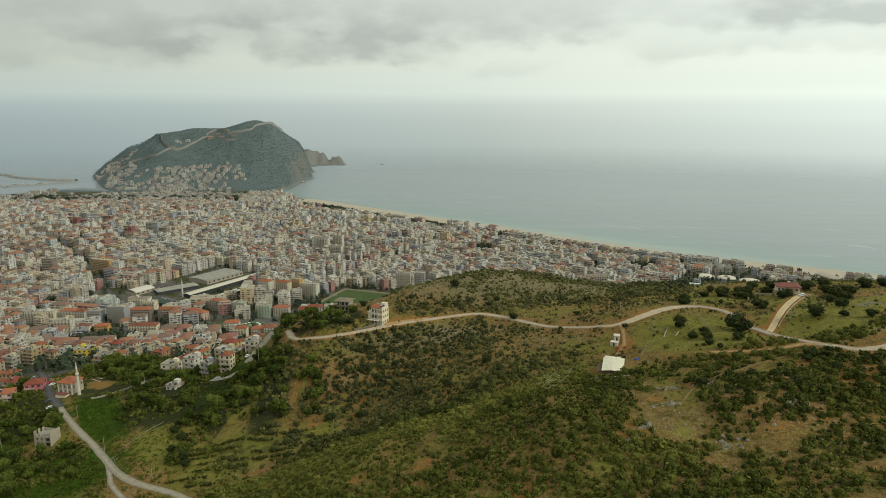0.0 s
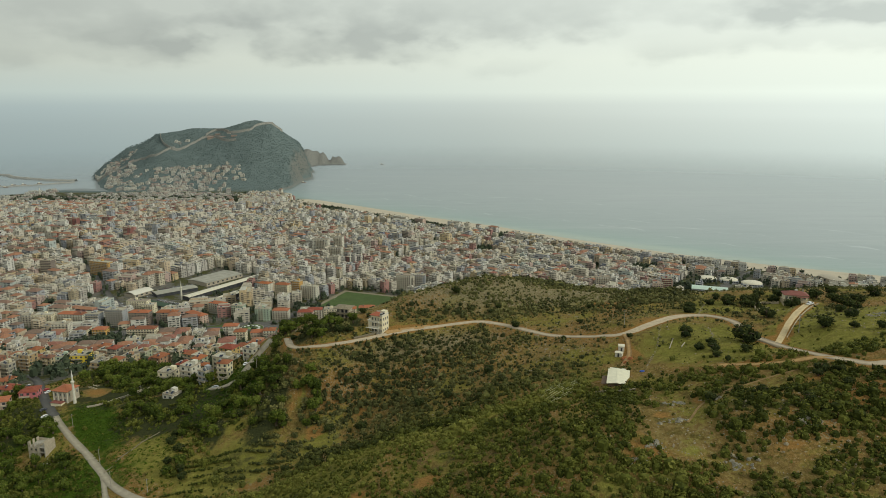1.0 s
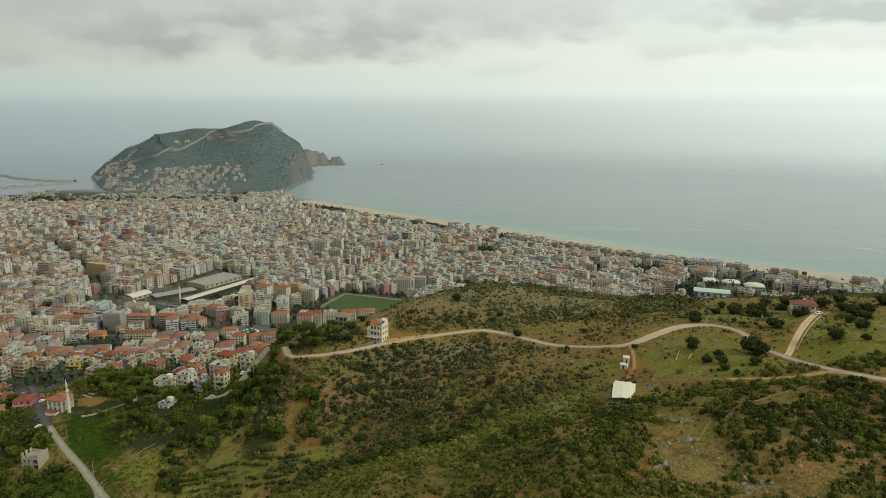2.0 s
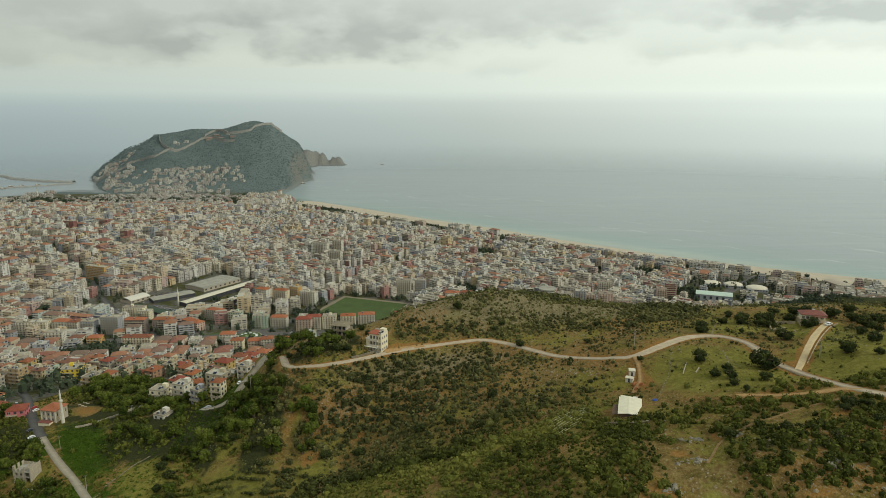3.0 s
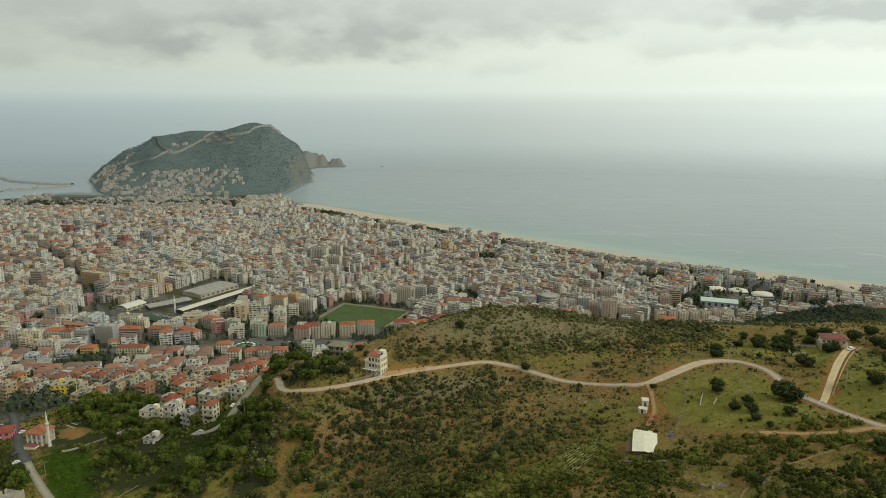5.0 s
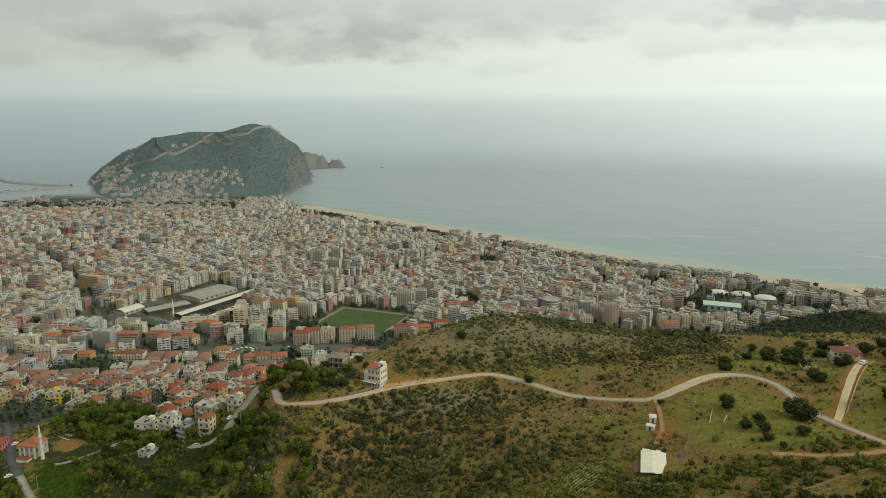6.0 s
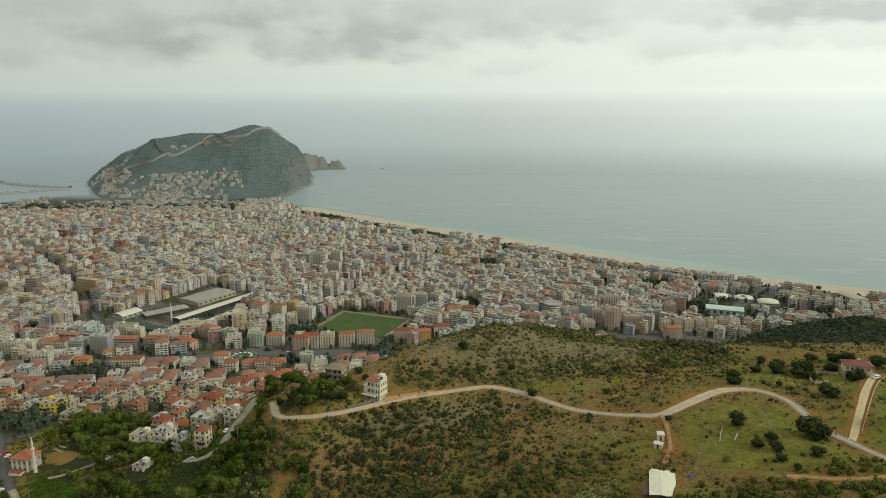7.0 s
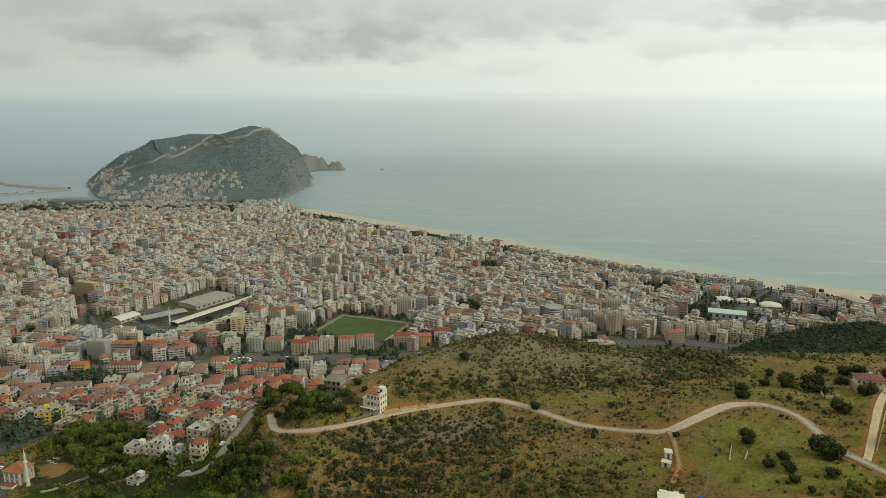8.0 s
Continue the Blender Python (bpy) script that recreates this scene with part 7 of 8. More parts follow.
def mosque():
    z = hz(-248, 427) - .3
    ob = thing("mosque", "small cream mosque with an orange tiled hipped roof", "mosque", pose(-247.5, 428.5, z, 0, 0, -12))
    a, b = 5.3, 5.2
    part("wall", bm_box(-a, -b, -2, a, b, 8.2), M_SLAB, ob)
    part("roof", bm_hip(-a, -b, a, b, 8.2, 2.4, over=.8), M_ORANGE, ob)
    for x in (-a - .05, -2.0, 1.5, a - .55):
        part("pilaster", bm_box(x, -b - .25, -1, x + .6, -b + .02, 8.15), M_WHITE, ob)
    for x in (-3.3, .05, 3.3):
        window_on(ob, x, -b, 1.0, 0, 1.3, 2.2)
        window_on(ob, x, -b, 4.6, 0, 1.1, 2.2)
    for y in (-3.4, 0, 3.4):
        window_on(ob, -a, y, 4.4, 270, 1.1, 2.2)
        window_on(ob, a, y, 4.4, 90, 1.1, 2.2)
    part("porch", bm_box(-a + .5, -b - 3.6, -1.5, 3.0, -b - .27, 1.5), M_CREAM, ob)
    part("porch_roof", bm_hip(-a + .5, -b - 3.6, 3.0, -b - .4, 1.5, .7, over=.4), M_MAROON, ob)
    m = thing("minaret", "slender white minaret with a pointed cap beside the mosque", "minaret", pose(-238.6, 421.6, hz(-238.6, 421.6), 0, 0, 0))
    part("base", bm_tube([(0, 0, -1), (0, 0, 3.4), (0, 0, 4.4)], [1.05, 1.05, .8], 8), M_WHITE, m)
    part("shaft", bm_tube([(0, 0, 4.4), (0, 0, 14.2)], [.80, .70], 14), M_WHITE, m)
    bal = part("balcony", bm_tube([(0, 0, 13.4), (0, 0, 14.2), (0, 0, 14.3), (0, 0, 15.1)], [.72, 1.1, 1.15, 1.15], 16), M_WHITE, m)
    part("upper_shaft", bm_tube([(0, 0, 14.3), (0, 0, 18.0)], [.58, .54], 12), M_WHITE, m)
    part("cap", bm_tube([(0, 0, 18.0), (0, 0, 19.0), (0, 0, 23.0)], [.68, .5, .03], 12), M_TANK, m, "pale pointed cap")
    part("finial", bm_tube([(0, 0, 23.0), (0, 0, 23.9)], [.06, .02], 6), M_DARK, m)
    return ob


mosque()


def stone_row(pts, label, seed):
    """Fallen stones along an old field boundary."""
    rng = np.random.default_rng(seed)
    line = curve_points(pts, 0.5)
    line = line[rng.random(len(line)) < 0.85] + rng.normal(0, 0.35, (1, 2))
    line = line + rng.normal(0, 0.3, line.shape)
    build_stones("stone_row", line[:, 0], line[:, 1], rng.uniform(.18, .48, len(line)), M_ROCK, label, seed)


stone_row([(88, 289), (93, 298), (98, 308), (102, 319), (107, 333)], "line of fallen stones through the grass", 71)
stone_row([(132, 350), (139, 366), (153, 388)], "line of fallen stones over the crest", 72)
stone_row([(120, 300), (124, 310), (126, 322)], "loose stones along a grassy bank", 73)


def yard_slab(x, y, turn):
    ob = thing("stone_slab", "low white slab of unknown use in the mosque yard", "stone slab", pose(x, y, hz(x, y), 0, 0, turn), "white slabs in the yard")
    part("base", bm_box(-.9, -.35, -.3, .9, .35, .35), M_SLAB, ob)
    part("headstone", bm_box(-1.1, -.4, .35, -.95, .4, 1.2), M_SLAB, ob)


# small white shapes of unknown use, stood in for by low slabs
for x_, y_ in ((-248, 462), (-245, 460), (-242, 458), (-246, 455), (-243, 453), (-240, 451)):
    yard_slab(x_, y_, 30)


def ruin():
    z = hz(-229, 366) - .4
    ob = thing("unfinished_house", "abandoned grey concrete frame house among bushes", "house", pose(-229, 367, z, 0, 0, -10))
    a, b = 5.2, 4.2
    for f in range(2):
        part("slab", bm_box(-a, -b, 3.0 * f + 2.8, a, b, 3.0 * f + 3.05), M_CONC, ob)
    # block walls with empty window holes; the top storey has lost its roof
    for f in range(3):
        z0, z1 = 3.0 * f + (.06 if f else -2.0), 3.0 * f + 2.79
        for x0, x1 in ((-a, -a + 1.4), (-a + 2.7, -a + 4.2), (-a + 5.5, -a + 6.6)):
            part("wall", bm_box(x0, -b - .12, z0, x1, -b + .12, z1 - (.9 if f == 2 and x0 > -a else 0)), M_RUIN, ob)
        if f < 2:
            for x0, x1 in ((-a + 1.4, -a + 2.7), (-a + 4.2, -a + 5.5)):
                part("breast_wall", bm_box(x0, -b - .1, z0, x1, -b + .1, 3.0 * f + .95), M_RUIN, ob)
                part("lintel", bm_box(x0, -b - .1, 3.0 * f + 2.2, x1, -b + .1, z1), M_RUIN, ob)
        for y0, y1 in ((-b + .13, -b + 2.2), (-b + 3.6, -b + 5.2), (-b + 6.6, b)):
            part("wall", bm_box(-a - .12, y0, z0, -a + .12, y1, z1 - (.5 if f == 2 and y0 > 0 else 0)), M_RUIN, ob)
        part("wall", bm_box(-a + .13, b - .2, z0, a, b, z1 - (1.2 if f == 2 else 0)), M_RUIN, ob)
        for x in (1.6, a - .36):
            part("column", bm_box(x, -b, z0, x + .35, -b + .35, z1), M_CONC, ob)
        part("partition", bm_box(1.2, -b + .4, z0, 1.4, b - .3, z1 - (1.4 if f == 2 else 0)), M_RUIN, ob)
    part("end_wall", bm_box(a - .3, -b + .4, -2, a, b - .25, 8.9), M_SLAB, ob, "tall pale end wall")
    part("beam", bm_box(1.6, -b, 8.8, a, -b + .35, 9.1), M_CONC, ob)
    rng = np.random.default_rng(66)
    rx, ry = rng.uniform(-224, -212, 60), rng.uniform(352, 364, 60)
    build_stones("rubble", rx, ry, rng.uniform(.2, .6, 60), M_RUIN, "heap of broken blocks beside a ruined house", 67)
    h = thing("hut", "small derelict whitewashed hut in the bushes", "hut", pose(-220, 351.5, hz(-220, 351.5), 0, 0, 20))
    part("wall", bm_box(-1.8, -1.5, -.6, 1.8, 1.5, 2.0), M_WHITE, h)
    part("roof", bm_gable(-1.8, -1.5, 1.8, 1.5, 2.0, .5, axis="x"), M_CONC, h)


ruin()


def villa():
    z = hz(-62, 416) + .2
    ob = thing("villa", "unfinished tan two-storey villa with a broad hipped roof", "house", pose(-62, 417, z, 0, 0, -16))
    a, b = 5.0, 4.2
    part("wall", bm_box(-a + 1.5, -b + 1.5, -3, a - 1.2, b, 6.2), M_SLAB, ob)
    for f in (0, 1):
        part("slab", bm_box(-a - .3, -b - .3, 3.1 * f - .2, a + .3, b + .3, 3.1 * f), M_STONE, ob)
        for x in (-a, -a / 3, a / 3, a - .3):
            part("column", bm_box(x, -b, 3.1 * f, x + .3, -b + .3, 3.1 * f + 2.9), M_SLAB, ob)
        part("parapet", bm_box(-a - .3, -b - .3, 3.1 * f, a + .3, -b - .15, 3.1 * f + .8), M_STONE, ob)
        for x in (-2.5, 0.2, 2.8):
            window_on(ob, x, -b + 1.5, 3.1 * f + .5, 0, 1.3, 1.8, M_DARK)
    part("roof", bm_hip(-a, -b, a, b, 6.2, 1.4, over=.5), M_STONE, ob, "brown bare roof")


villa()


def pole(x, y, h=8.5):
    z = hz(x, y)
    ob = thing("utility_pole", "grey concrete utility pole with a crossarm beside the lane", "utility pole", pose(x, y, z, 0, 0, 30), "poles along the lane")
    part("shaft", bm_tube([(0, 0, -.8), (0, 0, h)], [.17, .10], 8), M_CONC, ob)
    part("crossarm", bm_box(-.9, -.06, h - .7, .9, .06, h - .55), M_DARK, ob)
    for k in (-.75, 0, .75):
        part("insulator", bm_tube([(k, 0, h - .55), (k, 0, h - .3)], [.05, .04], 6), M_WHITE, ob)


for x_, y_ in ((-256, 366), (-224, 391), (-184, 343), (-165, 316), (-141, 303), (-190, 411), (-112, 395), (92, 343), (156, 296)):
    pole(x_, y_)


def car(x, y, turn, mat, word, on="the lane", group="parked cars", z=None):
    ob = thing("car", f"small {word} car parked beside {on}", "car", pose(x, y, (hz(x, y) if z is None else z) + .16, 0, 0, turn), group)
    bm = bmesh.new()
    prof = [(-2.1, .25), (-2.1, .75), (-1.9, .85), (-1.35, .92), (-.75, 1.42), (.75, 1.46), (1.55, .95), (2.05, .82), (2.1, .3)]
    lo = [bm.verts.new((px, -.82, pz)) for px, pz in prof]
    hi = [bm.verts.new((px, .82, pz)) for px, pz in prof]
    bm.faces.new(lo), bm.faces.new(hi[::-1])
    for i in range(len(prof)):
        bm.faces.new((lo[i], lo[(i + 1) % len(prof)], hi[(i + 1) % len(prof)], hi[i]))
    bmesh.ops.bevel(bm, geom=bm.edges[:], offset=.06, segments=1, affect="EDGES")
    part("body", bm, mat, ob)
    part("windscreen", bm_box(-1.25, -.7, .98, -.98, .7, 1.30), M_GLASS, ob)
    for s in (-1, 1):
        part("side_window", bm_box(-.75, s * .80 - .04, .98, .95, s * .80 + .04, 1.34), M_GLASS, ob)
        for px in (-1.3, 1.3):
            wl = part("wheel", bm_tube([(px, s * .66, .3), (px, s * .86, .3)], [.31, .31], 10), M_DARK, ob)
            part("rim", bm_tube([(px, s * .86, .3), (px, s * .88, .3)], [.18, .17], 8), M_GREYROOF, wl)
    return ob


M_CAR_W, M_CAR_S, M_CAR_D, M_CAR_R = (plain_mat(n, c, .3, .0, .1, spec=.5) for n, c in (("white_car_paint", (.75, .75, .74)), ("silver_car_paint", (.42, .43, .44)), ("dark_car_paint", (.04, .045, .06)), ("red_car_paint", (.35, .03, .03))))
car(186.5, 344.5, 30, M_CAR_W, "white", "the farmhouse")
car(-124, 413, 75, M_CAR_W, "white", "a hairpin lane")
car(-139, 398.8, 20, M_CAR_S, "silver", "the turning place")
car(-255, 414, 52, M_CAR_D, "dark", "the mosque")
car(-249, 405, 50, M_CAR_W, "white")
car(-246.5, 400, 50, M_CAR_S, "silver")
car(-271, 447, 54, M_CAR_W, "white")
car(-276, 454, 54, M_CAR_R, "red")
base_cars_ = [o for o in scene.objects if o.name.startswith("car") and o.type == "EMPTY"][:4]
rng_ = random.Random(3)
ring_ = curve_points(RING, 10)
for k_ in range(26):
    i_ = rng_.randrange(45, 120)
    p_, q_ = ring_[i_], ring_[i_ + 1]
    a_ = math.atan2(q_[1] - p_[1], q_[0] - p_[0])
    s_ = rng_.choice((-8, -3.5, 3.5, 8))
    x_, y_ = p_[0] - math.sin(a_) * s_, p_[1] + math.cos(a_) * s_
    src_ = base_cars_[k_ % 4]
    o_ = copy_thing(src_, pose(x_, y_, float(base_height(x_, y_)) + .5, 0, 0, math.degrees(a_)))
    word_ = ("white", "white", "silver", "dark")[k_ % 4]
    tagged(o_, f"small {word_} car standing on the ring road", "car", "cars on the ring road")


# ---- landmarks of the town ----
def slab_on(name, rect, z, mat, label, category, h=0.12):
    cx, cy, a, b, rot = rect
    ob = part(name, bm_box(-a, -b, -1.5, a, b, h), mat)
    ob.matrix_world = pose(cx, cy, z, 0, 0, rot)
    return tagged(ob, label, category, kind="structure")


PZ = float(base_height(-122, 1018)) + 0.25
slab_on("pitch_surround", (-122, 1018, 60, 49, -21), PZ - .1, M_STONE, "bare earth strip around the football pitch", "ground")
turf = slab_on("pitch", (-122, 1018, 53, 42, -21), PZ + .05, M_TURF, "green football pitch among apartment blocks", "football pitch")
stone_wall("stadium_wall", [(-54, 1036), (-68, 1000), (-85, 962)], 2.2, .4, M_SLAB, "pale concrete wall along the football pitch")


def goal(x, turn):
    ob = thing("goal", "white football goal frame on the pitch", "goal", turf.matrix_world @ pose(x, 0, .12, 0, 0, turn), "football goals")
    for y in (-3.66, 3.66):
        part("post", bm_tube([(0, y, 0), (0, y, 2.44)], [.08, .08], 6), M_WHITE, ob)
    part("crossbar", bm_tube([(0, -3.66, 2.44), (0, 3.66, 2.44)], [.08, .08], 6), M_WHITE, ob)


goal(-49, 0), goal(49, 180)


def vault(name, cx, cy, length, width, eaves, rise, turn, roof, label, walls=None, category="hall", open_front=False):
    """A hall with a curved roof."""
    z = float(base_height(cx, cy))
    ob = thing(name, label, category, pose(cx, cy, z, 0, 0, turn))
    a, b = length / 2, width / 2
    part("wall", bm_box(-a + .6, -b + .6, -1, a - .6, b - .6, eaves), walls or M_SLAB, ob)
    bm = bmesh.new()
    n = 10
    top, low = [], []
    for x in (-a, a):
        top.append([bm.verts.new((x, -b + 2 * b * k / n, eaves + rise * (1 - (2 * k / n - 1) ** 2) + .25)) for k in range(n + 1)])
        low.append([bm.verts.new((x, -b + 2 * b * k / n, eaves + rise * (1 - (2 * k / n - 1) ** 2))) for k in range(n + 1)])
    for k in range(n):
        bm.faces.new((top[0][k], top[1][k], top[1][k + 1], top[0][k + 1]))
        bm.faces.new((low[0][k], low[0][k + 1], low[1][k + 1], low[1][k]))
        for e in (0, 1):
            bm.faces.new((top[e][k], top[e][k + 1], low[e][k + 1], low[e][k]))
    for k in (0, n):
        bm.faces.new((top[0][k], top[1][k], low[1][k], low[0][k]))
    part("roof", bm, roof, ob)
    if eaves > 3:
        m = max(4, int(length / 9))
        for s in (-1, 1):
            for k in range(m):
                x = -a + 2 * a * (k + .5) / m
                part("window", bm_box(x - 1.8, s * (b - .6) - .06, eaves * .35, x + 1.8, s * (b - .6) + .06, eaves * .8), M_GLASS, ob)
    return ob


vault("market_hall", -392, 1155, 78, 48, 6, 1.2, 58, M_GREYROOF, "large market hall with a broad grey-beige roof")
vault("market_canopy", -357, 1098, 160, 16, 6, 1.0, 59.3, M_SHEET, "long market canopy with a white roof", M_DARK)
vault("market_canopy", -331, 1046, 86, 14, 6, 0.8, 63, M_SHEET, "long low canopy with a pale roof", M_DARK)
vault("market_canopy", -431, 1074, 66, 24, 5, 1.0, 41, M_GREYROOF, "low grey market canopy over stalls", M_DARK)
vault("market_canopy", -430, 1000, 92, 15, 4, .8, -30, M_DARKGREEN, "low dark green market canopy", M_DARK)
vault("tent_hall", -484, 1062, 36, 26, 5, 3.0, 62, M_WHITE, "hall with a white vaulted roof by the junction")
def domed_hall(cx, cy, a, b, eaves, rise):
    """A sports hall under a low oval dome."""
    ob = thing("sports_hall", "sports hall under a low white oval dome", "sports hall", pose(cx, cy, float(base_height(cx, cy)), 0, 0, -12), "domed sports halls")
    part("wall", bm_box(-a * .92, -b * .92, -1, a * .92, b * .92, eaves), M_GREYPAINT, ob)
    for x in range(-3, 4):
        part("window", bm_box(x * a * .25 - 1.4, -b * .92 - .05, eaves * .4, x * a * .25 + 1.4, -b * .92 + .05, eaves * .8), M_GLASS, ob)
    bm = bmesh.new()
    n, rings = 24, []
    for k in range(6):
        s, h = math.cos(k * math.pi / 11), math.sin(k * math.pi / 11)
        rings.append([bm.verts.new((a * s * math.cos(2 * math.pi * i / n), b * s * math.sin(2 * math.pi * i / n), eaves + rise * h)) for i in range(n)])
    for r0, r1 in zip(rings, rings[1:]):
        for i in range(n):
            bm.faces.new((r0[i], r0[(i + 1) % n], r1[(i + 1) % n], r1[i]))
    bm.faces.new(rings[-1])
    part("dome", bm, M_SHEET, ob, "white ribbed membrane roof")


domed_hall(452, 1152, 16, 12, 4, 4)
domed_hall(485, 1141, 15, 12, 4, 4)
domed_hall(514, 1118, 17, 13, 4, 4.5)
vault("sports_hall", 422, 1062, 54, 22, 10, 3, -20, M_GREENROOF, "long hall with a pale green roof", M_GREYPAINT, category="sports hall")
vault("warehouse", 656, 1130, 44, 24, 9, 2.0, -78, M_SLAB, "hall with a pale pitched roof near the beach")
vault("hotel_hall", -104, 1700, 46, 22, 14, 1.5, -36, M_GREYROOF, "broad glazed hotel behind the beach", M_GREYPAINT, "hotel")


def round_tower():
    z = float(base_height(160, 1053))
    ob = thing("round_building", "round white office building with ribbon windows", "office building", pose(160, 1056, z))
    part("wall", bm_tube([(0, 0, -1), (0, 0, 20.5)], [13, 13], 28), M_WHITE, ob)
    for f in range(6):
        part("window_band", bm_tube([(0, 0, 1.2 + 3.3 * f), (0, 0, 2.8 + 3.3 * f)], [13.12, 13.12], 28), M_GLASS, ob)
    part("roof", bm_tube([(0, 0, 20.5), (0, 0, 21.2), (0, 0, 21.4)], [13.8, 13.8, 13.2], 28), M_GREYROOF, ob)


round_tower()


def roundabout():
    z = float(base_height(-254, 871)) + .35
    ring = part("roundabout", bm_tube([(0, 0, -1), (0, 0, .06)], [28, 28], 36), M_ASPHALT)
    ring.matrix_world = pose(-254, 871, z)
    tagged(ring, "asphalt roundabout on the ring road", "roundabout", kind="structure")
    bed = thing("flower_bed", "round grass island with a ring of pale beds", "flower bed", pose(-254, 871, z))
    part("kerb", bm_tube([(0, 0, 0), (0, 0, .3)], [17, 17], 36), M_SLAB, bed)
    part("lawn", bm_tube([(0, 0, .3), (0, 0, .42)], [16.4, 16.2], 36), M_TURF, bed)
    for k in range(12):
        a = k * math.pi / 6
        part("bed", bm_tube([(11 * math.cos(a), 11 * math.sin(a), .42), (11 * math.cos(a), 11 * math.sin(a), .6)], [2.0, 1.8], 10), M_LINE, bed)
    part("bed", bm_tube([(0, 0, .42), (0, 0, .8)], [4, 3.6], 16), M_GREENPAINT, bed)
    for x, y, a, b, r in ((-216, 886, 11, 4, 6), (-190, 889, 11, 4, 6), (-298, 880, 15, 6, 14), (-292, 856, 13, 6, 12), (-222, 868, 9, 3, 6)):
        lawn = part("lawn", bm_box(-a, -b, -1.2, a, b, .22), M_TURF)
        lawn.matrix_world = pose(x, y, float(base_height(x, y)) + .35, 0, 0, r)
        tagged(lawn, "green grass traffic island along the ring road", "lawn", "traffic islands", "structure")


roundabout()


def town_minaret(x, y, h):
    m = thing("minaret", "tall white minaret rising above the town", "minaret", pose(x, y, float(base_height(x, y))), "town minarets")
    part("shaft", bm_tube([(0, 0, -1), (0, 0, h * .62)], [1.5, 1.1], 10), M_WHITE, m)
    part("balcony", bm_tube([(0, 0, h * .58), (0, 0, h * .62), (0, 0, h * .65)], [1.15, 2.0, 2.0], 12), M_WHITE, m)
    part("upper_shaft", bm_tube([(0, 0, h * .62), (0, 0, h * .82)], [.9, .8], 10), M_WHITE, m)
    part("cap", bm_tube([(0, 0, h * .82), (0, 0, h)], [1.0, .03], 10), M_GREYROOF, m)


for x_, y_, h_ in ((-169, 1226, 40), (-149, 1226, 40), (-406, 1035, 30), (-1310, 2230, 36)):
    town_minaret(x_, y_, h_)


# ---- shore, headland and harbour ----
def mound(name, pts, half, top, label, seed):
    """A rubble breakwater."""
    line = curve_points(pts, 9)
    rng = np.random.default_rng(seed)
    n = len(line)
    d = np.gradient(line, axis=0)
    d /= np.linalg.norm(d, axis=1, keepdims=True)
    nr = np.stack([-d[:, 1], d[:, 0]], -1)
    prof = [(-1.0, -4.0), (-.75, 1.0), (-.35, top), (.35, top), (.75, 1.0), (1.0, -4.0)]
    V = np.stack([np.concatenate([line + nr * half * o, np.full((n, 1), zz)], 1) + rng.normal(0, .7, (n, 3)) for o, zz in prof], 1)
    i = np.arange(n * 6).reshape(n, 6)
    q = np.stack([i[:-1, :-1], i[:-1, 1:], i[1:, 1:], i[1:, :-1]], -1).reshape(-1, 4)
    return tagged(new(name, mesh_of(name, V, [q], [M_RAMPART])), label, "breakwater", kind="structure")


mound("breakwater", [(-2300, 3080), (-1886, 2933), (-1760, 2830), (-1641, 2765), (-1540, 2720), (-1440, 2700)], 12, 4.5, "long curved rubble breakwater of the harbour", 1)
mound("pier", [(-1720, 2500), (-1625, 2518), (-1573, 2535), (-1499, 2588), (-1425, 2662)], 9, 2.6, "low harbour pier", 2)


def boat(x, y, turn, s, label):
    ob = thing("boat", label, "boat", Matrix.LocRotScale((x, y, 0), Euler((0, 0, radians(turn))), (s, s, s)), "boats on the water")
    bm = bmesh.new()
    rings = []
    for px, w, h in ((-4, .9, 1.1), (-2, 1.3, .9), (1, 1.3, .95), (3, .8, 1.2), (4.4, .05, 1.6)):
        rings.append([bm.verts.new(p) for p in ((px, -w, h), (px, -w * .6, -.4), (px, w * .6, -.4), (px, w, h))])
    for r0, r1 in zip(rings, rings[1:]):
        for k in range(4):
            bm.faces.new((r0[k], r1[k], r1[(k + 1) % 4], r0[(k + 1) % 4]))
    bm.faces.new(rings[0]), bm.faces.new(rings[-1][::-1])
    part("hull", bm, M_BROWN, ob)
    part("cabin", bm_box(-2.6, -.8, .9, .2, .8, 2.3), M_WHITE, ob)
    part("mast", bm_tube([(.8, 0, .9), (.8, 0, 5.5)], [.08, .05], 6), M_BARK, ob)


boat(-301, 3400, 20, 2.0, "dark wooden tour boat far out on the sea")
for k_, (x_, y_, t_) in enumerate(((-1600, 2560, 30), (-1570, 2575, 40), (-1585, 2490, 15), (-1530, 2610, 50), (-560, 2700, 60), (-535, 2640, 30), (-1640, 2535, 10))):
    boat(x_, y_, t_, 2.0, "wooden boat lying close to the harbour shore")


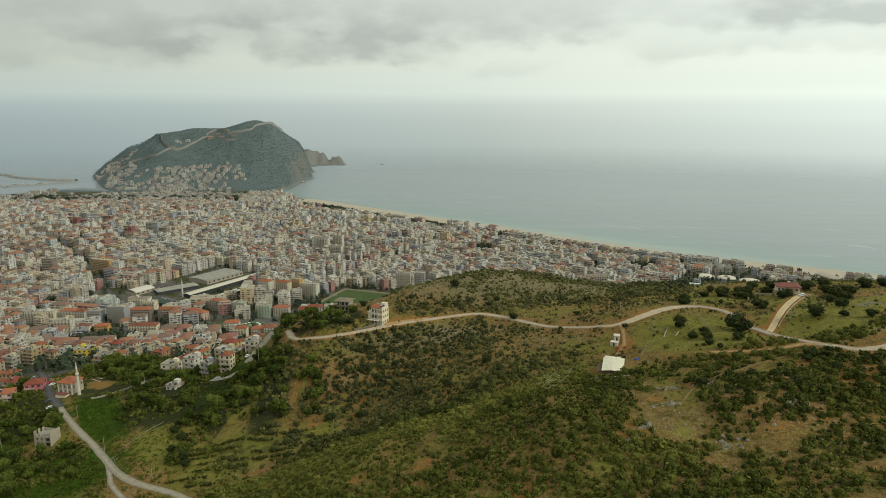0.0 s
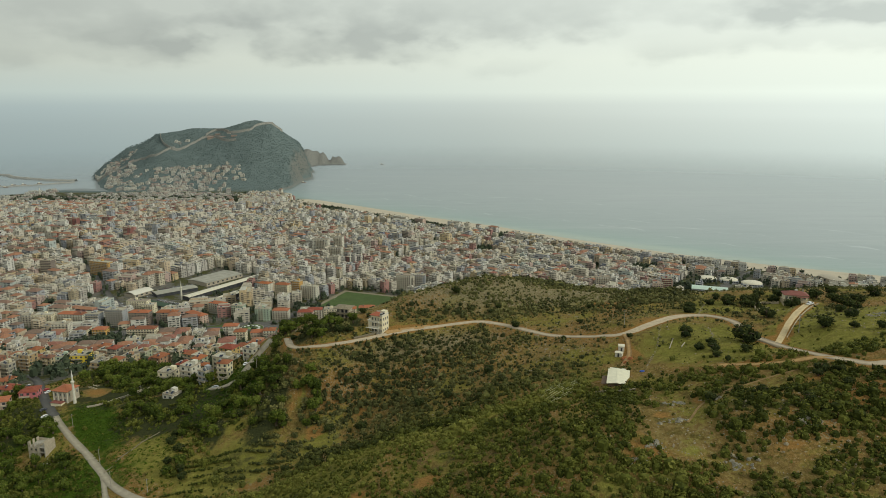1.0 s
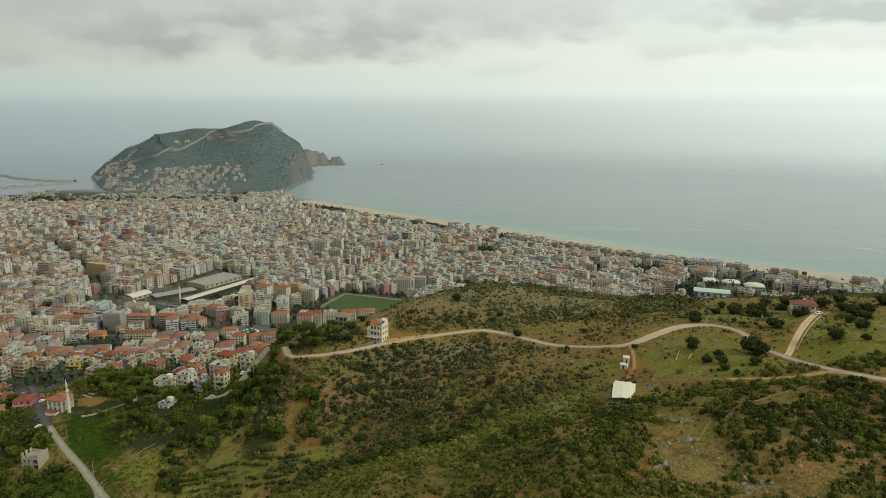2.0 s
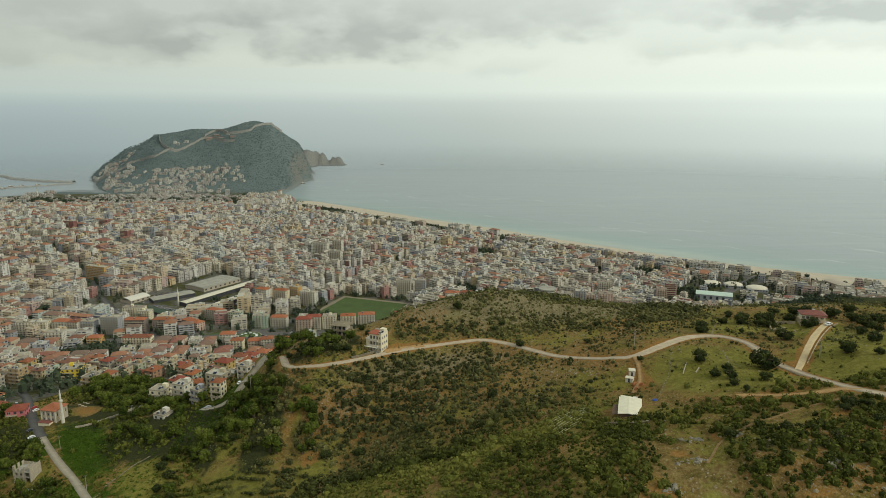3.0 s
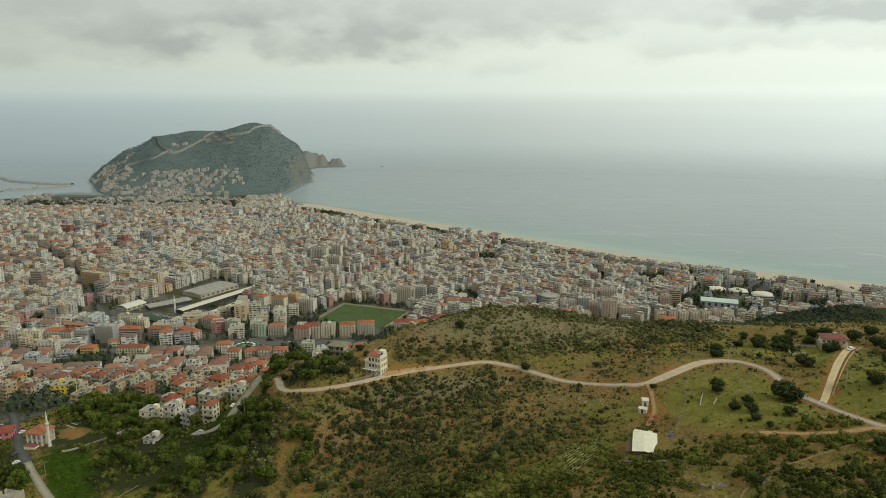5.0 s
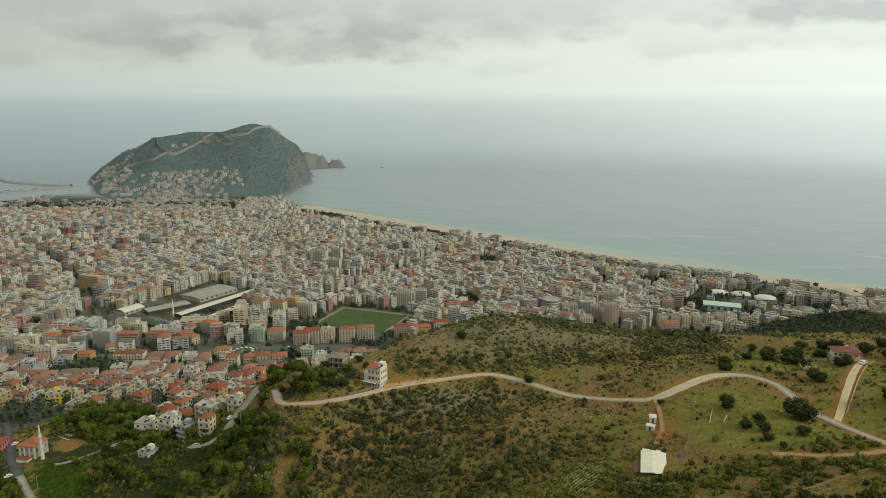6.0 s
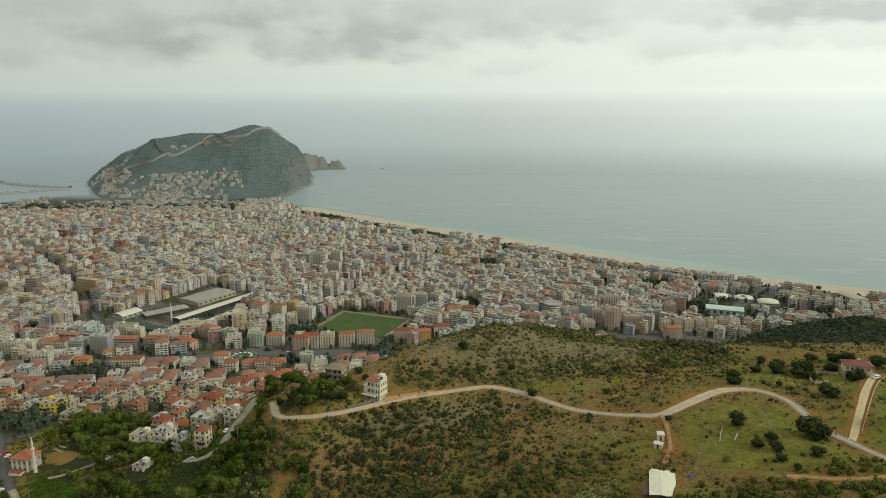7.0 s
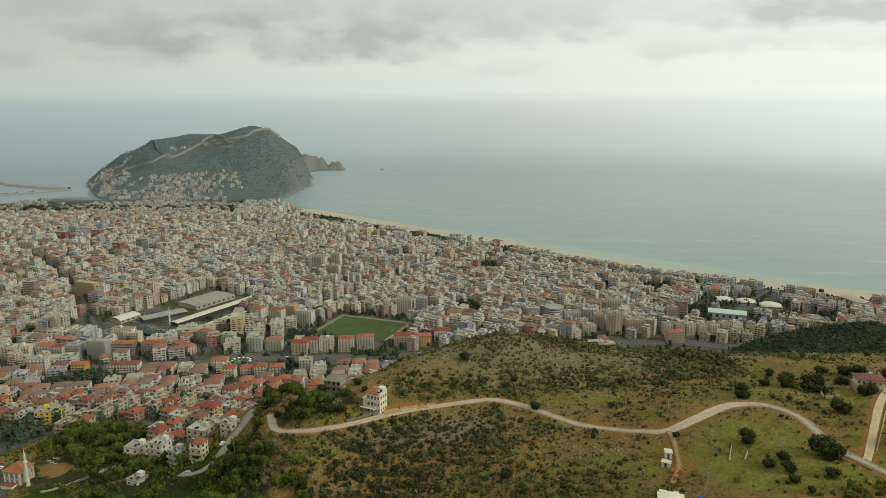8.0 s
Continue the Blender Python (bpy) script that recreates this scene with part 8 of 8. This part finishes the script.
def castle_wall(pts, h=6.0):
    line = curve_points(pts, 6)
    hp = Heap()
    seg = np.diff(line, axis=0)
    ang = np.degrees(np.arctan2(seg[:, 1], seg[:, 0]))
    ln = np.hypot(seg[:, 0], seg[:, 1])
    z = base_height(line[:-1, 0], line[:-1, 1]) + 3
    n = len(ln)
    hp.add(to_world(solids(stack(0 * ln, np.full(n, -.9), np.full(n, -8.0)), stack(ln + .3, np.full(n, .9), np.full(n, h))), line[:-1, 0], line[:-1, 1], z, ang), CUBE_F, 0)
    hp.add(to_world(solids(stack(ln * .2, np.full(n, -.9), np.full(n, h)), stack(ln * .6, np.full(n, -.3), np.full(n, h + 1.4))), line[:-1, 0], line[:-1, 1], z, ang), CUBE_F, 0)
    tagged(new("castle_wall", hp.mesh("castle_wall", [M_RAMPART])), "old crenellated stone castle wall crossing the headland", "castle wall", "castle walls")


castle_wall([(-1125, 2782), (-1092, 2706), (-1030, 2616), (-982, 2630), (-949, 2662), (-904, 2693), (-827, 2654), (-786, 2646)])
castle_wall([(-919, 2707), (-889, 2753), (-826, 2690), (-750, 2694), (-728, 2739), (-690, 2800), (-656, 2851)])
castle_wall([(-1137, 2614), (-1082, 2582), (-1051, 2583), (-1012, 2624)], 5)
castle_wall([(-1440, 2860), (-1380, 2740), (-1300, 2640), (-1137, 2614)], 5)


def castle_house(x, y, turn, w, d, h, mat, label):
    """A building of the old citadel: walls, a pitched roof and small dark windows."""
    z = min(float(base_height(x + p, y + q)) for p in (-8, 8) for q in (-8, 8)) + 2
    ob = thing("castle_building", label, "castle building", pose(x, y, z, 0, 0, turn), "citadel buildings")
    part("wall", bm_box(-w / 2, -d / 2, -6, w / 2, d / 2, h), mat, ob)
    part("roof", bm_gable(-w / 2, -d / 2, w / 2, d / 2, h, 2.2, axis="x"), M_HAZED_TILE, ob)
    for k in range(int(w // 6)):
        cx = -w / 2 + 3 + 6 * k
        part("window", bm_box(cx - .6, -d / 2 - .08, h - 3.2, cx + .6, -d / 2 + .02, h - 1.4), M_DARK, ob)


M_KEEP = plain_mat("brown_castle_stone", (0.30, 0.235, 0.19), 0.95, vary=0.4, scale=0.3)
for x_, y_, a_, w_, d_, h_, m_, l_ in ((-893, 2684, 18, 26, 11, 9, M_KEEP, "brown stone keep inside the castle walls"), (-868, 2694, -8, 20, 10, 8, M_KEEP, "ruined brown stone hall on the headland"),
                                       (-845, 2680, 6, 24, 10, 6, M_RAMPART, "grey stone castle storehouse beside the ramparts"), (-822, 2690, -12, 16, 9, 6, M_HAZED_WALL, "pale limewashed house within the castle"),
                                       (-800, 2672, 10, 22, 9, 6, M_KEEP, "low brown stone barracks above the ramparts"), (-838, 2706, 0, 14, 9, 6, M_HAZED_WALL, "small pale house near the castle summit")):
    castle_house(x_, y_, a_, w_, d_, h_, m_, l_)


def parked_rows():
    """Many far cars in rows on the market yards and along the streets."""
    rng = np.random.default_rng(61)
    x, y, a = [], [], []
    for x0, y0, length, turn in ((-366, 1010, 110, 60), (-358, 1006, 120, 60), (-350, 1012, 70, 60), (-385, 985, 40, 60), (-300, 1140, 40, 59), (-440, 1030, 50, -28), (-470, 1045, 40, 60), (-452, 1095, 40, 40), (-446, 1102, 40, 40), (-478, 985, 40, -30), (-372, 1016, 100, 60), (-343, 1004, 90, 60), (-337, 1003, 80, 60), (-398, 990, 46, 60), (-404, 996, 40, 60), (-425, 1020, 50, -28), (-460, 1050, 44, 60), (-490, 1010, 40, -30), (-484, 1000, 36, -30), (-465, 1088, 40, 40), (-318, 1110, 60, 60), (-310, 1106, 60, 60), (520, 1080, 70, -10), (515, 1095, 60, -10), (400, 968, 60, 3), (320, 966, 80, 3)):
        k = np.arange(0, length, 2.9)
        k = k[rng.random(len(k)) < 0.8]
        x.append(x0 + k * math.cos(radians(turn)))
        y.append(y0 + k * math.sin(radians(turn)))
        a.append(np.full(len(k), turn + 90.0) + rng.normal(0, 3, len(k)))
    x, y, a = np.concatenate(x), np.concatenate(y), np.concatenate(a)
    z = base_height(x, y) + 0.05
    hp = Heap()
    one = np.ones(len(x))
    hue = rng.random(len(x))
    hp.add(to_world(solids(stack(-2.1 * one, -.85, .35), stack(2.1 * one, .85, .95)), x, y, z, a), CUBE_F6, 0, hue)
    v = solids(stack(-1.5 * one, -.75, .95), stack(1.1 * one, .75, 1.5))
    v[:, 4:, 0] *= 0.75
    hp.add(to_world(v, x, y, z, a), CUBE_F, 1)
    for sx in (-1.3, 1.3):
        hp.add(to_world(solids(stack((sx - .32) * one, -.9, 0), stack((sx + .32) * one, .9, .64)), x, y, z, a), CUBE_F6, 2)
    paint = varied("car_paint", [(0.0, (0.55, 0.55, 0.55)), (0.4, (0.30, 0.31, 0.32)), (0.6, (0.05, 0.05, 0.06)), (0.8, (0.25, 0.03, 0.03)), (0.9, (0.04, 0.06, 0.18))], 0.35, "house", 0.1)
    tagged(new("parked_cars", hp.mesh("parked_cars", [paint, M_GLASS, M_DARK])), "rows of parked cars on the market yards", "cars", kind="stuff")


parked_rows()


def netting_tunnels(x, y, n):
    """Low pale rows of plants under netting, side by side on the grass."""
    for k in range(n):
        x0, y0 = x + k * 0.55, y - k * 1.15
        long = 25 - 0.9 * k
        pts = [(x0 + s * long * 0.84, y0 + s * long * 0.54) for s in (0, 0.17, 0.33, 0.5, 0.66, 0.83, 1)]
        pts = [(px, py, hz(px, py) + 0.30) for px, py in pts]
        c = Vector(pts[0])
        ob = part("netting_tunnel", bm_tube([Vector(p) - c for p in pts], [0.10, 0.16, 0.13, 0.17, 0.12, 0.16, 0.09], 5), M_NETTING)
        ob.location = c
        tagged(ob, "low pale green netting tunnel on the grassy crest", "netting tunnel", "netting tunnels on the crest")


M_NETTING = plain_mat("pale_netting", (0.36, 0.36, 0.19), 0.9, vary=0.45, scale=0.5)
netting_tunnels(40, 281.5, 9)
